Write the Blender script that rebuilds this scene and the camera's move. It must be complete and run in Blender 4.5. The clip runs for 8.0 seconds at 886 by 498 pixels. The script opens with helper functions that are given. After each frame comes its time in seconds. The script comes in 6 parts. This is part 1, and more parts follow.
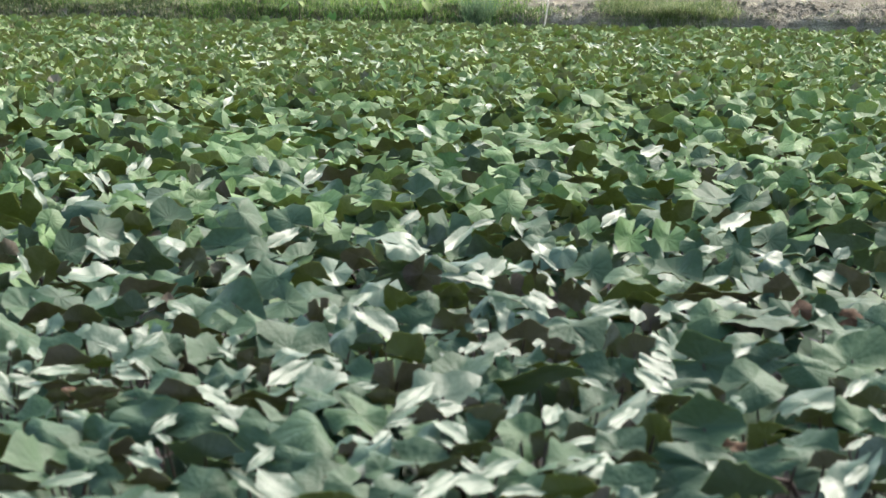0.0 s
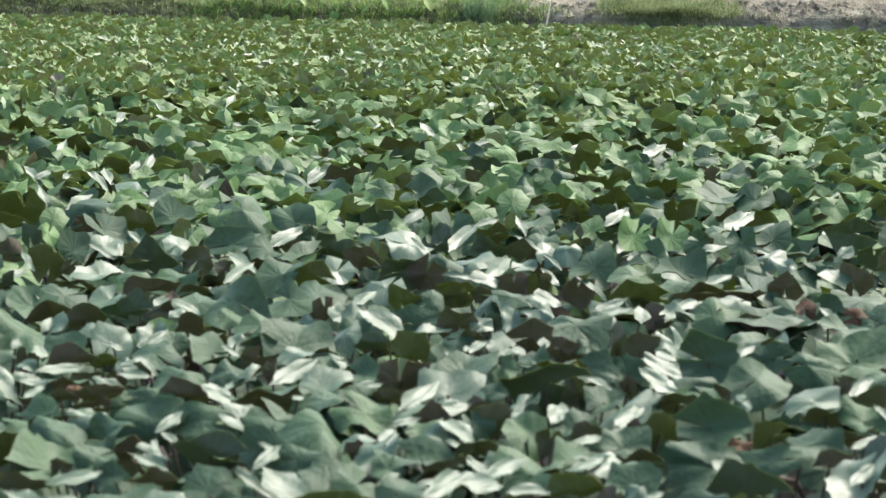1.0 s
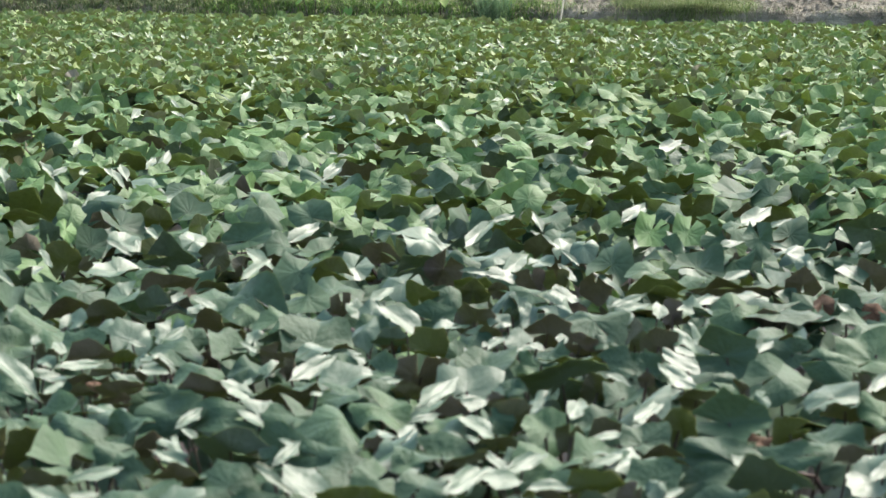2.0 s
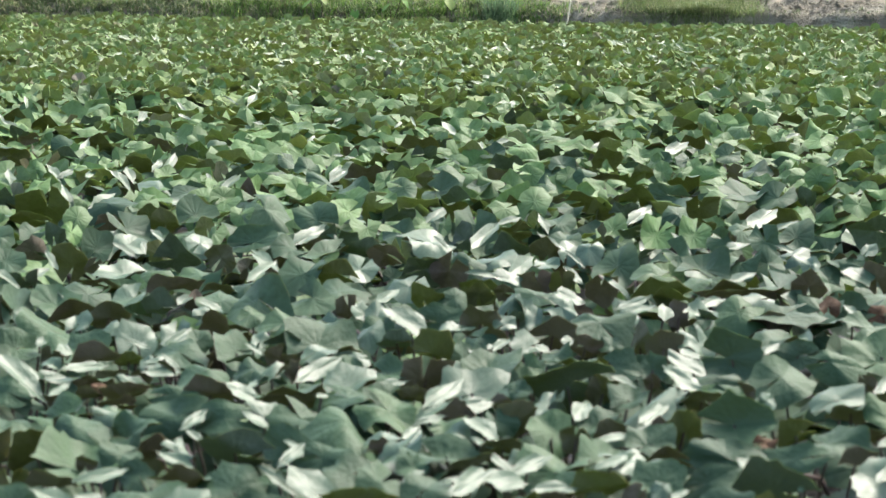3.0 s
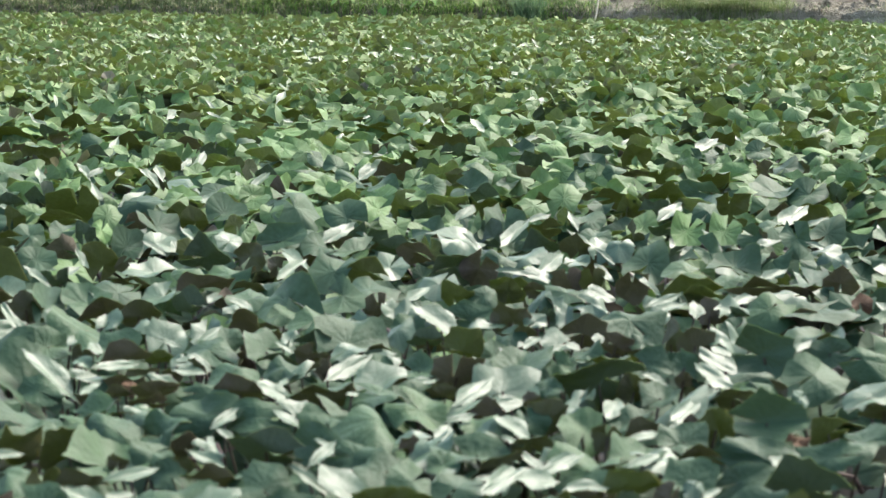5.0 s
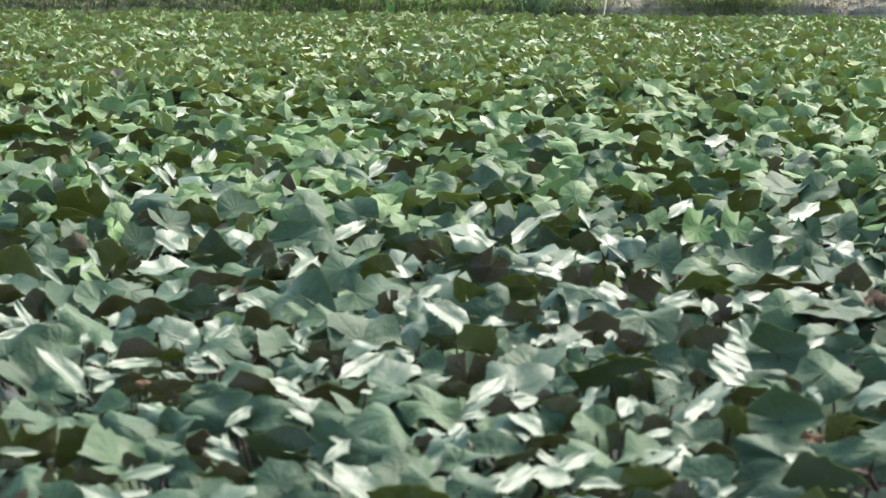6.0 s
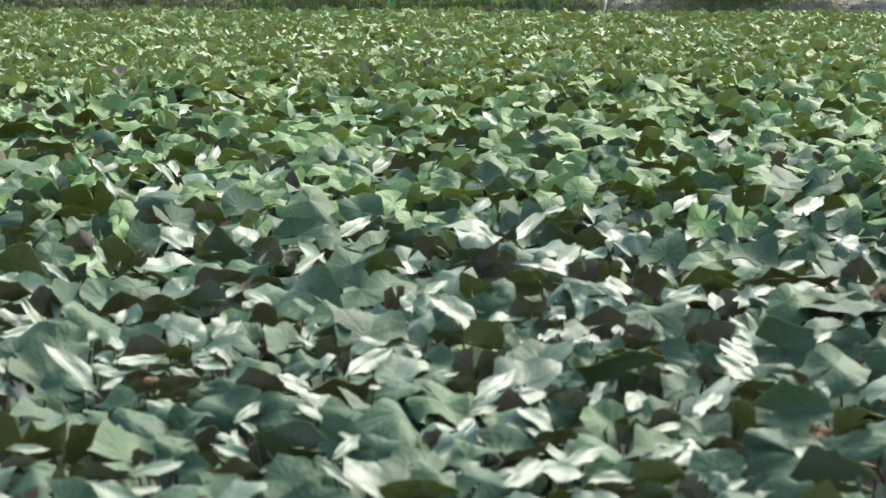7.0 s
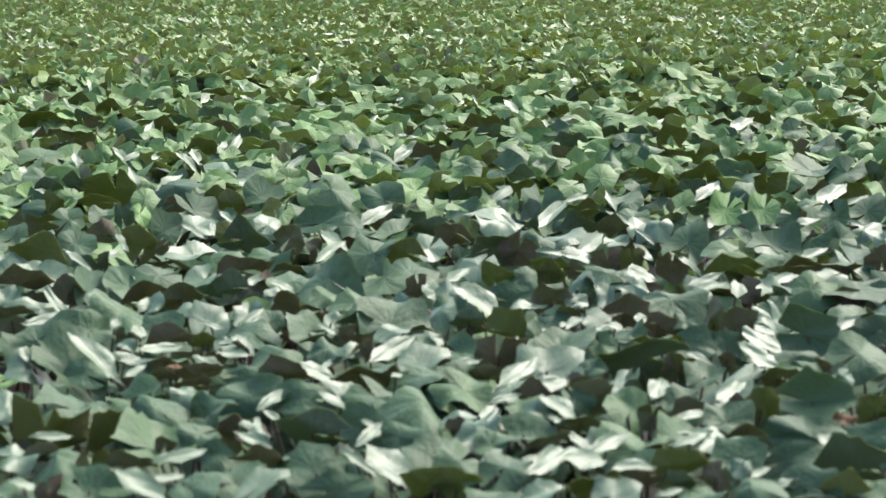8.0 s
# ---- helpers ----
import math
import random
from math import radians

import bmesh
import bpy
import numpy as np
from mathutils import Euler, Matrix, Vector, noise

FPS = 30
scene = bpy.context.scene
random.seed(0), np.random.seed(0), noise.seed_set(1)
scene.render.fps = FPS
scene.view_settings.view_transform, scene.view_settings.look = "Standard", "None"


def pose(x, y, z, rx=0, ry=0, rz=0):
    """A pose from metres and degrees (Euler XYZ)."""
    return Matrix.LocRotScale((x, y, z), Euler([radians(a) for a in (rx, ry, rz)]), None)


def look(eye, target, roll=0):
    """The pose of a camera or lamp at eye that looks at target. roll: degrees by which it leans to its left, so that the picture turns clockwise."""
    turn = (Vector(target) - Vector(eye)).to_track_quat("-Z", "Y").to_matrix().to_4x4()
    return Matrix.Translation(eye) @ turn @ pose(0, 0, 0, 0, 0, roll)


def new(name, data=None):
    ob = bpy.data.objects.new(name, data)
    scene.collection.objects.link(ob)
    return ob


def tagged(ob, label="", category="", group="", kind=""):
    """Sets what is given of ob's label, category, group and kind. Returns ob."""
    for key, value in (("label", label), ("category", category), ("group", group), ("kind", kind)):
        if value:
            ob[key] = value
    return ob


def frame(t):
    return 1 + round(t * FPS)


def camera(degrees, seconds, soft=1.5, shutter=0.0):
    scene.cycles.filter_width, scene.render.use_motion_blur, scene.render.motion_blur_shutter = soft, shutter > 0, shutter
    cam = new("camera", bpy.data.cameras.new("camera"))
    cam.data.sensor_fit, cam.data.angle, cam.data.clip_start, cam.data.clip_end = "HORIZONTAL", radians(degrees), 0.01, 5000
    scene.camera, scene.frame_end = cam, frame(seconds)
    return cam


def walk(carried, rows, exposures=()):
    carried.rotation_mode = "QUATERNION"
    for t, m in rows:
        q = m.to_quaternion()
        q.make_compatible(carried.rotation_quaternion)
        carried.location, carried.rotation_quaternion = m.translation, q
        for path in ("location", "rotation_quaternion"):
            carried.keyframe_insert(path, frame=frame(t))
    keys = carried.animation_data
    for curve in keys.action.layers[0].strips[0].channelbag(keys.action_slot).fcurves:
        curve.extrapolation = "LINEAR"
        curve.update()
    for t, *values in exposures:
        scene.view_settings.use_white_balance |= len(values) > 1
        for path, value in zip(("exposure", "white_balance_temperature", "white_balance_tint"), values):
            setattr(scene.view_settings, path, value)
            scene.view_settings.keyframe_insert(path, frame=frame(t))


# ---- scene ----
cam = camera(28.0, 8.0, soft=1.45)
cam.data.dof.use_dof, cam.data.dof.focus_distance, cam.data.dof.aperture_fstop = True, 17.0, 5.2
walk(cam, [
    (0.0, look((0.0000, 0.0000, 1.7000), (0.0000, 9.8552, 0.0044), 0.000)),
    (0.5, look((-0.0104, 0.0013, 1.7007), (-0.0034, 9.8603, 0.0269), 0.115)),
    (1.0, look((-0.0124, 0.0009, 1.6995), (-0.0184, 9.8551, -0.0015), 0.048)),
    (1.5, look((-0.0233, 0.0021, 1.6989), (-0.0613, 9.8559, -0.0042), -0.029)),
    (2.0, look((-0.0289, -0.0012, 1.7005), (-0.1087, 9.8487, -0.0241), -0.108)),
    (3.5, look((-0.0216, 0.0023, 1.6944), (-0.1819, 9.8554, -0.0060), -0.186)),
    (4.0, look((-0.0255, 0.0055, 1.6989), (-0.2544, 9.8523, -0.0292), -0.292)),
    (4.5, look((-0.0265, 0.0110, 1.6966), (-0.2822, 9.8591, -0.0209), -0.366)),
    (6.0, look((-0.0474, 0.0145, 1.7000), (-0.3668, 9.8561, -0.0433), -0.594)),
    (6.5, look((-0.0597, 0.0122, 1.7026), (-0.3855, 9.8530, -0.0444), -0.670)),
    (7.0, look((-0.0679, 0.0061, 1.6982), (-0.3899, 9.8445, -0.0629), -0.846)),
    (7.5, look((-0.0709, 0.0074, 1.6932), (-0.4145, 9.8435, -0.0767), -0.937)),
    (8.0, look((-0.0721, 0.0105, 1.6931), (-0.5118, 9.8336, -0.1270), -1.027)),
], exposures=[(0.0, 0.44, 6550, 9.2), (3.5, 0.54, 6550, 9.2), (8.0, 0.57, 6550, 9.2)])

# ---- light: high sun ahead of the camera, hazy bright sky ----
SUN_UP, SUN_SIDE = 50.0, 42.0  # degrees above the horizon; degrees to the right of +y
world = bpy.data.worlds.new("sky")
scene.world = world
world.use_nodes = True
wn, wl = world.node_tree.nodes, world.node_tree.links
sky = wn.new("ShaderNodeTexSky")
sky.sky_type = "NISHITA"
sky.sun_disc = False
sky.sun_elevation = radians(SUN_UP)
sky.sun_rotation = radians(SUN_SIDE)
sky.air_density, sky.dust_density, sky.ozone_density = 1.0, 4.5, 1.0
wn["Background"].inputs["Strength"].default_value = 0.36
wl.new(sky.outputs["Color"], wn["Background"].inputs["Color"])
sun_data = bpy.data.lights.new("sun", "SUN")
sun_data.energy, sun_data.angle, sun_data.color = 2.45, radians(0.6), (1.0, 0.98, 0.94)
sun = new("sun", sun_data)
sun_way = Vector((math.sin(radians(SUN_SIDE)) * math.cos(radians(SUN_UP)),
                  math.cos(radians(SUN_SIDE)) * math.cos(radians(SUN_UP)), math.sin(radians(SUN_UP))))
sun.matrix_world = look(sun_way * 60, (0, 0, 0))


# ---- materials ----
class Nodes:
    """A material under construction."""

    def __init__(self, name):
        self.mat = bpy.data.materials.new(name)
        self.mat.use_nodes = True
        self.n, self.l = self.mat.node_tree.nodes, self.mat.node_tree.links
        self.bsdf, self.out = self.n["Principled BSDF"], self.n["Material Output"]

    def add(self, kind, **values):
        node = self.n.new("ShaderNode" + kind)
        for key, value in values.items():
            if key in node.inputs:
                node.inputs[key].default_value = value
        return node

    def link(self, a, b):
        self.l.new(a, b)

    def noise(self, scale, detail=3.0, rough=0.6, coord="Object", stretch=(1, 1, 1)):
        tc = self.add("TexCoord")
        mp = self.add("Mapping")
        mp.inputs["Scale"].default_value = stretch
        self.link(tc.outputs[coord], mp.inputs["Vector"])
        no = self.add("TexNoise", Scale=scale, Detail=detail, Roughness=rough)
        self.link(mp.outputs["Vector"], no.inputs["Vector"])
        return no.outputs["Fac"]

    def ramp(self, fac, stops):
        r = self.add("ValToRGB")
        el = r.color_ramp.elements
        while len(el) < len(stops):
            el.new(0.5)
        for e, (pos, col) in zip(el, stops):
            e.position, e.color = pos, (*col, 1)
        self.link(fac, r.inputs["Fac"])
        return r.outputs["Color"]

    def mix(self, fac, a, b, blend="MIX"):
        m = self.add("Mix")
        m.data_type, m.blend_type = "RGBA", blend
        if isinstance(fac, (int, float)):
            m.inputs[0].default_value = fac
        else:
            self.link(fac, m.inputs[0])
        for sock, v in ((m.inputs[6], a), (m.inputs[7], b)):
            if isinstance(v, tuple):
                sock.default_value = (*v, 1)
            else:
                self.link(v, sock)
        return m.outputs[2]

    def math(self, op, a, b=0.0):
        m = self.add("Math")
        m.operation = op
        for sock, v in ((m.inputs[0], a), (m.inputs[1], b)):
            if isinstance(v, (int, float)):
                sock.default_value = v
            else:
                self.link(v, sock)
        return m.outputs[0]

    def bump(self, height, strength, distance):
        b = self.add("Bump", Strength=strength, Distance=distance)
        self.link(height, b.inputs["Height"])
        self.link(b.outputs["Normal"], self.bsdf.inputs["Normal"])
        return b.outputs["Normal"]

    def chance(self):
        """A number of its own for every leaf, whether an object or an island of a larger mesh."""
        ob, ge = self.add("ObjectInfo"), self.add("NewGeometry")
        return self.math("FRACT", self.math("ADD", ob.outputs["Random"], ge.outputs["Random Per Island"]))


def leaf_material(name, stops, thin, see_through, share, rough, spec, veins, vein_col, bump):
    """One side of a leaf blade: colour that differs leaf by leaf, radial veins, patches, and light that shines through."""
    k = Nodes(name)
    luck = k.chance()
    col = k.ramp(luck, stops)
    patch = k.noise(9.0, 4.0, 0.65)
    col = k.mix(k.math("MULTIPLY", k.math("SUBTRACT", patch, 0.35), 0.9), col, thin)
    speck = k.noise(42.0, 4.0, 0.7)
    col = k.mix(1.0, col, k.ramp(speck, [(0.3, (0.72, 0.74, 0.70)), (0.5, (1.0, 1.0, 1.0)), (0.72, (1.3, 1.27, 1.3))]), "MULTIPLY")
    uv = k.add("UVMap")
    grad = k.add("TexGradient")
    grad.gradient_type = "RADIAL"
    k.link(uv.outputs["UV"], grad.inputs["Vector"])
    wave = k.math("ABSOLUTE", k.math("SINE", k.math("MULTIPLY", grad.outputs["Fac"], math.pi * 13)))
    line = k.math("POWER", k.math("SUBTRACT", 1.0, wave), 5.0)
    col = k.mix(k.math("MULTIPLY", line, veins), col, vein_col)
    k.link(col, k.bsdf.inputs["Base Color"])
    k.bsdf.inputs["Roughness"].default_value = rough
    k.bsdf.inputs["Specular IOR Level"].default_value = spec
    gr = k.noise(26.0, 3.0, 0.6)
    k.link(k.math("ADD", k.math("MULTIPLY", gr, 0.22), rough - 0.11), k.bsdf.inputs["Roughness"])
    crinkle = k.noise(34.0, 3.0, 0.6, "UV", (0.1, 0.1, 0.1))
    swell = k.noise(6.0, 2.0, 0.5)
    crinkle = k.math("ADD", crinkle, k.math("MULTIPLY", swell, 2.5))
    fine = k.math("ADD", k.math("MULTIPLY", wave, 0.9), k.math("MULTIPLY", crinkle, 1.3))
    normal = k.bump(fine, bump, 0.006)
    tr = k.add("BsdfTranslucent")
    k.link(k.mix(0.35, see_through, col), tr.inputs["Color"])
    k.link(normal, tr.inputs["Normal"])
    ms = k.add("MixShader")
    ms.inputs[0].default_value = share
    k.link(k.bsdf.outputs[0], ms.inputs[1])
    k.link(tr.outputs[0], ms.inputs[2])
    k.link(ms.outputs[0], k.out.inputs["Surface"])
    return k.mat


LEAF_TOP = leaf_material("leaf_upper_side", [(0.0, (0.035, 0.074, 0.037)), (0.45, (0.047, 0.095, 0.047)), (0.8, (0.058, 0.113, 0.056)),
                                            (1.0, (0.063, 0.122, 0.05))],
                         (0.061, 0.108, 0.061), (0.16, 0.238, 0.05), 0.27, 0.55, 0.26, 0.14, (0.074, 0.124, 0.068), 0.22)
LEAF_WAXY = leaf_material("glossy_leaf_upper_side", [(0.0, (0.058, 0.108, 0.06)), (1.0, (0.082, 0.145, 0.083))],
                          (0.083, 0.14, 0.083), (0.17, 0.255, 0.048), 0.2, 0.45, 0.53, 0.12, (0.1, 0.15, 0.092), 0.12)
LEAF_UNDER = leaf_material("leaf_underside", [(0.0, (0.17, 0.122, 0.1)), (0.4, (0.165, 0.135, 0.1)), (0.7, (0.14, 0.146, 0.088)),
                                              (1.0, (0.165, 0.12, 0.1))],
                           (0.115, 0.105, 0.078), (0.27, 0.23, 0.13), 0.4, 0.6, 0.3, 0.3, (0.14, 0.11, 0.08), 0.2)
# Green underside coloured darker for leaves that stand in their neighbours' shade.
SHADED_UNDER = leaf_material("shaded_leaf_underside", [(0.0, (0.105, 0.135, 0.098)), (1.0, (0.13, 0.17, 0.12))],
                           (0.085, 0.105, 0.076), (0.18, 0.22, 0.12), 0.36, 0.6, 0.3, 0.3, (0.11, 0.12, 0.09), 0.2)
# Leaf colours that turn greener, then yellower and brighter with distance.
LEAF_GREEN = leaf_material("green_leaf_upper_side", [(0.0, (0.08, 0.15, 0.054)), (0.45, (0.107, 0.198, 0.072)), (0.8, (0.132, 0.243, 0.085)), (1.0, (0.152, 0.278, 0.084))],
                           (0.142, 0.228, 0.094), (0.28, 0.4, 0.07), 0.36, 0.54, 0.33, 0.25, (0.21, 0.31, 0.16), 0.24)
# Underside colours, here and in the far tier, are lifted to imitate haze.
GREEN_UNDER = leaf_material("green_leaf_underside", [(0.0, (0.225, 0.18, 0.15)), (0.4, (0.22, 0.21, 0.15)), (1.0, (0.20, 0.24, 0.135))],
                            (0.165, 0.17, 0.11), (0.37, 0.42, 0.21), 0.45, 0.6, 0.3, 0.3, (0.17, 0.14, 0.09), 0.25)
LEAF_FAR = leaf_material("far_leaf_upper_side", [(0.0, (0.122, 0.197, 0.064)), (0.4, (0.16, 0.253, 0.082)), (0.75, (0.206, 0.304, 0.105)), (1.0, (0.33, 0.395, 0.17))],
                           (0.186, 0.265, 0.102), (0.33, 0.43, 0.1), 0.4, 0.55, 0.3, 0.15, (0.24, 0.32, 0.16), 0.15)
FAR_UNDER = leaf_material("far_leaf_underside", [(0.0, (0.225, 0.19, 0.115)), (0.4, (0.22, 0.21, 0.115)), (1.0, (0.20, 0.24, 0.11))],
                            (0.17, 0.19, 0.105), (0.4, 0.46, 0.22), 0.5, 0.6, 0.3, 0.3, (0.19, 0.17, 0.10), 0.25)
OLIVE_UNDER = leaf_material("olive_leaf_underside", [(0.0, (0.13, 0.122, 0.065)), (0.5, (0.135, 0.145, 0.06)), (1.0, (0.145, 0.17, 0.065))],
                            (0.10, 0.085, 0.055), (0.33, 0.34, 0.085), 0.42, 0.6, 0.3, 0.3, (0.13, 0.12, 0.05), 0.2)
# Upper side coloured pale to imitate sun glints on distant leaves.
LEAF_GLINT = leaf_material("glint_leaf_upper_side", [(0.0, (0.18, 0.26, 0.14)), (0.5, (0.25, 0.32, 0.19)), (1.0, (0.34, 0.39, 0.26))],
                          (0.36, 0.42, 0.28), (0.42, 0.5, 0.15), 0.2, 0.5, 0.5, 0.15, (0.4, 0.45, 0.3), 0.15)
LEAF_DEAD = leaf_material("withered_leaf", [(0.0, (0.085, 0.05, 0.024)), (0.5, (0.115, 0.062, 0.027)), (1.0, (0.07, 0.043, 0.023))],
                          (0.1, 0.06, 0.035), (0.2, 0.09, 0.03), 0.3, 0.75, 0.3, 0.2, (0.15, 0.10, 0.07), 0.2)


def stalk_material():
    k = Nodes("leaf_stalk")
    col = k.ramp(k.chance(), [(0.0, (0.055, 0.026, 0.022)), (0.5, (0.065, 0.036, 0.026)), (1.0, (0.055, 0.06, 0.028))])
    k.link(k.mix(k.noise(20.0), col, (0.06, 0.035, 0.025)), k.bsdf.inputs["Base Color"])
    k.bsdf.inputs["Roughness"].default_value = 0.5
    return k.mat


STALK = stalk_material()


def water_material():
    k = Nodes("pond_water")
    k.link(k.ramp(k.noise(1.3, 5.0), [(0.3, (0.022, 0.019, 0.014)), (0.7, (0.045, 0.036, 0.026))]), k.bsdf.inputs["Base Color"])
    k.bsdf.inputs["Roughness"].default_value = 0.35
    k.bsdf.inputs["Specular IOR Level"].default_value = 0.12
    k.bump(k.noise(7.0, 2.0), 0.12, 0.02)
    return k.mat


def earth_material():
    k = Nodes("dry_earth")
    col = k.ramp(k.noise(1.1, 6.0, 0.7), [(0.3, (0.125, 0.11, 0.075)), (0.5, (0.22, 0.205, 0.148)), (0.7, (0.38, 0.365, 0.27))])
    band = k.noise(1.6, 5.0, 0.65, "Object", (0.35, 0.35, 5.0))
    col = k.mix(1.0, col, k.ramp(band, [(0.36, (0.55, 0.55, 0.5)), (0.5, (1.0, 1.0, 1.0)), (0.66, (1.45, 1.45, 1.4))]), "MULTIPLY")
    col = k.mix(k.math("MULTIPLY", k.noise(11.0, 5.0, 0.7), 0.6), col, (0.14, 0.12, 0.08))
    k.link(col, k.bsdf.inputs["Base Color"])
    k.bsdf.inputs["Roughness"].default_value = 0.95
    k.bump(k.noise(7.0, 6.0, 0.75), 1.0, 0.12)
    return k.mat


def grass_material(name, stops):
    k = Nodes(name)
    col = k.ramp(k.chance(), stops)
    k.link(col, k.bsdf.inputs["Base Color"])
    k.bsdf.inputs["Roughness"].default_value = 0.55
    tr = k.add("BsdfTranslucent")
    k.link(col, tr.inputs["Color"])
    ms = k.add("MixShader")
    ms.inputs[0].default_value = 0.5
    k.link(k.bsdf.outputs[0], ms.inputs[1])
    k.link(tr.outputs[0], ms.inputs[2])
    k.link(ms.outputs[0], k.out.inputs["Surface"])
    return k.mat


WATER, EARTH = water_material(), earth_material()
GRASS = grass_material("bank_grass", [(0.0, (0.09, 0.175, 0.035)), (0.5, (0.145, 0.265, 0.055)), (0.88, (0.21, 0.33, 0.08)), (1.0, (0.4, 0.42, 0.18))])
PALE_GRASS = grass_material("yellowish_grass", [(0.0, (0.08, 0.12, 0.04)), (0.45, (0.14, 0.205, 0.065)), (0.85, (0.23, 0.29, 0.105)), (1.0, (0.42, 0.42, 0.24))])
BROAD = grass_material("broad_leaf", [(0.0, (0.1, 0.24, 0.04)), (0.5, (0.15, 0.3, 0.055)), (1.0, (0.27, 0.36, 0.09))])
SCRUB = grass_material("bank_scrub", [(0.0, (0.07, 0.112, 0.04)), (0.5, (0.12, 0.175, 0.06)), (0.85, (0.2, 0.225, 0.11)), (1.0, (0.42, 0.40, 0.26))])
REED = grass_material("reed_blade", [(0.0, (0.07, 0.13, 0.06)), (0.6, (0.11, 0.19, 0.09)), (1.0, (0.17, 0.24, 0.13))])
BARK = grass_material("bleached_wood", [(0.0, (0.7, 0.67, 0.58)), (1.0, (0.76, 0.72, 0.64))])
STRAW = grass_material("dry_straw", [(0.0, (0.20, 0.16, 0.10)), (0.6, (0.33, 0.28, 0.20)), (1.0, (0.45, 0.40, 0.30))])

# ---- meshes ----
rnd = random.Random(7)


def bank_at(x):
    """Where the far bank meets the pond: it comes nearer to the right."""
    return 29.0 - 0.38 * max(-40.0, min(40.0, x))


def solid(name, verts, faces, mats, slots=None, uvs=None, smooth=True):
    me = bpy.data.meshes.new(name)
    me.from_pydata(verts, [], faces)
    for m in mats:
        me.materials.append(m)
    if slots is not None:
        me.polygons.foreach_set("material_index", np.asarray(slots, dtype=np.int32))
    me.polygons.foreach_set("use_smooth", np.full(len(me.polygons), smooth))
    if uvs is not None:
        layer = me.uv_layers.new(name="UVMap")
        loop = np.empty(len(me.loops), dtype=np.int32)
        me.loops.foreach_get("vertex_index", loop)
        layer.data.foreach_set("uv", np.asarray(uvs, dtype=np.float32)[loop].ravel())
    me.update()
    return me


def part(name, me, parent, label=""):
    ob = new(name, me)
    ob.parent = parent
    return tagged(ob, label)


def blade_shape(seed, rings, per_side, fold=0.0, cup=0.0, twist=0.0, crumple=0.3, corners=6, ragged=0.0, crease=0.0, point=0.0):
    """A crumpled water lily leaf of radius 1, slit at -y: its rim runs from corner to corner, up and down by turns, and the blade
    is pleated between them; it may be folded along its midline, cupped, twisted, creased across or drawn to a point at both ends.
    Returns vertices, faces, material slots (0 upper, 1 under side) and plane coordinates."""
    r = random.Random(seed)
    segs = corners * per_side
    hub = (r.uniform(-0.2, 0.2) * (1 - point), r.uniform(-0.25, 0.1))
    way, shift = r.uniform(0, 6.28), r.uniform(-0.35, 0.35)
    ph = [r.uniform(0, 6.28) for _ in range(4)]
    tips = []
    for k in range(corners + 1):
        a = -math.pi / 2 + 0.17 + (2 * math.pi - 0.34) * (k + (r.uniform(-0.28, 0.28) if 0 < k < corners else 0)) / corners
        rad = r.uniform(0.86, 1.14)
        side = 1 if k % 2 else -1
        tips.append((rad * math.cos(a), rad * math.sin(a) * 1.06, crumple * (side * r.uniform(0.15, 0.8) + r.uniform(-0.35, 0.35))))
    rim = []
    for j in range(segs + 1):
        k, s = min(j // per_side, corners - 1), (j - min(j // per_side, corners - 1) * per_side) / per_side
        p, q, m, n = tips[max(k - 1, 0)], tips[k], tips[k + 1], tips[min(k + 2, corners)]
        bulge = 1 + ragged * r.uniform(-1, 1) + 0.03 * math.sin(11 * j / per_side + ph[3])
        x, y, z = (b + 0.5 * s * (c - a + s * (2 * a - 5 * b + 4 * c - d + s * (3 * (b - c) + d - a))) for a, b, c, d in zip(p, q, m, n))
        x, y, z = (0.28 * c + 0.72 * (b + s * (d - b)) for c, b, d in zip((x, y, z), q, m))
        rim.append((x * bulge * max(0.02, abs(x)) ** point, y * bulge, z))
    top, uv = [], []
    for i in range(rings + 1):
        q = i / rings
        for x, y, z in rim:
            x, y, z = hub[0] * (1 - q) + x * q, hub[1] * (1 - q) + y * q, z * q ** 1.35
            z += fold * (abs(x) - 0.35) * (0.7 + 0.3 * q) + cup * q * q + twist * x * y
            z += crease * abs(x * math.cos(way) + y * math.sin(way) - shift)
            z += 0.045 * q * (math.sin(5 * x + ph[0]) + math.sin(5 * y + ph[1]) + 0.6 * math.sin(9 * x + 6 * y + ph[2]))
            if rings > 2:  # the rim bends down, and curls over here and there
                z -= 0.05 * (1 - point) * max(0.0, (q - 0.55) / 0.45) ** 2
                a = math.atan2(y, x)
                z += (0.10 * math.sin(3 * a + ph[0]) + 0.07 * math.sin(5 * a + ph[1])) * max(0.0, (q - 0.6) / 0.4) ** 1.5 * min(1.0, crumple * 3)
            top.append((x, y, z))
            uv.append((x, y))
    mid = sum(v[2] for v in top) / len(top)
    top = [(x, y, z - mid) for x, y, z in top]
    n = segs + 1
    faces, slots = [], []
    for i in range(rings):
        for j in range(segs):
            a, b, c, d = i * n + j, (i + 1) * n + j, (i + 1) * n + j + 1, i * n + j + 1
            faces.append((a, b, c, d) if i else (a, b, c))
            slots.append(0)
    m = len(top)
    under = [(x, y, z - 0.016) for x, y, z in top]
    faces += [tuple(v + m for v in (f[0], *reversed(f[1:]))) for f in faces]
    slots += [1] * len(slots)
    return np.array(top + under), faces, slots, np.array(uv + uv)


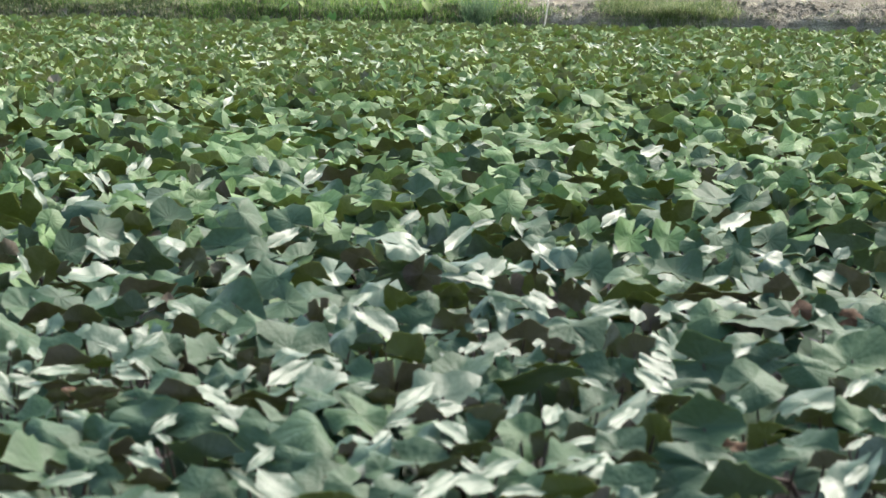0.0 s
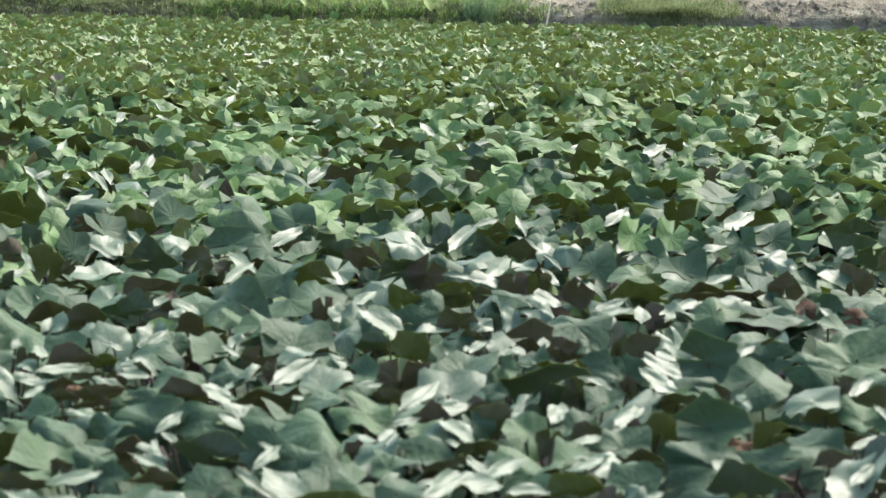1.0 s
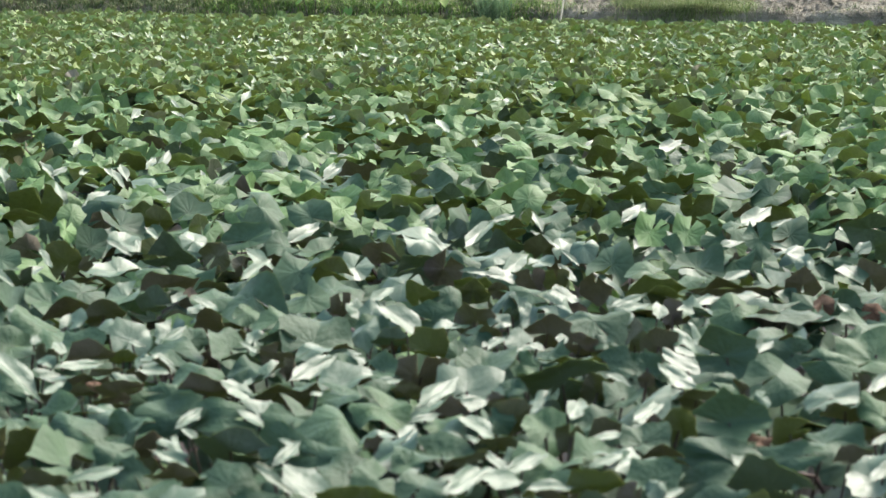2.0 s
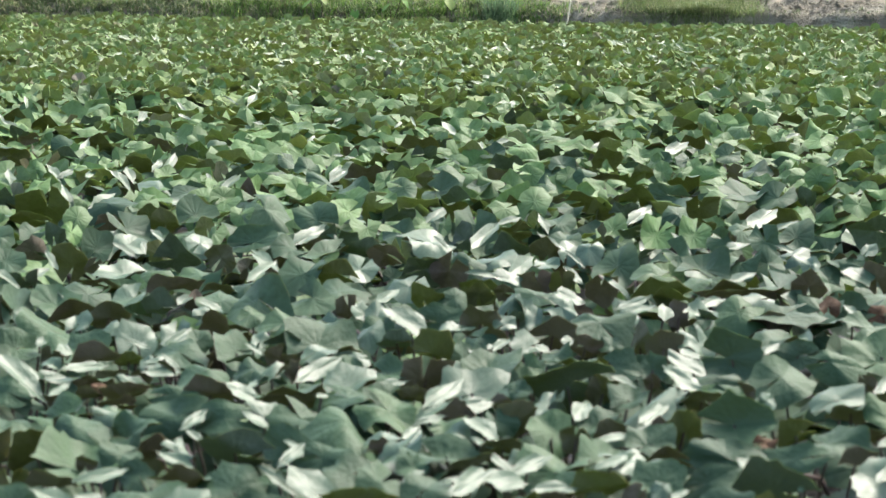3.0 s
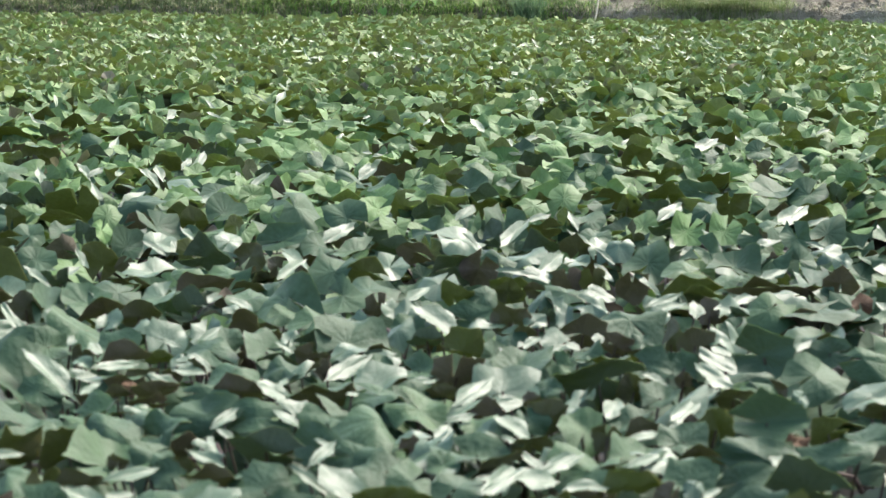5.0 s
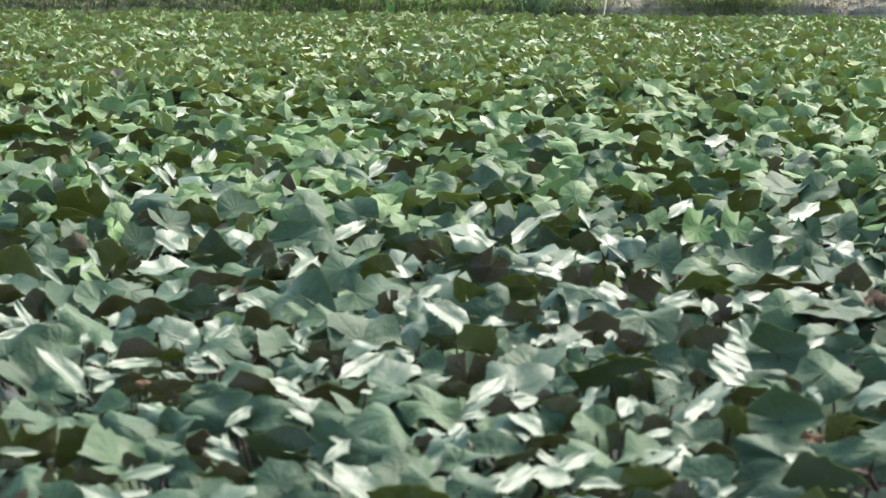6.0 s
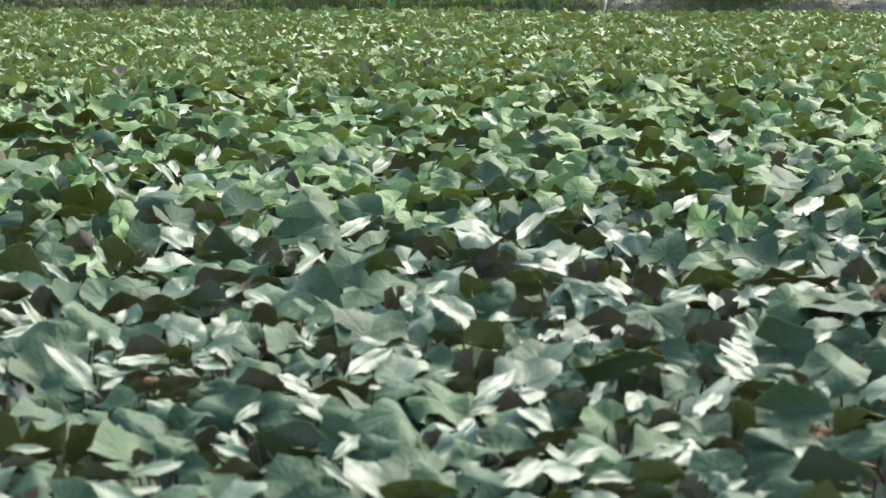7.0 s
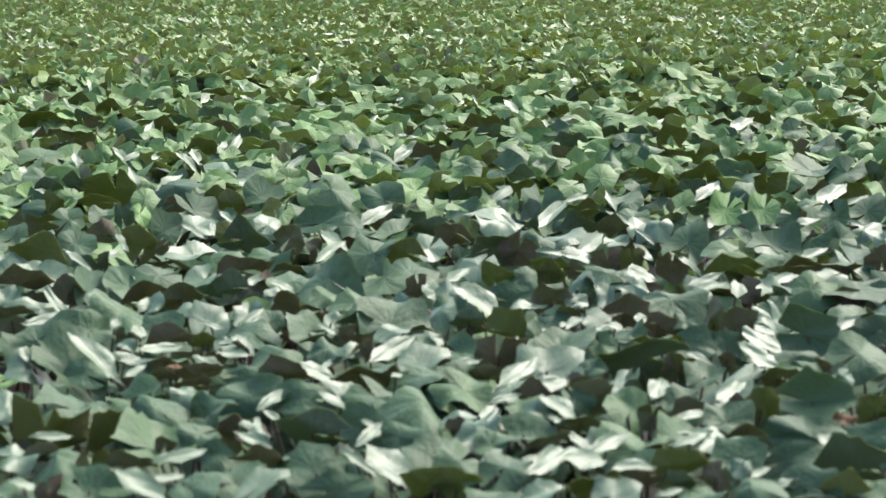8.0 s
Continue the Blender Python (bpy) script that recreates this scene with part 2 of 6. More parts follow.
# fold, cup, twist, crumple
KINDS = dict(sliver=(0.12, 0.03, 0.02, 0.04), flat=(0.06, 0.03, 0.03, 0.15), bowl=(0.0, 0.16, 0.0, 0.2), dome=(0.0, -0.16, 0.0, 0.16), fold=(0.42, 0.0, 0.0, 0.16),
             tent=(-0.38, 0.0, 0.0, 0.15), wavy=(0.0, 0.05, 0.1, 0.3), twist=(0.1, 0.05, 0.25, 0.25), crease=(0.15, 0.0, 0.1, 0.36))

# ---- pond, bed and banks ----
def pond_water():
    verts = [(-60, -3, 0), (60, -3, 0), (60, 7.6, 0), (-60, 53.2, 0)]
    ob = new("water", solid("water", verts, [(0, 1, 2, 3)], [WATER]))
    return tagged(ob, "dark still pond water with muddy brown tint", "water", kind="structure")


def rise(x, y):
    """Height of the land: the pond basin, the near bank behind the camera, the far bank with its eroded edge."""
    wob = 0.4 * noise.noise((x * 0.52, 3.1, 0)) + 0.2 * noise.noise((x * 1.6, 7.7, 0))
    far = y - (bank_at(x) + wob)
    right = min(1.0, max(0.0, (x - 0.7) / 2.0))
    if far > -0.4:
        up = min(1.0, max(0.0, (far + 0.4) / (1.4 - 0.15 * right)))
        steep = min(1.0, up * (1.45 + 1.3 * right))
        h = -0.25 + ((0.72 + 0.16 * right) * steep * steep * (3 - 2 * steep) + (0.28 - 0.16 * right) * up) * (0.87 + 0.05 * right)
        h += up * (0.10 * noise.noise((x * 1.3, y * 1.3, 5)) + (0.13 + 0.08 * right) * noise.noise((x * 3.6, y * 3.6, 9)) + 0.09 * noise.noise((x * 8.2, y * 8.2, 3)) + 0.05 * right * noise.noise((x * 15, y * 15, 4)))
        ridge = min(1.0, max(0.0, (far - 6.0) / 1.4))
        return h + 0.3 * ridge + max(0.0, min(far, 60) - 8) * 0.015
    if y < 2.2:
        return -0.25 + min(1.0, (2.2 - y) / 1.5) * 0.6
    return -0.25


def land():
    xs = [-2500, -600, -150, -60, -40, -22] + [-14 + 0.12 * i for i in range(222)] + [20, 40, 60, 150, 600, 2500]
    off = [-0.7, -0.5] + [-0.4 + 0.08 * i for i in range(30)] + [2.1 + 0.27 * i for i in range(30)] + [12, 20, 40, 80, 300, 1200, 4000]
    front = [-2500, -400, -60, -10, -3, 0, 1, 2.2, 4, 15]
    verts, rows = [], len(front) + len(off)
    for k in range(rows):
        for x in xs:
            y = front[k] if k < len(front) else bank_at(x) + off[k - len(front)]
            verts.append((x, y, rise(x, y)))
    n = len(xs)
    faces = [(j * n + i, j * n + i + 1, (j + 1) * n + i + 1, (j + 1) * n + i) for j in range(rows - 1) for i in range(n - 1)]
    ob = new("ground", solid("ground", verts, faces, [EARTH]))
    return tagged(ob, "pale dry earth bank round the pond", "ground", kind="structure")


pond_water()
land()


# ---- the carpet of leaves ----
def scatter(name, label, spots, shapes, mats):
    """Many leaves in one mesh. spots: place, turn and radius of each."""
    vs, fs, ss, us, base = [], [], [], [], 0
    for place, turn, rad, kind, *tint in spots:
        v, f, s, u = shapes[kind]
        # colour by distance: grey-green near, then green, then yellower
        tier = 2 * min(2, max(0, int(0.5 + rnd.gauss((place[1] - 5.2) / 6.5, 0.3))))
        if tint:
            tier = tint[0]
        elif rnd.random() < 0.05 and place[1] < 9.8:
            tier = 6  # a glossier one
        vs.append(v @ (np.array(turn.to_3x3()).T * rad) + np.array(place))
        fs += [tuple(i + base for i in face) for face in f]
        ss += [i + tier for i in s]
        us.append(u)
        base += len(v)
    ob = new(name, solid(name, np.concatenate(vs).tolist(), fs, mats, ss, np.concatenate(us)))
    return tagged(ob, label, "leaves", kind="stuff")


def turn_of(x, y, tilt, lean, spin):
    """Tilt: degrees by which the upper side leans towards the near bank; lean: to the right; spin: round its own stalk."""
    return pose(0, 0, 0, 0, 0, math.degrees(math.atan2(-x, y))) @ pose(0, 0, 0, 0, lean, 0) @ pose(0, 0, 0, tilt, 0, 0) @ pose(0, 0, 0, 0, 0, spin)


def shape_set(rings, per_side, count, corners, rough=1.15):
    return [blade_shape(100 * i + k, rings, per_side, *KINDS[kind][:3], KINDS[kind][3] * rough, corners, 0.0, (0.34, -0.4, 0.22, -0.3)[i % 4] * (kind != "sliver"), 0.7 * (kind == "sliver")) for i in range(count) for k, kind in enumerate(KINDS)]


def carpet(y0, y1, per_m2, shapes, size, z0, z1, spread, bias=6.0):
    spots = []
    y = y0
    while y < y1:
        step = 0.25
        half = 1.2 + y * 0.30 + max(0.0, 1.6 - y * 0.08)
        for _ in range(int(per_m2 * step * 2 * half)):
            x, yy = rnd.uniform(-half - 0.03 * y, half - 0.03 * y), y + rnd.random() * step
            swell = 0.06 * noise.noise((x * 0.8, yy * 0.8, 1.5))
            tilt = rnd.gauss(bias, spread)
            spots.append(((x, yy, rnd.uniform(z0, z1) + swell), turn_of(x, yy, tilt, rnd.gauss(0, spread), rnd.uniform(0, 360)),
                          size * rnd.triangular(0.4, 1.35, 0.8), rnd.randrange(len(shapes))))
        y += step
    return spots


LEAVES = [LEAF_TOP, LEAF_UNDER, LEAF_GREEN, GREEN_UNDER, LEAF_FAR, FAR_UNDER, LEAF_WAXY, LEAF_UNDER,
          LEAF_TOP, OLIVE_UNDER, LEAF_TOP, SHADED_UNDER, LEAF_DEAD, LEAF_DEAD]
MIDDLE = shape_set(3, 3, 4, 6)
LOW = shape_set(2, 2, 4, 6)
FAR = shape_set(1, 2, 5, 8, 1.7)

FULL = {kind: [blade_shape(1000 + 37 * i + 7 * k, 5, 4, *KINDS[kind], 7 if i % 2 else 6, 0.05, (0.4, -0.48, 0.28, -0.36, 0.5)[i] * (kind != "sliver"), 0.7 * (kind == "sliver")) for i in range(5)] for k, kind in enumerate(KINDS)}
BLADES = {}
for kind, forms in FULL.items():
    for i, (v, f, s, u) in enumerate(forms):
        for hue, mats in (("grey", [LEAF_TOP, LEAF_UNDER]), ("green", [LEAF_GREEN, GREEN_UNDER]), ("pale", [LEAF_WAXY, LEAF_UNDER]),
                          ("olive", [LEAF_TOP, OLIVE_UNDER]), ("dark", [LEAF_TOP, SHADED_UNDER]), ("brown", [LEAF_DEAD, LEAF_DEAD])):
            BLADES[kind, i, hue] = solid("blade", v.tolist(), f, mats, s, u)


def stalk_mesh():
    """A thin bent stalk, one unit high, that ends at the origin."""
    verts, faces, sides, steps = [], [], 6, 5
    for i in range(steps + 1):
        q = i / steps
        bend = 0.035 * math.sin(q * math.pi)
        for j in range(sides):
            a = 2 * math.pi * j / sides
            rad = 0.0055 - 0.002 * q
            verts.append((rad * math.cos(a) + bend, rad * math.sin(a), q - 1))
    for i in range(steps):
        for j in range(sides):
            k = (j + 1) % sides
            faces.append((i * sides + j, i * sides + k, (i + 1) * sides + k, (i + 1) * sides + j))
    return solid("stalk", verts, faces, [STALK])


STEM = stalk_mesh()
WORDS = dict(sliver="narrow glossy curled", flat="broad grey-green", bowl="cupped grey-green", dome="arched grey-green", fold="folded glossy green", tent="ridged grey-green",
             wavy="wavy-edged green", twist="twisted grey-green", crease="creased grey-green")


def lily_leaf(x, y, z, rx, ry, rz, radius, slim, kind, hue="grey"):
    """One leaf on its stalk, which rises from the water to the blade."""
    root = new("lily_leaf")
    root.location = (x, y, 0)
    label = WORDS[kind] + " water lily leaf on a reddish stalk"
    if hue == "brown":
        label = "withered brown water lily leaf among green ones"
    elif hue == "olive":
        label = "upturned water lily leaf with glowing olive underside"
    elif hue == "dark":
        label = "upturned water lily leaf with green underside darkened as in shade"
    elif hue == "pale":
        label = WORDS[kind].split()[0] + " waxy water lily leaf shining in the sun"
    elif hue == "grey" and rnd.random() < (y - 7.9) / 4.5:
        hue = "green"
    tagged(root, label, "leaf", "leaves over the pond")
    blade = part("blade", BLADES[kind, rnd.randrange(5), hue], root)
    blade.matrix_local = pose(0, 0, z, rx, ry, rz) @ Matrix.Diagonal((radius * slim, radius, radius * (0.4 + 0.6 * slim), 1))
    stem = part("stalk", STEM, root, "thin reddish stalk")
    stem.matrix_local = pose(0, 0, z - 0.006, 0, 0, rnd.uniform(0, 360)) @ Matrix.Diagonal((1, 1, z + 0.05, 1))
    return root


singles = []


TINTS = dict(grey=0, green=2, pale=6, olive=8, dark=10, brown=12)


def stand(x, y, z, rx, ry, rz, radius, slim, kind, hue):
    """A leaf farther out, as one of the joined carpet."""
    k = list(KINDS).index(kind) + len(KINDS) * rnd.randrange(4)
    turn = pose(0, 0, 0, rx, ry, rz).to_3x3() @ Matrix.Diagonal((slim, 1, 0.4 + 0.6 * slim))
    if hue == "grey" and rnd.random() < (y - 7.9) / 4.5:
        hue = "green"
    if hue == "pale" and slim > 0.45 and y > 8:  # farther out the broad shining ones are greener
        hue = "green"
    singles.append(((x, y, z), turn, radius, k, TINTS[hue]))


# the nearest leaves, row by row from the near bank outwards
lily_leaf(0.26, 3.94, 0.39, 4, 29, -54, 0.042, 0.30, "sliver", "pale")
lily_leaf(0.35, 3.98, 0.37, 2, 5, -140, 0.068, 0.83, "dome", "grey")
lily_leaf(-0.15, 3.98, 0.37, 6, -4, 111, 0.071, 0.89, "tent", "grey")
lily_leaf(0.14, 3.99, 0.37, 4, 10, -60, 0.067, 0.74, "wavy", "pale")
lily_leaf(-0.02, 4.01, 0.37, -10, -7, 129, 0.069, 0.69, "wavy", "pale")
lily_leaf(0.68, 4.01, 0.37, -4, 42, 78, 0.063, 0.86, "bowl", "olive")
lily_leaf(0.74, 4.01, 0.37, 9, 29, -51, 0.044, 0.92, "flat", "grey")
lily_leaf(-0.98, 4.01, 0.39, 37, -23, 79, 0.078, 0.47, "sliver", "pale")
lily_leaf(-1.26, 4.02, 0.39, -24, 26, -80, 0.043, 0.40, "sliver", "pale")
lily_leaf(-1.29, 4.02, 0.37, 10, -5, 46, 0.063, 0.68, "flat", "grey")
lily_leaf(-0.51, 4.03, 0.37, 15, 43, -87, 0.095, 0.53, "dome", "grey")
lily_leaf(0.46, 4.03, 0.37, -11, -18, 40, 0.092, 0.70, "dome", "grey")
lily_leaf(-1.11, 4.04, 0.37, -11, 7, -130, 0.075, 0.92, "fold", "grey")
lily_leaf(-1.20, 4.04, 0.37, -72, -24, 24, 0.046, 0.93, "flat", "grey")
lily_leaf(0.59, 4.04, 0.37, -9, -25, 39, 0.094, 0.68, "flat", "grey")
lily_leaf(-0.86, 4.05, 0.37, -5, 13, -135, 0.088, 0.71, "tent", "grey")
lily_leaf(-1.05, 4.05, 0.37, -15, 41, -116, 0.046, 0.81, "flat", "grey")
lily_leaf(0.54, 4.05, 0.37, -22, 5, 121, 0.041, 0.53, "fold", "pale")
lily_leaf(-0.23, 4.05, 0.37, 21, 60, 108, 0.064, 1.00, "wavy", "olive")
lily_leaf(0.09, 4.06, 0.37, 1, -55, -93, 0.067, 1.00, "wavy", "olive")
lily_leaf(-0.92, 4.07, 0.39, 10, -39, 133, 0.045, 0.32, "sliver", "pale")
lily_leaf(-0.70, 4.07, 0.37, 16, 1, -42, 0.080, 0.53, "flat", "pale")
lily_leaf(0.29, 4.07, 0.37, 2, -45, -96, 0.057, 1.00, "flat", "dark")
lily_leaf(-0.28, 4.08, 0.37, 1, 43, 94, 0.079, 1.00, "bowl", "olive")
lily_leaf(0.49, 4.09, 0.39, -7, -26, 138, 0.040, 0.28, "sliver", "pale")
lily_leaf(0.20, 4.11, 0.37, 1, -41, -94, 0.057, 0.81, "bowl", "grey")
lily_leaf(-0.02, 4.11, 0.37, 31, -39, -103, 0.061, 0.85, "bowl", "dark")
lily_leaf(-0.76, 4.11, 0.37, 3, 26, -40, 0.075, 0.92, "dome", "grey")
lily_leaf(0.39, 4.12, 0.37, -82, 34, -42, 0.046, 0.81, "wavy", "grey")
lily_leaf(0.20, 4.14, 0.39, 7, -27, 116, 0.068, 0.35, "sliver", "pale")
lily_leaf(0.79, 4.14, 0.39, -20, -16, 159, 0.014, 0.69, "sliver", "pale")
lily_leaf(-0.40, 4.15, 0.39, 31, -2, 50, 0.085, 0.66, "sliver", "pale")
lily_leaf(-0.11, 4.18, 0.37, 17, 11, -42, 0.077, 1.00, "flat", "grey")
lily_leaf(0.08, 4.19, 0.39, 11, -27, 107, 0.059, 0.64, "sliver", "pale")
lily_leaf(0.73, 4.19, 0.37, -4, 42, 77, 0.109, 1.00, "flat", "dark")
lily_leaf(-0.59, 4.19, 0.37, 29, -18, 41, 0.092, 0.93, "flat", "grey")
lily_leaf(-0.01, 4.20, 0.39, 3, 31, -29, 0.108, 0.28, "sliver", "pale")
lily_leaf(-0.48, 4.20, 0.39, -34, 13, -113, 0.063, 0.33, "sliver", "pale")
lily_leaf(0.46, 4.20, 0.37, -25, -18, 149, 0.032, 0.91, "tent", "pale")
lily_leaf(0.31, 4.21, 0.37, 10, -54, -102, 0.070, 1.00, "wavy", "olive")
lily_leaf(-0.05, 4.21, 0.39, -3, 29, -60, 0.034, 0.37, "sliver", "pale")
lily_leaf(-0.23, 4.21, 0.37, -25, -40, 159, 0.077, 0.95, "flat", "grey")
lily_leaf(-0.15, 4.23, 0.39, -12, -32, 146, 0.044, 0.28, "sliver", "pale")
lily_leaf(-1.14, 4.23, 0.37, -65, -15, 19, 0.052, 1.00, "wavy", "olive")
lily_leaf(-0.93, 4.24, 0.39, -1, 35, -45, 0.080, 0.29, "sliver", "pale")
lily_leaf(-1.05, 4.24, 0.37, -12, -41, -72, 0.064, 1.00, "wavy", "grey")
lily_leaf(-0.72, 4.25, 0.37, -4, -41, -80, 0.082, 0.99, "wavy", "grey")
lily_leaf(-1.23, 4.25, 0.37, 5, 16, -126, 0.095, 0.93, "dome", "grey")
lily_leaf(0.59, 4.26, 0.37, 27, 45, -90, 0.092, 0.53, "flat", "grey")
lily_leaf(0.46, 4.26, 0.37, 12, -9, 37, 0.078, 0.88, "flat", "grey")
lily_leaf(-0.46, 4.26, 0.37, -45, -44, -61, 0.034, 1.00, "bowl", "dark")
lily_leaf(-1.36, 4.29, 0.37, 1, 17, -45, 0.081, 0.74, "wavy", "pale")
lily_leaf(1.04, 4.29, 0.39, -14, -25, 145, 0.070, 0.28, "sliver", "pale")
lily_leaf(-0.85, 4.30, 0.37, 46, -41, 21, 0.052, 0.89, "dome", "grey")
lily_leaf(-0.30, 4.31, 0.37, -25, -7, 142, 0.078, 0.92, "flat", "grey")
lily_leaf(1.03, 4.31, 0.37, -22, -5, 129, 0.092, 0.78, "fold", "pale")
lily_leaf(0.14, 4.34, 0.39, 5, 31, -43, 0.087, 0.28, "sliver", "pale")
lily_leaf(0.70, 4.34, 0.39, -23, 19, -117, 0.038, 0.72, "sliver", "pale")
lily_leaf(-1.30, 4.35, 0.37, 0, -40, -74, 0.069, 0.58, "wavy", "grey")
lily_leaf(0.07, 4.35, 0.39, 31, -5, 50, 0.040, 0.50, "sliver", "pale")
lily_leaf(0.35, 4.36, 0.39, 3, 26, -42, 0.067, 0.28, "sliver", "pale")
lily_leaf(0.21, 4.36, 0.37, -1, -15, 41, 0.118, 0.81, "tent", "grey")
lily_leaf(-0.76, 4.37, 0.39, 30, -24, 81, 0.058, 0.32, "sliver", "pale")
lily_leaf(-0.83, 4.37, 0.37, -4, -48, -78, 0.038, 1.00, "flat", "grey")
lily_leaf(-0.02, 4.37, 0.37, -19, 40, 82, 0.084, 0.57, "wavy", "grey")
lily_leaf(-0.16, 4.38, 0.37, -36, -6, 176, 0.050, 0.92, "crease", "grey")
lily_leaf(-1.00, 4.42, 0.37, 57, -13, -172, 0.031, 1.00, "flat", "grey")
lily_leaf(0.41, 4.42, 0.37, 0, 10, -69, 0.097, 0.72, "wavy", "pale")
lily_leaf(-1.30, 4.42, 0.39, -15, 38, -53, 0.064, 0.28, "sliver", "pale")
lily_leaf(-0.47, 4.43, 0.39, 12, 32, -20, 0.070, 0.28, "sliver", "pale")
lily_leaf(0.14, 4.44, 0.37, 2, 23, -58, 0.052, 0.91, "fold", "pale")
lily_leaf(-1.03, 4.44, 0.37, 3, 18, -39, 0.111, 0.96, "fold", "grey")
lily_leaf(0.99, 4.45, 0.37, 14, -39, -109, 0.054, 0.74, "flat", "grey")
lily_leaf(-0.38, 4.46, 0.37, -2, 46, -108, 0.082, 0.67, "dome", "grey")
lily_leaf(0.34, 4.46, 0.37, 6, 10, -45, 0.093, 0.85, "fold", "grey")
lily_leaf(0.83, 4.46, 0.37, -20, -47, 81, 0.096, 0.57, "dome", "grey")
lily_leaf(-0.92, 4.47, 0.37, -21, -29, 147, 0.064, 0.97, "fold", "grey")
lily_leaf(1.13, 4.48, 0.37, 79, -50, 137, 0.080, 0.76, "flat", "dark")
lily_leaf(0.66, 4.48, 0.37, 7, -48, 57, 0.112, 0.55, "bowl", "grey")
lily_leaf(0.51, 4.48, 0.37, -2, 40, 82, 0.062, 0.84, "flat", "grey")
lily_leaf(-0.07, 4.49, 0.37, -8, 6, -138, 0.120, 0.89, "flat", "grey")
lily_leaf(-0.19, 4.51, 0.37, -23, 2, 141, 0.090, 0.61, "wavy", "pale")
lily_leaf(-0.78, 4.52, 0.37, -22, 15, -82, 0.048, 0.84, "wavy", "pale")
lily_leaf(-0.48, 4.53, 0.39, -25, 28, -87, 0.024, 0.51, "sliver", "pale")
lily_leaf(-1.16, 4.54, 0.37, -27, 41, 91, 0.080, 1.00, "flat", "olive")
lily_leaf(0.02, 4.54, 0.39, -25, 16, -104, 0.032, 0.46, "sliver", "pale")
lily_leaf(-0.63, 4.54, 0.37, 4, 59, 100, 0.091, 1.00, "flat", "dark")
lily_leaf(0.08, 4.56, 0.37, 0, -40, -92, 0.063, 0.97, "flat", "grey")
lily_leaf(-1.35, 4.56, 0.37, -49, 4, 14, 0.112, 1.00, "bowl", "olive")
lily_leaf(-0.78, 4.56, 0.38, 23, 22, 17, 0.033, 0.39, "sliver", "pale")
lily_leaf(-0.25, 4.56, 0.37, 15, -54, -97, 0.032, 1.00, "flat", "grey")
lily_leaf(-0.50, 4.57, 0.37, 40, -57, 21, 0.084, 0.77, "flat", "grey")
lily_leaf(1.11, 4.57, 0.39, 6, 25, -51, 0.061, 0.28, "sliver", "pale")
lily_leaf(0.36, 4.58, 0.39, 3, 31, -50, 0.062, 0.28, "sliver", "pale")
lily_leaf(-0.74, 4.59, 0.39, 34, -14, 64, 0.033, 0.51, "sliver", "pale")
lily_leaf(0.96, 4.61, 0.37, -10, 17, -145, 0.110, 0.87, "fold", "grey")
lily_leaf(0.78, 4.61, 0.37, -7, 15, -105, 0.032, 1.00, "crease", "brown")
lily_leaf(-0.16, 4.62, 0.39, -13, -27, 164, 0.046, 0.54, "sliver", "pale")
lily_leaf(0.48, 4.62, 0.37, 5, 14, -47, 0.082, 0.88, "crease", "grey")
lily_leaf(-0.24, 4.64, 0.37, 4, 9, -61, 0.067, 0.53, "flat", "pale")
lily_leaf(0.28, 4.66, 0.37, -60, 9, -7, 0.048, 1.00, "flat", "grey")
lily_leaf(0.03, 4.67, 0.39, 25, -9, 60, 0.062, 0.67, "sliver", "pale")
lily_leaf(-0.94, 4.67, 0.37, 4, 32, -129, 0.116, 0.80, "crease", "grey")
lily_leaf(-1.25, 4.68, 0.37, -14, -7, 146, 0.060, 0.88, "flat", "grey")
lily_leaf(1.10, 4.68, 0.37, -14, 38, 71, 0.073, 0.69, "wavy", "grey")
lily_leaf(-1.08, 4.69, 0.37, 11, -34, 49, 0.092, 0.86, "tent", "grey")
lily_leaf(0.47, 4.69, 0.39, -3, 31, -72, 0.027, 0.44, "sliver", "pale")
lily_leaf(0.37, 4.70, 0.37, 14, -40, -101, 0.049, 1.00, "flat", "grey")
lily_leaf(-0.35, 4.70, 0.37, 23, 8, 44, 0.119, 0.92, "tent", "grey")
lily_leaf(0.88, 4.70, 0.37, -38, 43, 59, 0.057, 1.00, "flat", "olive")
lily_leaf(-0.05, 4.71, 0.37, 23, 8, -38, 0.045, 0.76, "tent", "pale")
lily_leaf(0.21, 4.72, 0.37, 42, 7, 0, 0.082, 0.89, "dome", "grey")
lily_leaf(0.58, 4.73, 0.37, 69, 2, 173, 0.069, 0.78, "bowl", "olive")
lily_leaf(-0.12, 4.77, 0.39, 1, 33, -51, 0.056, 0.28, "sliver", "pale")
lily_leaf(-0.07, 4.78, 0.37, -3, -13, 139, 0.066, 0.78, "dome", "grey")
lily_leaf(-1.52, 4.78, 0.37, -20, 26, -69, 0.072, 0.92, "flat", "pale")
lily_leaf(0.52, 4.79, 0.37, -17, 48, 73, 0.025, 1.00, "bowl", "grey")
lily_leaf(-1.34, 4.79, 0.37, -0, 14, -39, 0.110, 0.98, "dome", "grey")
lily_leaf(0.73, 4.81, 0.37, -1, 49, -117, 0.126, 0.53, "bowl", "grey")
lily_leaf(0.08, 4.81, 0.37, -49, 5, -148, 0.051, 0.94, "fold", "grey")
lily_leaf(0.36, 4.81, 0.37, -20, -7, 136, 0.068, 0.96, "wavy", "grey")
lily_leaf(-0.78, 4.81, 0.38, 12, 35, -20, 0.068, 0.28, "sliver", "pale")
lily_leaf(-1.13, 4.82, 0.37, -32, 36, 90, 0.080, 0.82, "wavy", "grey")
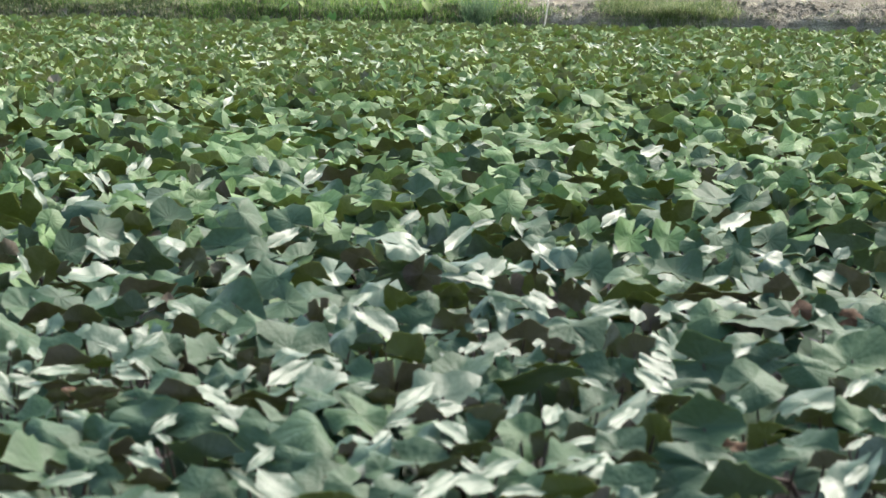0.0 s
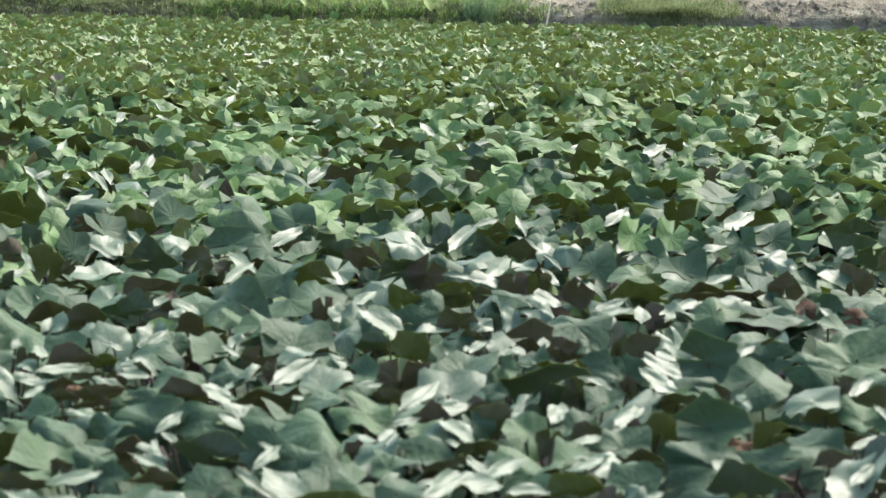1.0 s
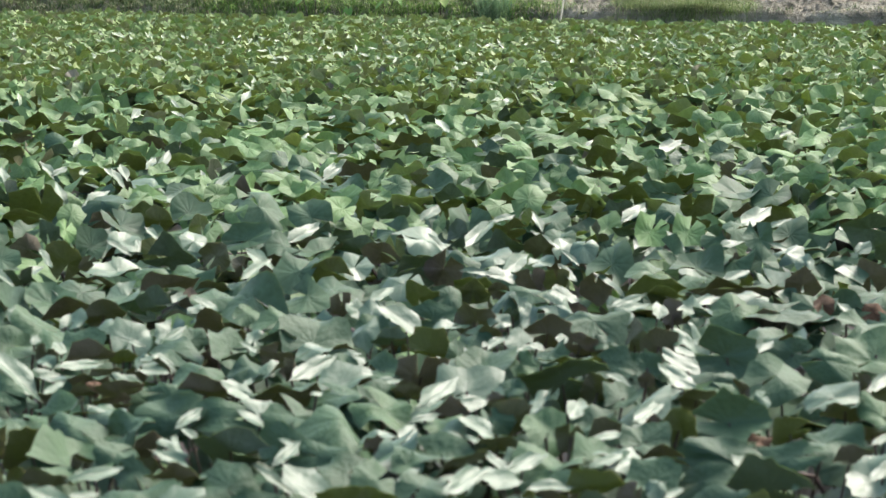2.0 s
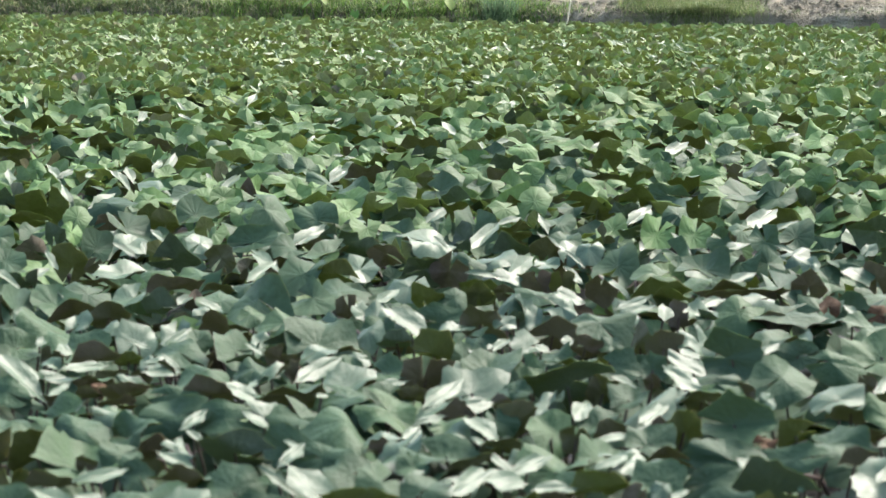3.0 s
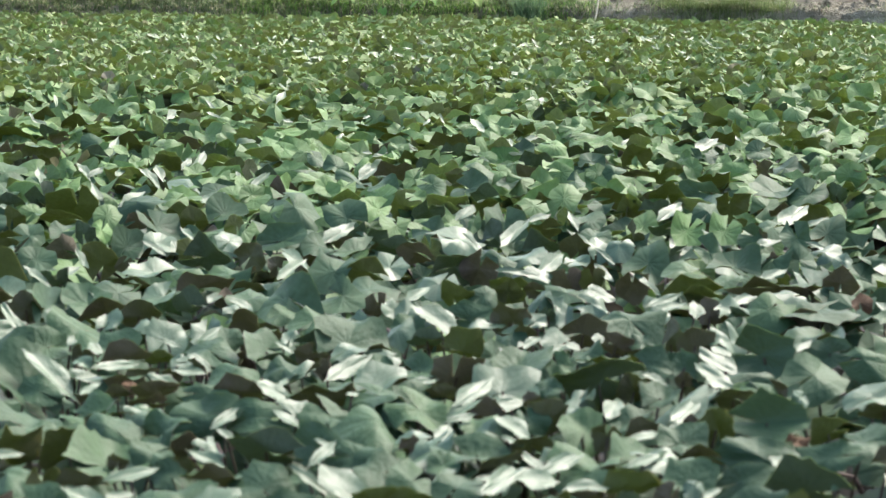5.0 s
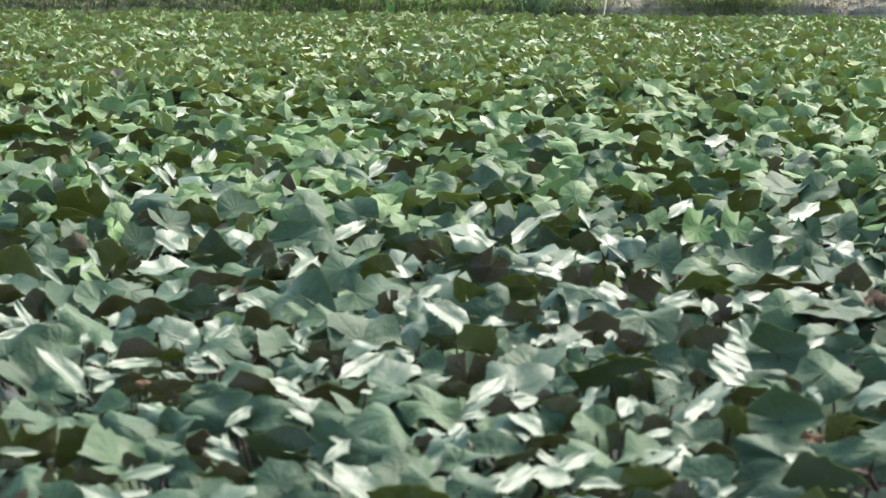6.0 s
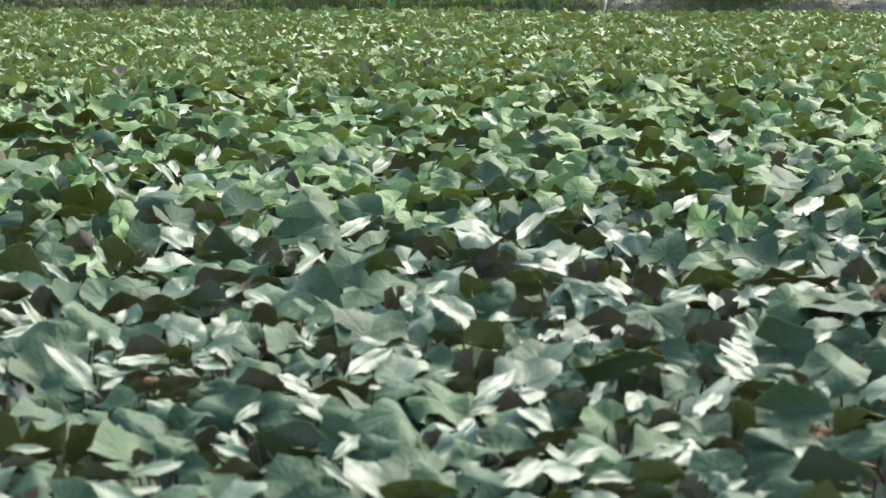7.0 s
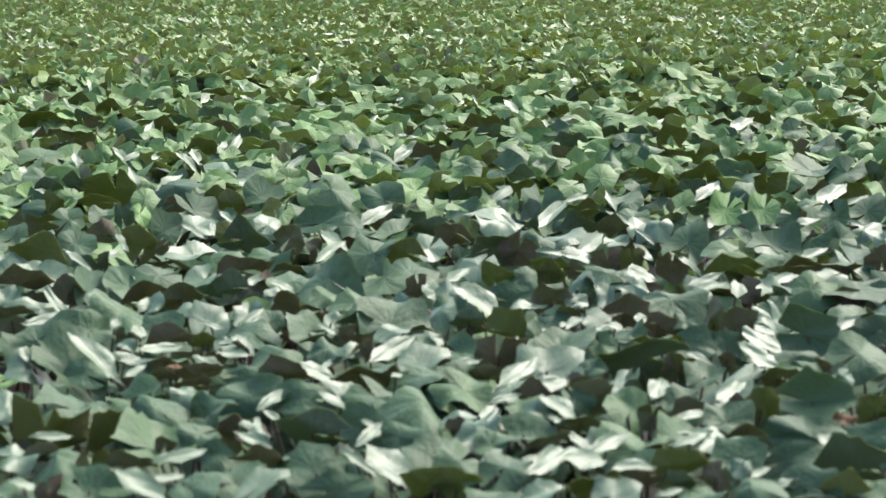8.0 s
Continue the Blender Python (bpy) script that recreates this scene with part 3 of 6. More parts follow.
lily_leaf(0.12, 4.84, 0.37, 69, -19, 172, 0.076, 0.77, "bowl", "grey")
lily_leaf(-0.58, 4.85, 0.37, -32, 8, -105, 0.076, 0.90, "flat", "pale")
lily_leaf(-0.70, 4.86, 0.37, -1, -47, 80, 0.114, 0.53, "flat", "grey")
lily_leaf(0.52, 4.86, 0.39, -12, -28, 152, 0.099, 0.28, "sliver", "pale")
lily_leaf(-0.49, 4.86, 0.37, -23, 2, -136, 0.082, 0.97, "tent", "grey")
lily_leaf(0.19, 4.87, 0.37, 28, -9, -46, 0.050, 0.53, "fold", "pale")
lily_leaf(1.18, 4.87, 0.37, 9, -20, 36, 0.079, 0.92, "crease", "grey")
lily_leaf(0.31, 4.87, 0.39, -12, -24, 164, 0.060, 0.55, "sliver", "pale")
lily_leaf(1.23, 4.87, 0.39, -28, 12, -147, 0.037, 0.41, "sliver", "pale")
lily_leaf(-1.18, 4.88, 0.37, 1, 21, -130, 0.102, 0.77, "crease", "grey")
lily_leaf(0.49, 4.89, 0.37, -26, 8, 134, 0.129, 0.54, "tent", "pale")
lily_leaf(-0.04, 4.89, 0.37, 24, 51, 104, 0.051, 1.00, "flat", "grey")
lily_leaf(-0.85, 4.89, 0.37, -21, -46, 98, 0.107, 0.68, "bowl", "grey")
lily_leaf(-0.25, 4.91, 0.37, -16, 12, -140, 0.104, 0.81, "wavy", "grey")
lily_leaf(0.02, 4.91, 0.39, -1, -34, 134, 0.055, 0.49, "sliver", "pale")
lily_leaf(-1.03, 4.91, 0.37, -4, -30, 139, 0.058, 0.92, "wavy", "pale")
lily_leaf(0.24, 4.93, 0.37, 68, 1, 177, 0.033, 0.93, "bowl", "dark")
lily_leaf(1.08, 4.93, 0.37, 10, -38, -107, 0.069, 0.97, "bowl", "grey")
lily_leaf(-0.10, 4.95, 0.37, -19, -1, 131, 0.091, 0.53, "flat", "pale")
lily_leaf(-1.04, 5.01, 0.37, 4, 38, 103, 0.061, 0.89, "wavy", "grey")
lily_leaf(0.08, 5.02, 0.37, 0, -66, -92, 0.035, 1.00, "wavy", "grey")
lily_leaf(-0.44, 5.03, 0.39, -6, 32, -52, 0.023, 0.45, "sliver", "pale")
lily_leaf(-0.09, 5.04, 0.39, 11, 29, -26, 0.110, 0.28, "sliver", "pale")
lily_leaf(0.22, 5.04, 0.37, -32, 11, 141, 0.051, 0.57, "flat", "pale")
lily_leaf(0.86, 5.05, 0.37, -36, -56, 159, 0.035, 0.83, "fold", "pale")
lily_leaf(-0.25, 5.05, 0.37, -7, -22, 136, 0.080, 0.98, "crease", "grey")
lily_leaf(0.67, 5.05, 0.37, 4, 38, 83, 0.070, 0.84, "wavy", "grey")
lily_leaf(-1.21, 5.06, 0.37, 4, 39, 105, 0.053, 1.00, "bowl", "grey")
lily_leaf(0.25, 5.06, 0.37, -31, 13, 139, 0.036, 0.53, "tent", "pale")
lily_leaf(-0.67, 5.07, 0.39, 29, -25, 83, 0.058, 0.68, "sliver", "pale")
lily_leaf(0.76, 5.07, 0.37, -23, 2, -143, 0.070, 0.99, "dome", "grey")
lily_leaf(1.07, 5.07, 0.37, 15, 6, -58, 0.088, 0.70, "tent", "pale")
lily_leaf(1.26, 5.07, 0.37, -4, 38, 74, 0.062, 0.96, "wavy", "grey")
lily_leaf(0.60, 5.08, 0.37, -22, 1, 132, 0.060, 0.63, "wavy", "pale")
lily_leaf(0.46, 5.08, 0.37, 21, 7, -45, 0.071, 0.97, "fold", "grey")
lily_leaf(-0.37, 5.08, 0.37, 1, 12, -136, 0.111, 0.78, "tent", "grey")
lily_leaf(-0.88, 5.09, 0.37, -2, 47, -101, 0.074, 0.56, "dome", "grey")
lily_leaf(-0.17, 5.10, 0.37, 1, 46, 92, 0.053, 1.00, "bowl", "grey")
lily_leaf(0.56, 5.10, 0.37, 68, -18, 168, 0.032, 0.88, "flat", "grey")
lily_leaf(-1.22, 5.10, 0.39, -13, -32, 158, 0.047, 0.31, "sliver", "pale")
lily_leaf(-1.15, 5.11, 0.37, -4, -39, -76, 0.054, 1.00, "flat", "grey")
lily_leaf(-0.54, 5.12, 0.37, 4, -38, -86, 0.107, 0.95, "bowl", "grey")
lily_leaf(0.82, 5.14, 0.37, 71, 24, 104, 0.044, 1.00, "flat", "grey")
lily_leaf(-1.03, 5.14, 0.37, -2, 38, 100, 0.072, 0.97, "bowl", "grey")
lily_leaf(-0.78, 5.14, 0.37, -20, -53, -69, 0.072, 1.00, "wavy", "grey")
lily_leaf(0.39, 5.15, 0.37, 68, -9, 173, 0.058, 0.93, "wavy", "olive")
lily_leaf(-1.39, 5.15, 0.37, 23, -41, 60, 0.067, 0.78, "flat", "grey")
lily_leaf(0.13, 5.15, 0.37, 17, 49, -123, 0.046, 0.96, "wavy", "grey")
lily_leaf(-0.00, 5.16, 0.37, 9, 11, -53, 0.127, 0.70, "wavy", "pale")
lily_leaf(1.23, 5.16, 0.39, 10, 27, -35, 0.077, 0.28, "sliver", "pale")
lily_leaf(-0.24, 5.17, 0.39, -1, -33, 136, 0.066, 0.29, "sliver", "pale")
lily_leaf(-1.12, 5.19, 0.37, 39, 3, 11, 0.028, 0.96, "crease", "brown")
lily_leaf(-1.57, 5.20, 0.37, 26, -26, 102, 0.082, 0.95, "fold", "pale")
lily_leaf(0.46, 5.20, 0.39, 27, -21, 83, 0.046, 0.45, "sliver", "pale")
lily_leaf(-1.56, 5.21, 0.39, 38, -17, 76, 0.055, 0.31, "sliver", "pale")
lily_leaf(-1.45, 5.23, 0.37, 24, 3, 51, 0.147, 1.00, "fold", "grey")
lily_leaf(0.64, 5.24, 0.39, -30, 14, -133, 0.074, 0.57, "sliver", "pale")
lily_leaf(0.29, 5.24, 0.37, -12, 45, 80, 0.136, 1.00, "bowl", "dark")
lily_leaf(0.42, 5.25, 0.37, 11, 37, 89, 0.045, 0.83, "wavy", "grey")
lily_leaf(-1.37, 5.25, 0.39, 39, -5, 67, 0.118, 0.44, "sliver", "pale")
lily_leaf(1.20, 5.26, 0.37, -80, -34, -51, 0.036, 1.00, "flat", "grey")
lily_leaf(-1.03, 5.27, 0.37, 13, -14, 106, 0.048, 0.53, "fold", "pale")
lily_leaf(-0.38, 5.27, 0.37, 15, 8, -43, 0.102, 0.66, "flat", "pale")
lily_leaf(0.75, 5.27, 0.37, 12, 27, -48, 0.074, 0.96, "tent", "grey")
lily_leaf(0.55, 5.28, 0.37, 67, -9, 171, 0.028, 0.96, "bowl", "grey")
lily_leaf(0.95, 5.29, 0.37, 10, 40, -47, 0.116, 0.81, "flat", "grey")
lily_leaf(-1.16, 5.29, 0.37, -10, -37, -74, 0.065, 0.89, "bowl", "grey")
lily_leaf(-0.96, 5.30, 0.39, 12, -33, 108, 0.058, 0.33, "sliver", "pale")
lily_leaf(-1.28, 5.32, 0.37, -13, 16, -68, 0.076, 0.56, "flat", "pale")
lily_leaf(-0.83, 5.32, 0.37, -10, -15, 140, 0.093, 0.99, "tent", "grey")
lily_leaf(1.33, 5.33, 0.37, -28, -8, 131, 0.074, 0.99, "wavy", "grey")
lily_leaf(-0.62, 5.34, 0.37, -18, -3, 137, 0.091, 0.53, "wavy", "pale")
lily_leaf(-0.14, 5.34, 0.37, -67, 1, 1, 0.096, 0.92, "flat", "grey")
lily_leaf(-1.02, 5.35, 0.37, -52, 3, 9, 0.037, 1.00, "flat", "grey")
lily_leaf(-0.06, 5.36, 0.39, -31, 2, -137, 0.056, 0.59, "sliver", "pale")
lily_leaf(-1.12, 5.36, 0.37, 8, -37, -82, 0.056, 0.69, "wavy", "grey")
lily_leaf(-0.47, 5.37, 0.39, -11, -36, 154, 0.121, 0.31, "sliver", "pale")
lily_leaf(-1.20, 5.39, 0.39, 7, -38, 133, 0.087, 0.28, "sliver", "pale")
lily_leaf(-0.55, 5.41, 0.37, 81, 41, -129, 0.046, 0.72, "flat", "grey")
lily_leaf(-0.68, 5.41, 0.37, -14, -7, 141, 0.078, 0.93, "crease", "grey")
lily_leaf(-0.26, 5.41, 0.37, -9, 30, -138, 0.084, 0.82, "fold", "grey")
lily_leaf(0.67, 5.42, 0.39, 27, -13, 56, 0.080, 0.54, "sliver", "pale")
lily_leaf(-0.94, 5.43, 0.39, 35, -8, 61, 0.044, 0.34, "sliver", "pale")
lily_leaf(0.57, 5.45, 0.37, -37, 15, -173, 0.049, 0.96, "fold", "grey")
lily_leaf(0.45, 5.45, 0.37, -27, 19, -145, 0.076, 0.97, "wavy", "grey")
lily_leaf(-0.96, 5.46, 0.37, -50, -31, -62, 0.033, 1.00, "wavy", "grey")
lily_leaf(0.06, 5.46, 0.37, 14, 19, -42, 0.110, 0.90, "flat", "grey")
lily_leaf(0.18, 5.47, 0.37, -38, 18, -158, 0.050, 0.90, "wavy", "grey")
lily_leaf(1.15, 5.47, 0.37, -14, 50, -133, 0.089, 0.72, "dome", "grey")
lily_leaf(-0.39, 5.48, 0.37, 22, -45, 46, 0.051, 0.85, "bowl", "grey")
lily_leaf(-0.98, 5.49, 0.37, -17, 17, -73, 0.058, 0.76, "flat", "pale")
lily_leaf(-1.03, 5.50, 0.37, 36, 13, 6, 0.039, 0.78, "tent", "pale")
lily_leaf(-1.34, 5.51, 0.37, 17, 28, -27, 0.031, 0.89, "tent", "pale")
lily_leaf(0.33, 5.51, 0.37, 1, -37, -94, 0.085, 0.86, "bowl", "olive")
lily_leaf(-0.71, 5.54, 0.37, 15, 36, 103, 0.076, 0.53, "flat", "dark")
lily_leaf(-1.10, 5.55, 0.37, -4, -40, -78, 0.058, 1.00, "flat", "olive")
lily_leaf(0.70, 5.56, 0.39, 19, -19, 70, 0.038, 0.65, "sliver", "pale")
lily_leaf(-0.36, 5.57, 0.37, -4, -32, 135, 0.039, 0.96, "tent", "pale")
lily_leaf(-1.64, 5.57, 0.37, 10, 14, -34, 0.130, 0.94, "crease", "grey")
lily_leaf(0.01, 5.57, 0.39, -32, 12, -122, 0.025, 0.51, "sliver", "pale")
lily_leaf(-0.61, 5.58, 0.37, -50, 21, 0, 0.058, 1.00, "wavy", "grey")
lily_leaf(-1.21, 5.58, 0.37, 2, -37, -79, 0.102, 0.74, "bowl", "grey")
lily_leaf(0.26, 5.59, 0.37, 0, 20, -141, 0.092, 0.71, "crease", "grey")
lily_leaf(0.84, 5.59, 0.37, -9, 51, -130, 0.111, 0.81, "bowl", "grey")
lily_leaf(-0.02, 5.60, 0.37, 24, 59, -26, 0.063, 0.92, "wavy", "grey")
lily_leaf(-1.36, 5.60, 0.37, -66, 3, 12, 0.048, 0.81, "wavy", "grey")
lily_leaf(-1.32, 5.62, 0.39, -36, -19, -146, 0.031, 0.94, "sliver", "pale")
lily_leaf(0.96, 5.62, 0.39, 11, 29, -37, 0.061, 0.28, "sliver", "pale")
lily_leaf(1.33, 5.63, 0.37, 11, 9, -44, 0.160, 0.78, "crease", "grey")
lily_leaf(-0.71, 5.64, 0.39, -32, 18, -105, 0.039, 0.34, "sliver", "pale")
lily_leaf(1.06, 5.64, 0.37, -3, -53, 59, 0.081, 0.82, "bowl", "grey")
lily_leaf(0.23, 5.64, 0.39, 26, -20, 72, 0.029, 0.71, "sliver", "pale")
lily_leaf(-0.96, 5.67, 0.37, 5, -11, 44, 0.119, 0.72, "flat", "grey")
lily_leaf(-0.50, 5.67, 0.37, 9, 14, -48, 0.064, 0.71, "flat", "pale")
lily_leaf(0.06, 5.67, 0.39, 19, 29, -16, 0.017, 0.66, "sliver", "pale")
lily_leaf(-0.77, 5.68, 0.37, -2, -29, 138, 0.093, 0.92, "flat", "grey")
lily_leaf(-0.12, 5.70, 0.37, -9, -53, -84, 0.079, 1.00, "bowl", "olive")
lily_leaf(0.10, 5.71, 0.39, -12, -29, 153, 0.055, 0.33, "sliver", "pale")
lily_leaf(-1.10, 5.71, 0.39, -28, 30, -87, 0.051, 0.28, "sliver", "pale")
lily_leaf(1.43, 5.71, 0.39, -9, -23, 139, 0.065, 0.28, "sliver", "pale")
lily_leaf(-1.60, 5.72, 0.39, 14, 38, -8, 0.040, 0.43, "sliver", "pale")
lily_leaf(-1.43, 5.74, 0.39, 23, 32, -1, 0.030, 0.57, "sliver", "pale")
lily_leaf(-1.27, 5.74, 0.37, 5, -9, 46, 0.097, 0.73, "flat", "grey")
lily_leaf(0.32, 5.75, 0.39, -5, -34, 133, 0.030, 0.76, "sliver", "pale")
lily_leaf(-1.51, 5.75, 0.37, 1, -34, 139, 0.087, 0.97, "crease", "grey")
lily_leaf(0.64, 5.76, 0.37, 66, 1, 173, 0.070, 0.93, "flat", "grey")
lily_leaf(0.38, 5.77, 0.37, 1, -62, -95, 0.054, 1.00, "bowl", "grey")
lily_leaf(0.46, 5.78, 0.37, 24, -21, 34, 0.047, 0.89, "wavy", "grey")
lily_leaf(-0.84, 5.79, 0.39, -29, 27, -90, 0.030, 0.65, "sliver", "pale")
lily_leaf(0.75, 5.79, 0.37, -36, -10, -153, 0.078, 0.90, "wavy", "pale")
lily_leaf(0.19, 5.79, 0.37, -8, -20, 127, 0.064, 0.84, "flat", "pale")
lily_leaf(-0.51, 5.80, 0.37, 10, 13, -39, 0.141, 0.84, "wavy", "grey")
lily_leaf(-0.63, 5.80, 0.37, -3, -57, -82, 0.060, 1.00, "flat", "dark")
lily_leaf(-1.67, 5.81, 0.39, -5, 42, -38, 0.111, 0.28, "sliver", "pale")
lily_leaf(-0.98, 5.81, 0.39, 14, 36, -18, 0.075, 0.28, "sliver", "pale")
lily_leaf(-0.25, 5.83, 0.37, -16, 56, 81, 0.060, 1.00, "flat", "dark")
lily_leaf(-0.92, 5.83, 0.37, 32, 47, -6, 0.065, 0.78, "tent", "grey")
lily_leaf(-1.13, 5.84, 0.37, 32, 26, -5, 0.084, 0.90, "flat", "pale")
lily_leaf(-0.71, 5.84, 0.37, 34, 25, -0, 0.045, 0.81, "tent", "pale")
lily_leaf(1.03, 5.85, 0.37, -11, -1, 134, 0.126, 0.79, "crease", "grey")
lily_leaf(1.45, 5.85, 0.37, -51, -3, -13, 0.040, 1.00, "flat", "olive")
lily_leaf(0.57, 5.86, 0.37, 81, -42, 125, 0.075, 0.71, "bowl", "grey")
lily_leaf(0.03, 5.87, 0.37, -5, 34, -136, 0.059, 0.91, "flat", "grey")
lily_leaf(-1.21, 5.87, 0.37, 35, -39, -97, 0.041, 1.00, "bowl", "dark")
lily_leaf(0.08, 5.88, 0.37, 66, -0, 178, 0.050, 0.85, "flat", "grey")
lily_leaf(-1.83, 5.91, 0.37, 8, 60, 113, 0.072, 1.00, "bowl", "grey")
lily_leaf(-1.28, 5.91, 0.37, 15, 9, -37, 0.110, 0.61, "tent", "pale")
lily_leaf(-1.59, 5.94, 0.39, -1, 41, -38, 0.078, 0.28, "sliver", "pale")
lily_leaf(-1.01, 5.94, 0.37, -43, -0, 177, 0.069, 0.85, "fold", "pale")
lily_leaf(-0.35, 5.94, 0.37, -37, -5, 155, 0.068, 0.78, "tent", "pale")
lily_leaf(0.28, 5.94, 0.37, 11, -63, -102, 0.082, 1.00, "flat", "grey")
lily_leaf(-1.46, 5.96, 0.37, -1, -28, 140, 0.120, 0.98, "fold", "grey")
lily_leaf(-0.31, 5.99, 0.37, 32, -33, 19, 0.069, 0.89, "wavy", "grey")
lily_leaf(0.80, 5.99, 0.37, -32, -18, 138, 0.052, 0.95, "crease", "grey")
lily_leaf(-0.84, 6.01, 0.37, -38, 12, 5, 0.109, 1.00, "wavy", "grey")
lily_leaf(1.37, 6.01, 0.37, 6, 29, -50, 0.102, 0.88, "wavy", "grey")
lily_leaf(-0.06, 6.02, 0.37, -14, -7, 128, 0.081, 0.54, "fold", "pale")
lily_leaf(-0.21, 6.02, 0.39, 30, -16, 64, 0.105, 0.61, "sliver", "pale")
lily_leaf(-0.57, 6.04, 0.39, 24, -29, 84, 0.042, 0.61, "sliver", "pale")
lily_leaf(-0.53, 6.06, 0.37, -42, -8, 6, 0.052, 1.00, "flat", "grey")
lily_leaf(-1.71, 6.06, 0.39, 40, 1, 50, 0.090, 0.29, "sliver", "pale")
lily_leaf(-1.77, 6.08, 0.37, 11, -17, 116, 0.102, 0.53, "wavy", "pale")
lily_leaf(-0.50, 6.08, 0.37, 40, -4, 1, 0.050, 0.82, "flat", "pale")
lily_leaf(-0.65, 6.09, 0.37, 7, 14, -40, 0.100, 0.90, "crease", "grey")
lily_leaf(0.45, 6.09, 0.37, 12, -8, 41, 0.137, 0.99, "crease", "grey")
lily_leaf(0.12, 6.12, 0.37, 18, 23, -38, 0.043, 0.88, "tent", "pale")
lily_leaf(0.03, 6.13, 0.37, 66, 14, -178, 0.075, 0.98, "wavy", "grey")
lily_leaf(-1.39, 6.14, 0.37, 24, 17, -26, 0.058, 0.79, "flat", "pale")
lily_leaf(-0.11, 6.18, 0.37, 8, 51, -100, 0.119, 0.53, "dome", "grey")
lily_leaf(0.56, 6.18, 0.37, 30, 20, -27, 0.046, 0.90, "flat", "pale")
lily_leaf(0.23, 6.20, 0.37, -49, 9, 163, 0.047, 0.83, "fold", "pale")
lily_leaf(1.54, 6.20, 0.37, -14, 38, -147, 0.078, 0.92, "tent", "grey")
lily_leaf(0.69, 6.20, 0.39, 29, 15, 7, 0.049, 0.71, "sliver", "pale")
lily_leaf(1.36, 6.22, 0.39, -26, 7, -147, 0.055, 0.39, "sliver", "pale")
lily_leaf(0.17, 6.23, 0.37, -65, 0, -2, 0.033, 0.96, "flat", "dark")
lily_leaf(-1.94, 6.24, 0.37, 31, 6, -20, 0.061, 0.69, "wavy", "pale")
lily_leaf(-0.78, 6.24, 0.37, 7, 32, -38, 0.059, 0.85, "flat", "grey")
lily_leaf(0.85, 6.24, 0.37, 28, 33, 93, 0.038, 1.00, "bowl", "dark")
lily_leaf(-1.30, 6.24, 0.37, 42, 2, -168, 0.081, 1.00, "bowl", "grey")
lily_leaf(1.13, 6.26, 0.37, -6, -6, 131, 0.147, 0.91, "tent", "grey")
lily_leaf(0.60, 6.26, 0.39, -3, -29, 138, 0.099, 0.28, "sliver", "pale")
lily_leaf(0.96, 6.26, 0.37, -21, -22, 134, 0.108, 0.98, "dome", "grey")
lily_leaf(1.47, 6.27, 0.37, 3, 39, -100, 0.043, 1.00, "wavy", "brown")
lily_leaf(0.83, 6.27, 0.37, 35, 11, 20, 0.078, 0.94, "wavy", "pale")
lily_leaf(-0.34, 6.27, 0.37, 40, -8, 3, 0.054, 0.79, "tent", "pale")
lily_leaf(0.75, 6.27, 0.37, -75, 57, -26, 0.056, 0.96, "flat", "grey")
lily_leaf(-0.95, 6.27, 0.37, 5, 22, -47, 0.058, 0.81, "wavy", "pale")
lily_leaf(-0.38, 6.29, 0.37, -7, -33, 139, 0.056, 0.96, "fold", "pale")
lily_leaf(-1.44, 6.31, 0.37, -8, 35, 99, 0.109, 0.88, "flat", "grey")
lily_leaf(-1.74, 6.35, 0.37, 66, -23, -170, 0.071, 0.93, "wavy", "grey")
lily_leaf(-0.95, 6.35, 0.39, -29, 23, -103, 0.049, 0.51, "sliver", "pale")
lily_leaf(0.55, 6.38, 0.37, 37, 29, -8, 0.043, 0.86, "flat", "pale")
lily_leaf(0.60, 6.39, 0.39, -13, -33, 131, 0.080, 0.28, "sliver", "pale")
lily_leaf(0.34, 6.39, 0.37, -25, 19, -106, 0.066, 0.97, "wavy", "pale")
lily_leaf(0.88, 6.39, 0.39, 4, 31, -49, 0.076, 0.31, "sliver", "pale")
lily_leaf(0.20, 6.40, 0.37, 42, 17, 33, 0.058, 0.85, "fold", "pale")
lily_leaf(0.14, 6.40, 0.37, 42, 2, -24, 0.067, 0.80, "tent", "pale")

# leaves farther out, one by one, then the rest of the carpet
stand(-1.67, 6.40, 0.37, 44, 28, 25, 0.090, 0.93, "fold", "pale")
stand(1.32, 6.42, 0.37, 42, -2, -11, 0.043, 0.93, "crease", "brown")
stand(-0.46, 6.42, 0.37, -65, 1, 3, 0.057, 0.81, "bowl", "grey")
stand(-0.79, 6.44, 0.37, 4, -34, 46, 0.160, 0.84, "fold", "grey")
stand(-1.54, 6.44, 0.37, 26, -14, 45, 0.115, 0.86, "wavy", "grey")
stand(-1.06, 6.45, 0.39, -17, -35, 157, 0.043, 0.55, "sliver", "pale")
stand(-1.15, 6.45, 0.37, 4, 55, 102, 0.067, 1.00, "bowl", "dark")
stand(0.38, 6.47, 0.39, -26, 19, -109, 0.055, 0.59, "sliver", "pale")
stand(-1.03, 6.50, 0.37, -77, -58, 35, 0.057, 0.78, "wavy", "grey")
stand(-0.31, 6.50, 0.39, 11, 37, -24, 0.089, 0.28, "sliver", "pale")
stand(-1.51, 6.50, 0.39, -32, 15, -104, 0.045, 0.44, "sliver", "pale")
stand(1.07, 6.51, 0.37, -4, -23, 116, 0.069, 0.91, "flat", "pale")
stand(-0.59, 6.51, 0.37, -19, 28, -137, 0.103, 0.96, "fold", "grey")
stand(0.35, 6.52, 0.39, 30, 12, 10, 0.052, 0.83, "sliver", "pale")
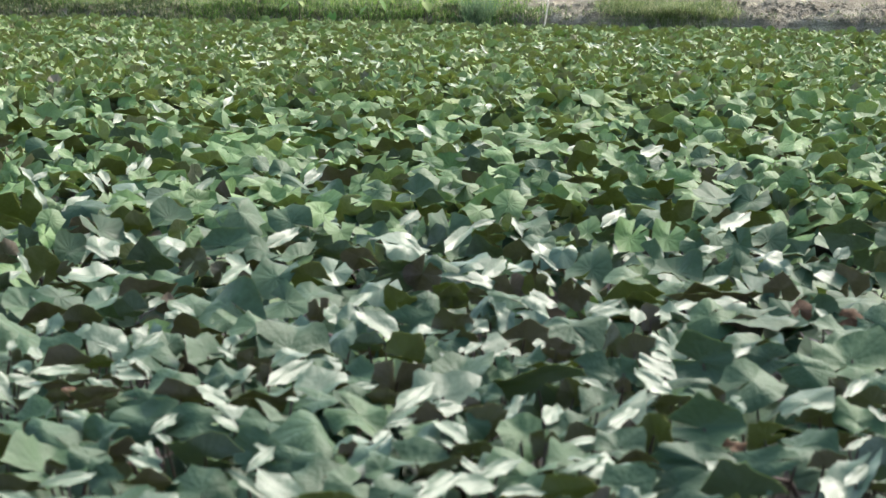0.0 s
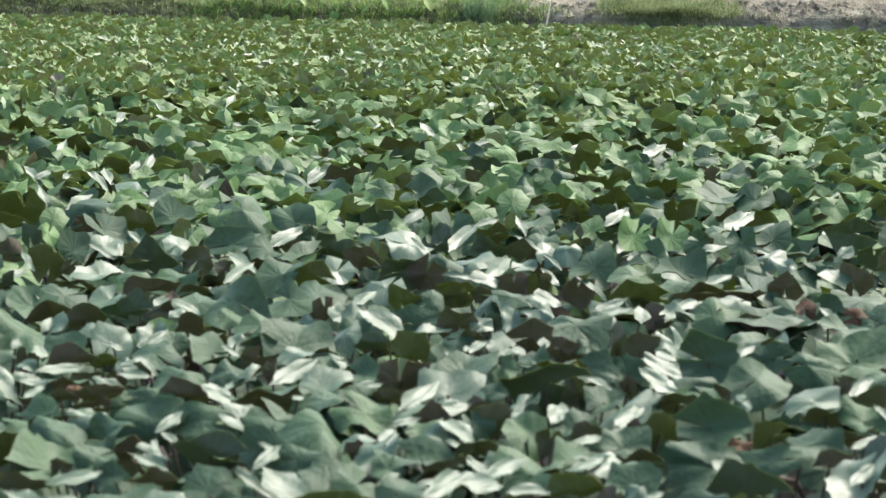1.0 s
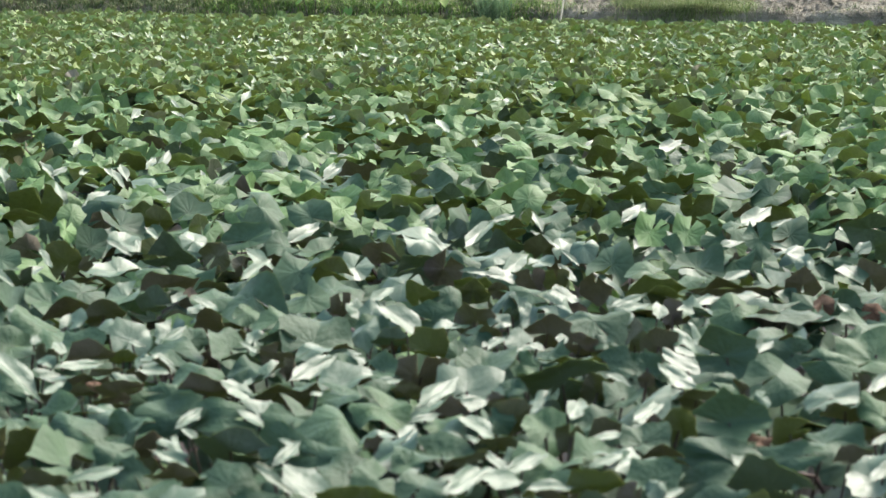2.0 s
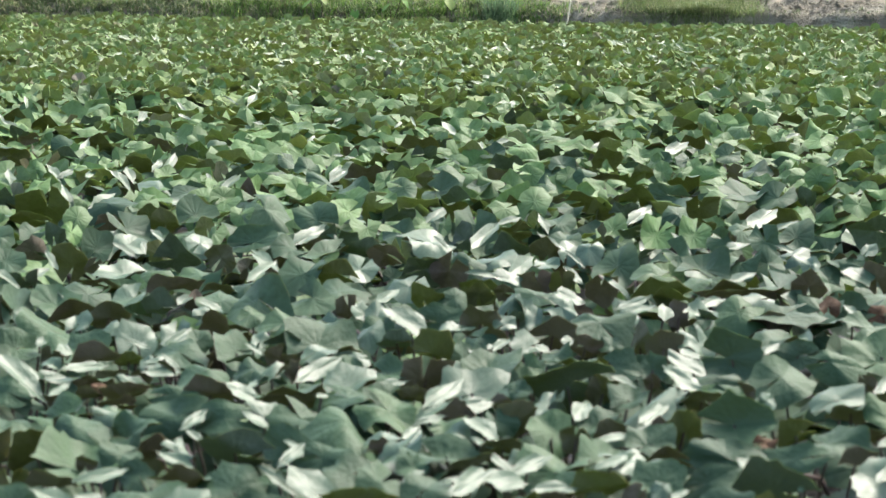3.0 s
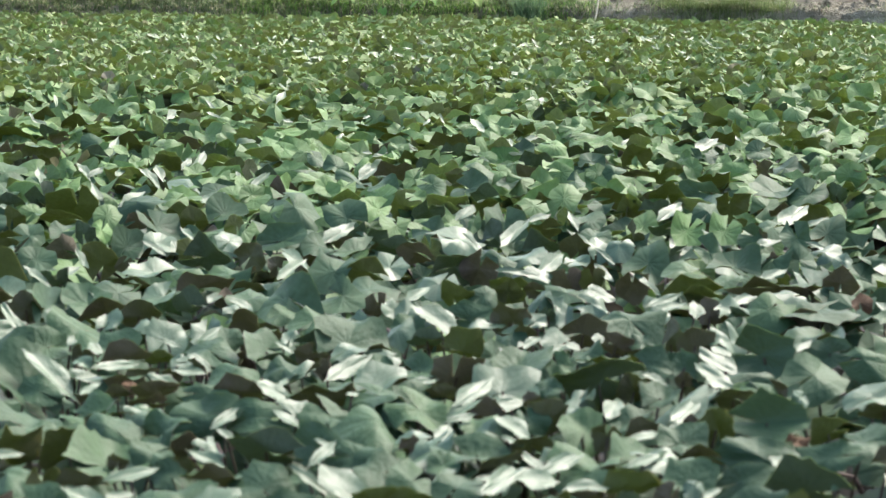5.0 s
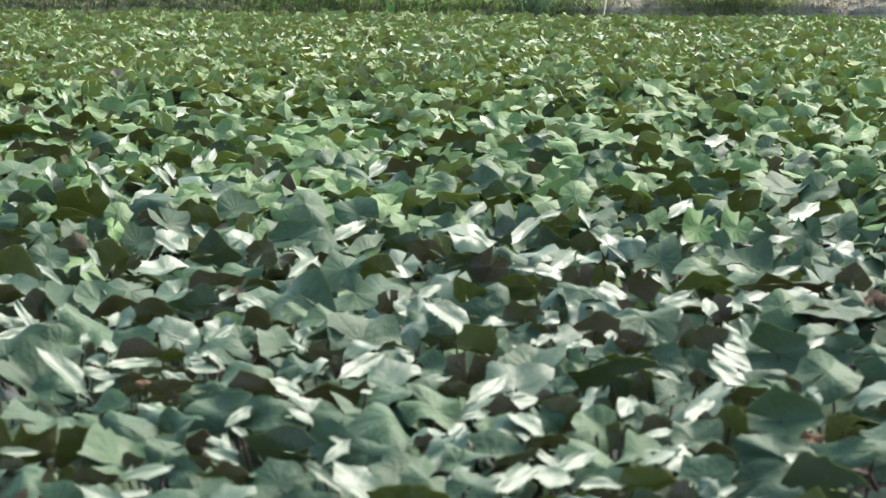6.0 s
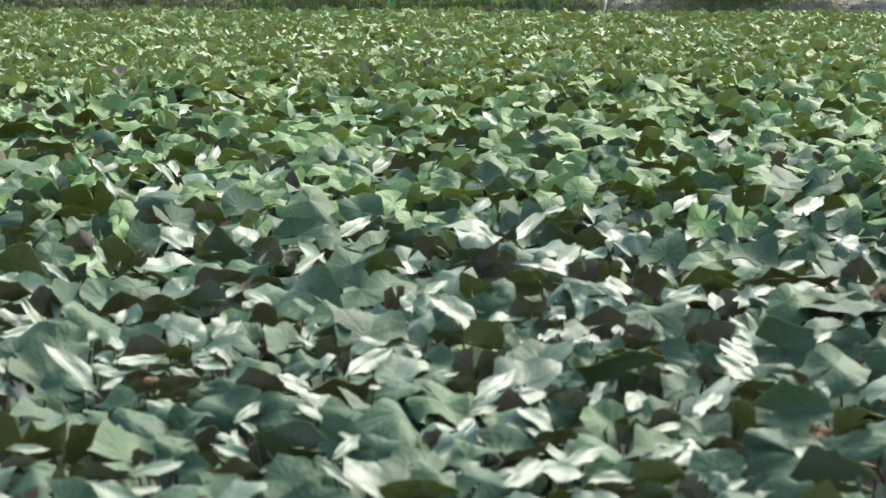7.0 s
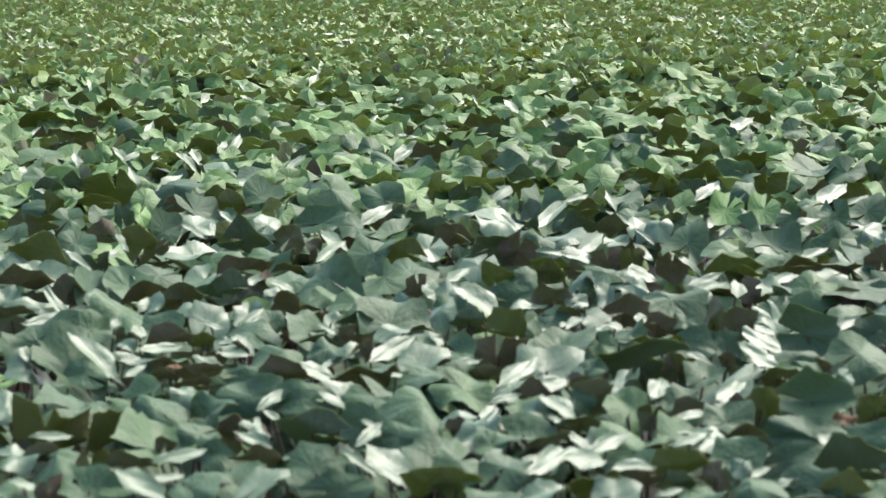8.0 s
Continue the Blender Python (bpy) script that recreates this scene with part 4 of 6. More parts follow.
stand(-0.94, 6.53, 0.37, -1, -19, 138, 0.092, 0.96, "dome", "grey")
stand(-0.06, 6.54, 0.37, 17, 38, -42, 0.062, 0.99, "dome", "grey")
stand(-1.97, 6.54, 0.37, -10, -35, -69, 0.114, 1.00, "wavy", "grey")
stand(-0.16, 6.55, 0.37, 48, -1, -179, 0.079, 1.00, "bowl", "olive")
stand(1.56, 6.55, 0.37, 6, 7, -48, 0.091, 0.79, "tent", "grey")
stand(-1.29, 6.57, 0.37, -26, -17, 155, 0.087, 0.81, "fold", "pale")
stand(0.75, 6.58, 0.37, -1, 48, 82, 0.079, 1.00, "wavy", "olive")
stand(0.25, 6.60, 0.37, 8, -11, 42, 0.088, 0.93, "flat", "grey")
stand(-1.46, 6.63, 0.37, -2, -28, 142, 0.104, 0.87, "tent", "grey")
stand(0.03, 6.65, 0.37, 60, -0, 179, 0.057, 1.00, "flat", "olive")
stand(-1.89, 6.65, 0.37, -34, 14, -91, 0.081, 0.88, "fold", "pale")
stand(0.72, 6.67, 0.37, 1, -35, -97, 0.114, 0.88, "wavy", "olive")
stand(0.56, 6.68, 0.39, 30, -3, 49, 0.080, 0.34, "sliver", "pale")
stand(0.13, 6.69, 0.37, 0, 62, 89, 0.046, 1.00, "wavy", "grey")
stand(1.04, 6.69, 0.37, 2, -35, -100, 0.159, 0.67, "flat", "grey")
stand(-0.50, 6.69, 0.37, 13, -10, 45, 0.104, 0.99, "dome", "grey")
stand(-0.97, 6.72, 0.37, -2, -35, -81, 0.069, 0.86, "wavy", "grey")
stand(0.04, 6.72, 0.37, 1, 56, 89, 0.075, 1.00, "bowl", "olive")
stand(-0.87, 6.73, 0.37, 7, -21, 46, 0.114, 0.87, "dome", "grey")
stand(0.51, 6.76, 0.37, -64, -0, -5, 0.075, 0.93, "wavy", "grey")
stand(-1.97, 6.76, 0.37, 8, -32, 128, 0.072, 0.90, "fold", "pale")
stand(1.31, 6.78, 0.37, 64, 2, 169, 0.075, 0.93, "flat", "grey")
stand(1.21, 6.78, 0.37, -36, -8, -145, 0.115, 0.83, "wavy", "pale")
stand(-1.16, 6.78, 0.37, 7, -34, -84, 0.117, 0.78, "bowl", "grey")
stand(-2.08, 6.79, 0.37, -16, 24, -63, 0.060, 0.82, "fold", "pale")
stand(-0.24, 6.79, 0.37, -27, -14, 148, 0.090, 0.81, "tent", "pale")
stand(-1.82, 6.85, 0.39, -42, 16, -104, 0.077, 0.36, "sliver", "pale")
stand(0.88, 6.85, 0.37, -12, -9, 135, 0.077, 0.84, "dome", "grey")
stand(0.15, 6.87, 0.39, -14, 31, -75, 0.069, 0.65, "sliver", "pale")
stand(1.07, 6.88, 0.39, 8, 34, -44, 0.087, 0.28, "sliver", "pale")
stand(0.26, 6.89, 0.37, -64, 0, -3, 0.067, 0.96, "bowl", "grey")
stand(0.36, 6.90, 0.37, -64, -0, -4, 0.061, 0.96, "bowl", "olive")
stand(-2.11, 6.91, 0.37, 10, -38, 128, 0.073, 0.97, "fold", "pale")
stand(0.41, 6.92, 0.39, -33, 5, -136, 0.058, 0.41, "sliver", "pale")
stand(-1.78, 6.93, 0.37, -42, 3, 13, 0.072, 1.00, "bowl", "dark")
stand(1.54, 6.93, 0.39, -25, -1, -156, 0.076, 0.87, "sliver", "pale")
stand(1.63, 6.95, 0.37, 58, 2, 167, 0.083, 1.00, "bowl", "grey")
stand(0.05, 6.96, 0.39, -10, 38, -75, 0.071, 0.33, "sliver", "pale")
stand(0.74, 6.98, 0.37, -5, -27, 133, 0.109, 0.89, "tent", "grey")
stand(-1.25, 6.99, 0.37, 20, -15, 47, 0.073, 0.97, "dome", "grey")
stand(-1.73, 6.99, 0.39, 9, 36, -25, 0.065, 0.32, "sliver", "pale")
stand(-1.08, 7.01, 0.37, -19, -11, 142, 0.121, 0.99, "crease", "grey")
stand(-2.02, 7.02, 0.37, 20, 47, 118, 0.122, 1.00, "bowl", "olive")
stand(-0.80, 7.04, 0.37, 64, -2, -174, 0.038, 0.84, "wavy", "grey")
stand(-0.84, 7.04, 0.39, -14, -35, 163, 0.117, 0.28, "sliver", "pale")
stand(-0.55, 7.05, 0.37, 10, 52, 101, 0.091, 1.00, "flat", "olive")
stand(-0.68, 7.05, 0.37, -38, -11, 147, 0.112, 0.91, "fold", "grey")
stand(-1.40, 7.09, 0.37, -2, -17, 129, 0.132, 0.61, "wavy", "pale")
stand(-1.49, 7.10, 0.39, -33, 16, -110, 0.030, 0.68, "sliver", "pale")
stand(-0.08, 7.12, 0.37, -64, 15, -3, 0.088, 0.89, "flat", "grey")
stand(0.21, 7.15, 0.39, -17, -32, 158, 0.120, 0.28, "sliver", "pale")
stand(-0.19, 7.15, 0.37, 21, -47, -102, 0.104, 1.00, "flat", "dark")
stand(-0.44, 7.17, 0.37, -36, -29, 178, 0.086, 0.86, "wavy", "pale")
stand(-0.92, 7.19, 0.37, 81, 39, -140, 0.056, 0.82, "flat", "grey")
stand(0.96, 7.22, 0.37, 15, -20, 37, 0.113, 0.95, "fold", "grey")
stand(-0.85, 7.24, 0.39, -30, 5, -126, 0.079, 0.74, "sliver", "pale")
stand(0.61, 7.24, 0.37, 26, 22, -43, 0.112, 0.99, "tent", "grey")
stand(-1.56, 7.25, 0.37, -65, 32, 5, 0.045, 0.88, "wavy", "grey")
stand(1.41, 7.26, 0.37, 36, 11, -19, 0.052, 0.84, "wavy", "pale")
stand(-1.74, 7.26, 0.39, -42, -4, -129, 0.057, 0.40, "sliver", "pale")
stand(1.24, 7.27, 0.37, 48, 2, 2, 0.078, 0.93, "flat", "grey")
stand(0.00, 7.27, 0.37, 38, -10, 37, 0.075, 0.97, "tent", "grey")
stand(1.12, 7.27, 0.37, -32, -5, 134, 0.094, 0.97, "crease", "grey")
stand(1.11, 7.28, 0.37, 57, -24, -119, 0.049, 0.78, "wavy", "grey")
stand(0.32, 7.28, 0.37, 14, 15, -50, 0.068, 0.75, "flat", "pale")
stand(0.44, 7.30, 0.39, 29, -8, 45, 0.062, 0.28, "sliver", "pale")
stand(-1.68, 7.34, 0.37, 63, -13, -170, 0.099, 0.90, "flat", "olive")
stand(-1.96, 7.38, 0.37, 26, 32, -29, 0.087, 1.00, "flat", "grey")
stand(1.02, 7.39, 0.37, -21, -48, -85, 0.033, 1.00, "bowl", "grey")
stand(1.85, 7.39, 0.37, 81, -39, 133, 0.057, 0.83, "bowl", "olive")
stand(-1.05, 7.40, 0.37, 67, -41, 179, 0.079, 0.96, "wavy", "grey")
stand(0.12, 7.40, 0.37, 17, 17, -44, 0.097, 0.79, "flat", "pale")
stand(0.74, 7.43, 0.37, -59, 28, 58, 0.063, 1.00, "bowl", "dark")
stand(-1.25, 7.45, 0.37, -18, -46, -70, 0.109, 1.00, "bowl", "dark")
stand(1.38, 7.49, 0.37, 24, 13, -46, 0.084, 0.80, "tent", "pale")
stand(0.89, 7.49, 0.37, -31, 21, -151, 0.082, 0.83, "crease", "grey")
stand(-0.36, 7.49, 0.37, 10, 54, 99, 0.083, 1.00, "bowl", "grey")
stand(1.36, 7.52, 0.39, -20, 23, -112, 0.051, 0.46, "sliver", "pale")
stand(-1.48, 7.52, 0.39, 33, -18, 79, 0.065, 0.44, "sliver", "pale")
stand(-2.17, 7.53, 0.37, 12, 15, -35, 0.087, 0.64, "flat", "pale")
stand(1.85, 7.53, 0.37, -50, -2, -13, 0.103, 1.00, "bowl", "dark")
stand(-2.28, 7.53, 0.37, 19, 30, -30, 0.080, 0.95, "tent", "grey")
stand(-1.40, 7.54, 0.39, -37, -17, -143, 0.050, 0.53, "sliver", "pale")
stand(-1.34, 7.55, 0.37, 80, 45, -140, 0.074, 0.83, "wavy", "olive")
stand(-0.62, 7.58, 0.37, -14, -14, 147, 0.126, 0.64, "fold", "grey")
stand(0.52, 7.58, 0.37, -36, -17, 163, 0.073, 0.88, "tent", "pale")
stand(0.43, 7.59, 0.37, 37, 22, 6, 0.069, 0.93, "fold", "pale")
stand(0.33, 7.59, 0.37, 41, -10, 175, 0.078, 1.00, "wavy", "grey")
stand(1.73, 7.60, 0.37, 26, 18, -38, 0.043, 0.89, "wavy", "pale")
stand(1.15, 7.60, 0.39, 5, 30, -56, 0.083, 0.28, "sliver", "pale")
stand(-0.11, 7.61, 0.39, -35, 7, -130, 0.069, 0.31, "sliver", "pale")
stand(-0.46, 7.64, 0.37, 2, 46, 94, 0.091, 1.00, "bowl", "dark")
stand(0.18, 7.65, 0.37, -0, -46, -92, 0.091, 1.00, "bowl", "dark")
stand(0.36, 7.65, 0.39, -35, 7, -128, 0.095, 0.30, "sliver", "pale")
stand(-1.91, 7.66, 0.37, 76, 60, -142, 0.082, 0.80, "bowl", "grey")
stand(-0.78, 7.66, 0.37, -5, -19, 140, 0.099, 0.86, "fold", "grey")
stand(0.93, 7.69, 0.39, -33, 6, -145, 0.074, 0.33, "sliver", "pale")
stand(-1.64, 7.71, 0.37, 43, 23, 7, 0.095, 0.84, "fold", "grey")
stand(-0.69, 7.73, 0.37, 2, 34, 95, 0.066, 1.00, "flat", "grey")
stand(-1.51, 7.78, 0.37, 19, 35, -19, 0.084, 0.95, "flat", "pale")
stand(-1.20, 7.79, 0.37, 22, 34, -16, 0.070, 0.94, "tent", "pale")
stand(1.17, 7.84, 0.37, -81, 38, -70, 0.065, 0.65, "wavy", "grey")
stand(1.13, 7.84, 0.37, -44, 55, -164, 0.073, 0.93, "flat", "grey")
stand(-0.18, 7.85, 0.37, -23, 24, -93, 0.134, 0.97, "wavy", "pale")
stand(1.32, 7.87, 0.37, -44, 10, -179, 0.086, 0.92, "crease", "grey")
stand(-0.60, 7.87, 0.37, -32, 11, -103, 0.054, 0.84, "fold", "pale")
stand(-1.40, 7.88, 0.39, -40, 14, -119, 0.050, 0.49, "sliver", "pale")
stand(0.43, 7.88, 0.37, 13, 24, -45, 0.087, 1.00, "wavy", "grey")
stand(-0.98, 7.90, 0.37, 18, 52, -87, 0.142, 0.63, "bowl", "grey")
stand(-2.23, 7.90, 0.37, 5, 53, 109, 0.061, 1.00, "flat", "olive")
stand(-2.33, 7.90, 0.37, -62, 3, 15, 0.071, 0.96, "flat", "grey")
stand(-0.72, 7.91, 0.39, 13, 35, -23, 0.136, 0.28, "sliver", "pale")
stand(-0.59, 7.92, 0.37, -46, 1, 4, 0.095, 1.00, "flat", "dark")
stand(-2.15, 7.97, 0.37, 34, 37, -5, 0.092, 0.88, "wavy", "grey")
stand(1.48, 7.97, 0.37, 21, 28, -42, 0.116, 0.80, "tent", "grey")
stand(0.07, 7.97, 0.38, -18, -29, 163, 0.151, 0.28, "sliver", "pale")
stand(-0.02, 7.99, 0.37, 79, -50, 153, 0.072, 0.94, "flat", "dark")
stand(-0.31, 8.01, 0.37, -32, 23, -144, 0.100, 0.91, "crease", "grey")
stand(0.62, 8.03, 0.37, -43, 59, -21, 0.055, 1.00, "bowl", "grey")
stand(-1.90, 8.03, 0.37, 62, -3, -168, 0.068, 0.85, "bowl", "dark")
stand(1.03, 8.05, 0.37, -38, -25, 169, 0.096, 0.85, "fold", "pale")
stand(0.86, 8.06, 0.37, -37, -27, 169, 0.108, 0.78, "fold", "pale")
stand(-1.17, 8.06, 0.37, -40, 12, 151, 0.086, 0.53, "tent", "pale")
stand(1.87, 8.08, 0.37, -4, 56, 74, 0.117, 1.00, "flat", "dark")
stand(0.21, 8.09, 0.37, 0, 44, 88, 0.091, 1.00, "flat", "olive")
stand(0.93, 8.09, 0.37, 32, -49, -119, 0.041, 1.00, "wavy", "grey")
stand(1.25, 8.10, 0.37, -15, -16, 134, 0.088, 0.88, "tent", "grey")
stand(-1.84, 8.11, 0.37, -39, -15, -173, 0.069, 0.81, "wavy", "pale")
stand(-2.03, 8.12, 0.37, -3, -29, 144, 0.082, 0.86, "crease", "grey")
stand(0.75, 8.13, 0.37, -0, 47, 84, 0.061, 1.00, "flat", "dark")
stand(1.46, 8.15, 0.39, 13, 28, -50, 0.089, 0.28, "sliver", "pale")
stand(0.67, 8.19, 0.37, 25, 22, -33, 0.091, 0.88, "tent", "pale")
stand(1.10, 8.21, 0.37, -11, -36, -93, 0.056, 1.00, "bowl", "olive")
stand(-0.49, 8.21, 0.37, -38, -24, -167, 0.089, 0.94, "fold", "pale")
stand(0.03, 8.23, 0.37, -49, -8, -168, 0.115, 0.96, "fold", "grey")
stand(0.35, 8.23, 0.39, 32, 8, 28, 0.074, 0.34, "sliver", "pale")
stand(-1.24, 8.23, 0.37, 63, 18, -169, 0.070, 0.81, "bowl", "grey")
stand(-2.50, 8.23, 0.37, 27, -24, 103, 0.057, 0.90, "wavy", "pale")
stand(-0.12, 8.24, 0.37, -43, 18, 144, 0.072, 0.53, "flat", "pale")
stand(-1.61, 8.29, 0.37, -36, -14, -129, 0.137, 0.98, "wavy", "grey")
stand(-0.22, 8.30, 0.37, -11, 30, -71, 0.057, 0.94, "flat", "pale")
stand(-2.43, 8.31, 0.37, 14, 44, -126, 0.122, 0.64, "dome", "grey")
stand(0.19, 8.34, 0.39, -9, -35, 139, 0.076, 0.34, "sliver", "pale")
stand(0.43, 8.37, 0.37, 22, 29, -39, 0.093, 0.85, "flat", "grey")
stand(1.39, 8.38, 0.39, -14, -31, 150, 0.153, 0.28, "sliver", "pale")
stand(-1.46, 8.38, 0.37, 62, -2, -171, 0.093, 0.85, "flat", "olive")
stand(-0.32, 8.39, 0.37, -6, 18, -73, 0.074, 0.56, "tent", "pale")
stand(-1.73, 8.40, 0.37, 13, -55, -88, 0.058, 1.00, "wavy", "grey")
stand(0.88, 8.43, 0.37, -29, 3, 130, 0.057, 0.53, "fold", "pale")
stand(0.32, 8.47, 0.37, 62, -0, 177, 0.045, 0.96, "wavy", "grey")
stand(-2.35, 8.48, 0.37, 58, -13, -167, 0.064, 1.00, "bowl", "olive")
stand(-0.16, 8.49, 0.39, 20, 29, -22, 0.085, 0.44, "sliver", "pale")
stand(-2.13, 8.50, 0.37, 3, 32, 105, 0.102, 0.89, "wavy", "olive")
stand(0.83, 8.51, 0.39, 14, 29, -27, 0.126, 0.28, "sliver", "pale")
stand(-1.91, 8.54, 0.37, 36, 27, -1, 0.081, 0.89, "wavy", "pale")
stand(-0.74, 8.54, 0.37, 29, -47, 46, 0.123, 0.80, "dome", "grey")
stand(1.51, 8.56, 0.37, 2, -52, -102, 0.087, 1.00, "flat", "olive")
stand(-1.56, 8.60, 0.37, 62, -2, -170, 0.076, 0.96, "wavy", "olive")
stand(1.38, 8.62, 0.37, 40, 1, 171, 0.058, 1.00, "bowl", "grey")
stand(1.02, 8.63, 0.37, 38, 25, -27, 0.086, 0.91, "dome", "grey")
stand(1.64, 8.64, 0.37, -32, 3, -138, 0.074, 0.92, "fold", "pale")
stand(-1.12, 8.66, 0.37, -46, -2, 173, 0.073, 0.85, "fold", "pale")
stand(-1.35, 8.68, 0.37, 12, 19, -37, 0.108, 0.92, "fold", "grey")
stand(-2.32, 8.69, 0.37, 30, 30, -12, 0.065, 0.90, "fold", "pale")
stand(-0.34, 8.69, 0.37, -43, 1, 2, 0.081, 1.00, "flat", "dark")
stand(-2.44, 8.69, 0.39, -30, 37, -74, 0.057, 0.33, "sliver", "pale")
stand(0.77, 8.70, 0.37, 0, -38, -96, 0.074, 1.00, "bowl", "dark")
stand(-0.99, 8.70, 0.37, -32, 10, -136, 0.150, 0.98, "tent", "grey")
stand(0.65, 8.71, 0.37, 0, -47, -95, 0.074, 1.00, "bowl", "olive")
stand(2.08, 8.74, 0.37, 20, 20, -48, 0.045, 0.87, "tent", "pale")
stand(1.33, 8.75, 0.37, 25, 35, -42, 0.094, 0.92, "crease", "grey")
stand(-0.62, 8.81, 0.37, -16, -36, 143, 0.096, 0.89, "wavy", "grey")
stand(-0.06, 8.82, 0.37, 40, -1, 180, 0.082, 1.00, "wavy", "olive")
stand(0.18, 8.84, 0.37, -15, -29, 141, 0.080, 0.91, "tent", "pale")
stand(0.52, 8.85, 0.37, -6, -17, 136, 0.083, 0.83, "crease", "grey")
stand(1.17, 8.86, 0.37, -62, -1, -8, 0.097, 0.96, "bowl", "olive")
stand(2.22, 8.89, 0.37, -61, -2, -14, 0.059, 0.82, "wavy", "olive")
stand(-1.83, 8.90, 0.37, -10, 37, -134, 0.141, 0.81, "tent", "grey")
stand(-2.17, 8.92, 0.37, -45, 12, 11, 0.146, 1.00, "bowl", "olive")
stand(1.98, 8.97, 0.37, -41, -20, 178, 0.084, 0.90, "flat", "pale")
stand(-1.88, 9.00, 0.39, 14, 39, -14, 0.123, 0.28, "sliver", "pale")
stand(-2.51, 9.01, 0.37, 33, -3, -165, 0.093, 1.00, "flat", "dark")
stand(-1.47, 9.03, 0.39, -14, -38, 157, 0.098, 0.28, "sliver", "pale")
stand(0.59, 9.05, 0.37, -12, -37, -88, 0.092, 1.00, "wavy", "olive")
stand(0.34, 9.07, 0.37, 38, 14, -16, 0.108, 0.86, "wavy", "pale")
stand(0.23, 9.07, 0.37, -1, -45, -92, 0.043, 1.00, "bowl", "olive")
stand(-1.67, 9.08, 0.37, -22, -23, 152, 0.085, 0.82, "tent", "pale")
stand(-2.01, 9.11, 0.37, -45, -1, -107, 0.064, 0.70, "tent", "pale")
stand(-2.08, 9.11, 0.39, 40, 11, 46, 0.097, 0.34, "sliver", "pale")
stand(1.30, 9.15, 0.37, -10, -29, 131, 0.088, 0.94, "tent", "pale")
stand(0.88, 9.19, 0.37, 43, 0, 174, 0.101, 1.00, "flat", "olive")
stand(-0.43, 9.19, 0.37, 17, 19, -41, 0.069, 0.78, "flat", "pale")
stand(1.77, 9.22, 0.37, 61, 1, 169, 0.068, 0.82, "bowl", "dark")
stand(0.47, 9.22, 0.37, 0, 52, 87, 0.047, 1.00, "flat", "grey")
stand(-0.06, 9.22, 0.37, -5, 38, 87, 0.078, 1.00, "bowl", "dark")
stand(1.61, 9.23, 0.37, -28, -17, 137, 0.116, 0.89, "dome", "grey")
stand(-1.29, 9.26, 0.37, 22, 49, -23, 0.081, 0.85, "dome", "grey")
stand(-1.40, 9.27, 0.37, 28, 23, -23, 0.087, 0.85, "fold", "pale")
stand(1.05, 9.28, 0.37, 3, -56, 63, 0.114, 0.63, "bowl", "grey")
stand(-2.42, 9.29, 0.37, -61, -17, 17, 0.091, 0.88, "bowl", "dark")
stand(-2.77, 9.34, 0.39, -44, -0, -121, 0.051, 0.72, "sliver", "pale")
stand(1.47, 9.35, 0.37, -7, -13, 132, 0.160, 0.95, "wavy", "grey")
stand(-2.64, 9.37, 0.37, -21, -31, 151, 0.099, 0.94, "crease", "grey")
stand(1.35, 9.47, 0.39, -31, -3, -146, 0.055, 0.56, "sliver", "pale")
stand(-2.78, 9.49, 0.39, 29, 35, 12, 0.054, 0.44, "sliver", "pale")
stand(1.07, 9.49, 0.39, -20, 27, -93, 0.049, 0.64, "sliver", "pale")
stand(-0.91, 9.50, 0.37, -10, -40, 141, 0.093, 0.93, "wavy", "grey")
stand(-0.83, 9.54, 0.37, -23, -27, 151, 0.070, 0.87, "flat", "pale")
stand(-0.36, 9.55, 0.37, -15, 32, -138, 0.091, 0.97, "dome", "grey")
stand(-0.62, 9.57, 0.37, 2, -23, 46, 0.104, 0.89, "fold", "grey")
stand(1.43, 9.57, 0.37, 11, 17, -59, 0.088, 0.76, "flat", "pale")
stand(-0.15, 9.59, 0.37, -6, 37, -138, 0.135, 0.85, "wavy", "grey")
stand(0.24, 9.63, 0.37, -11, 36, -139, 0.092, 0.96, "crease", "grey")
stand(-1.42, 9.66, 0.39, -33, -25, -164, 0.057, 0.63, "sliver", "pale")
stand(-2.37, 9.67, 0.37, -25, -14, 153, 0.084, 0.70, "flat", "pale")
stand(0.23, 9.67, 0.37, -20, -10, 135, 0.075, 0.66, "tent", "pale")
stand(0.06, 9.69, 0.37, -4, -16, 141, 0.082, 0.65, "crease", "grey")
stand(-1.31, 9.70, 0.39, -23, -36, 168, 0.099, 0.28, "sliver", "pale")
stand(0.42, 9.70, 0.37, -15, 19, -141, 0.070, 0.89, "crease", "grey")
stand(0.99, 9.72, 0.37, -25, 14, -107, 0.066, 0.77, "fold", "pale")
stand(-0.37, 9.73, 0.37, 8, 13, -42, 0.088, 0.89, "tent", "grey")
stand(0.13, 9.73, 0.37, 7, 34, -44, 0.085, 0.96, "crease", "grey")
stand(0.82, 9.74, 0.37, 9, 21, -56, 0.064, 0.81, "fold", "pale")
stand(0.69, 9.75, 0.37, 20, 29, -26, 0.069, 0.95, "flat", "pale")
stand(-1.91, 9.75, 0.39, -39, -5, -133, 0.088, 0.35, "sliver", "pale")
stand(-1.43, 9.76, 0.39, 44, 5, 41, 0.058, 0.40, "sliver", "pale")
stand(1.86, 9.76, 0.37, 14, 21, -54, 0.071, 0.85, "wavy", "pale")
stand(-1.04, 9.79, 0.37, 6, 38, -40, 0.087, 0.93, "dome", "grey")
stand(-0.80, 9.81, 0.37, 11, -6, 39, 0.126, 0.65, "tent", "grey")
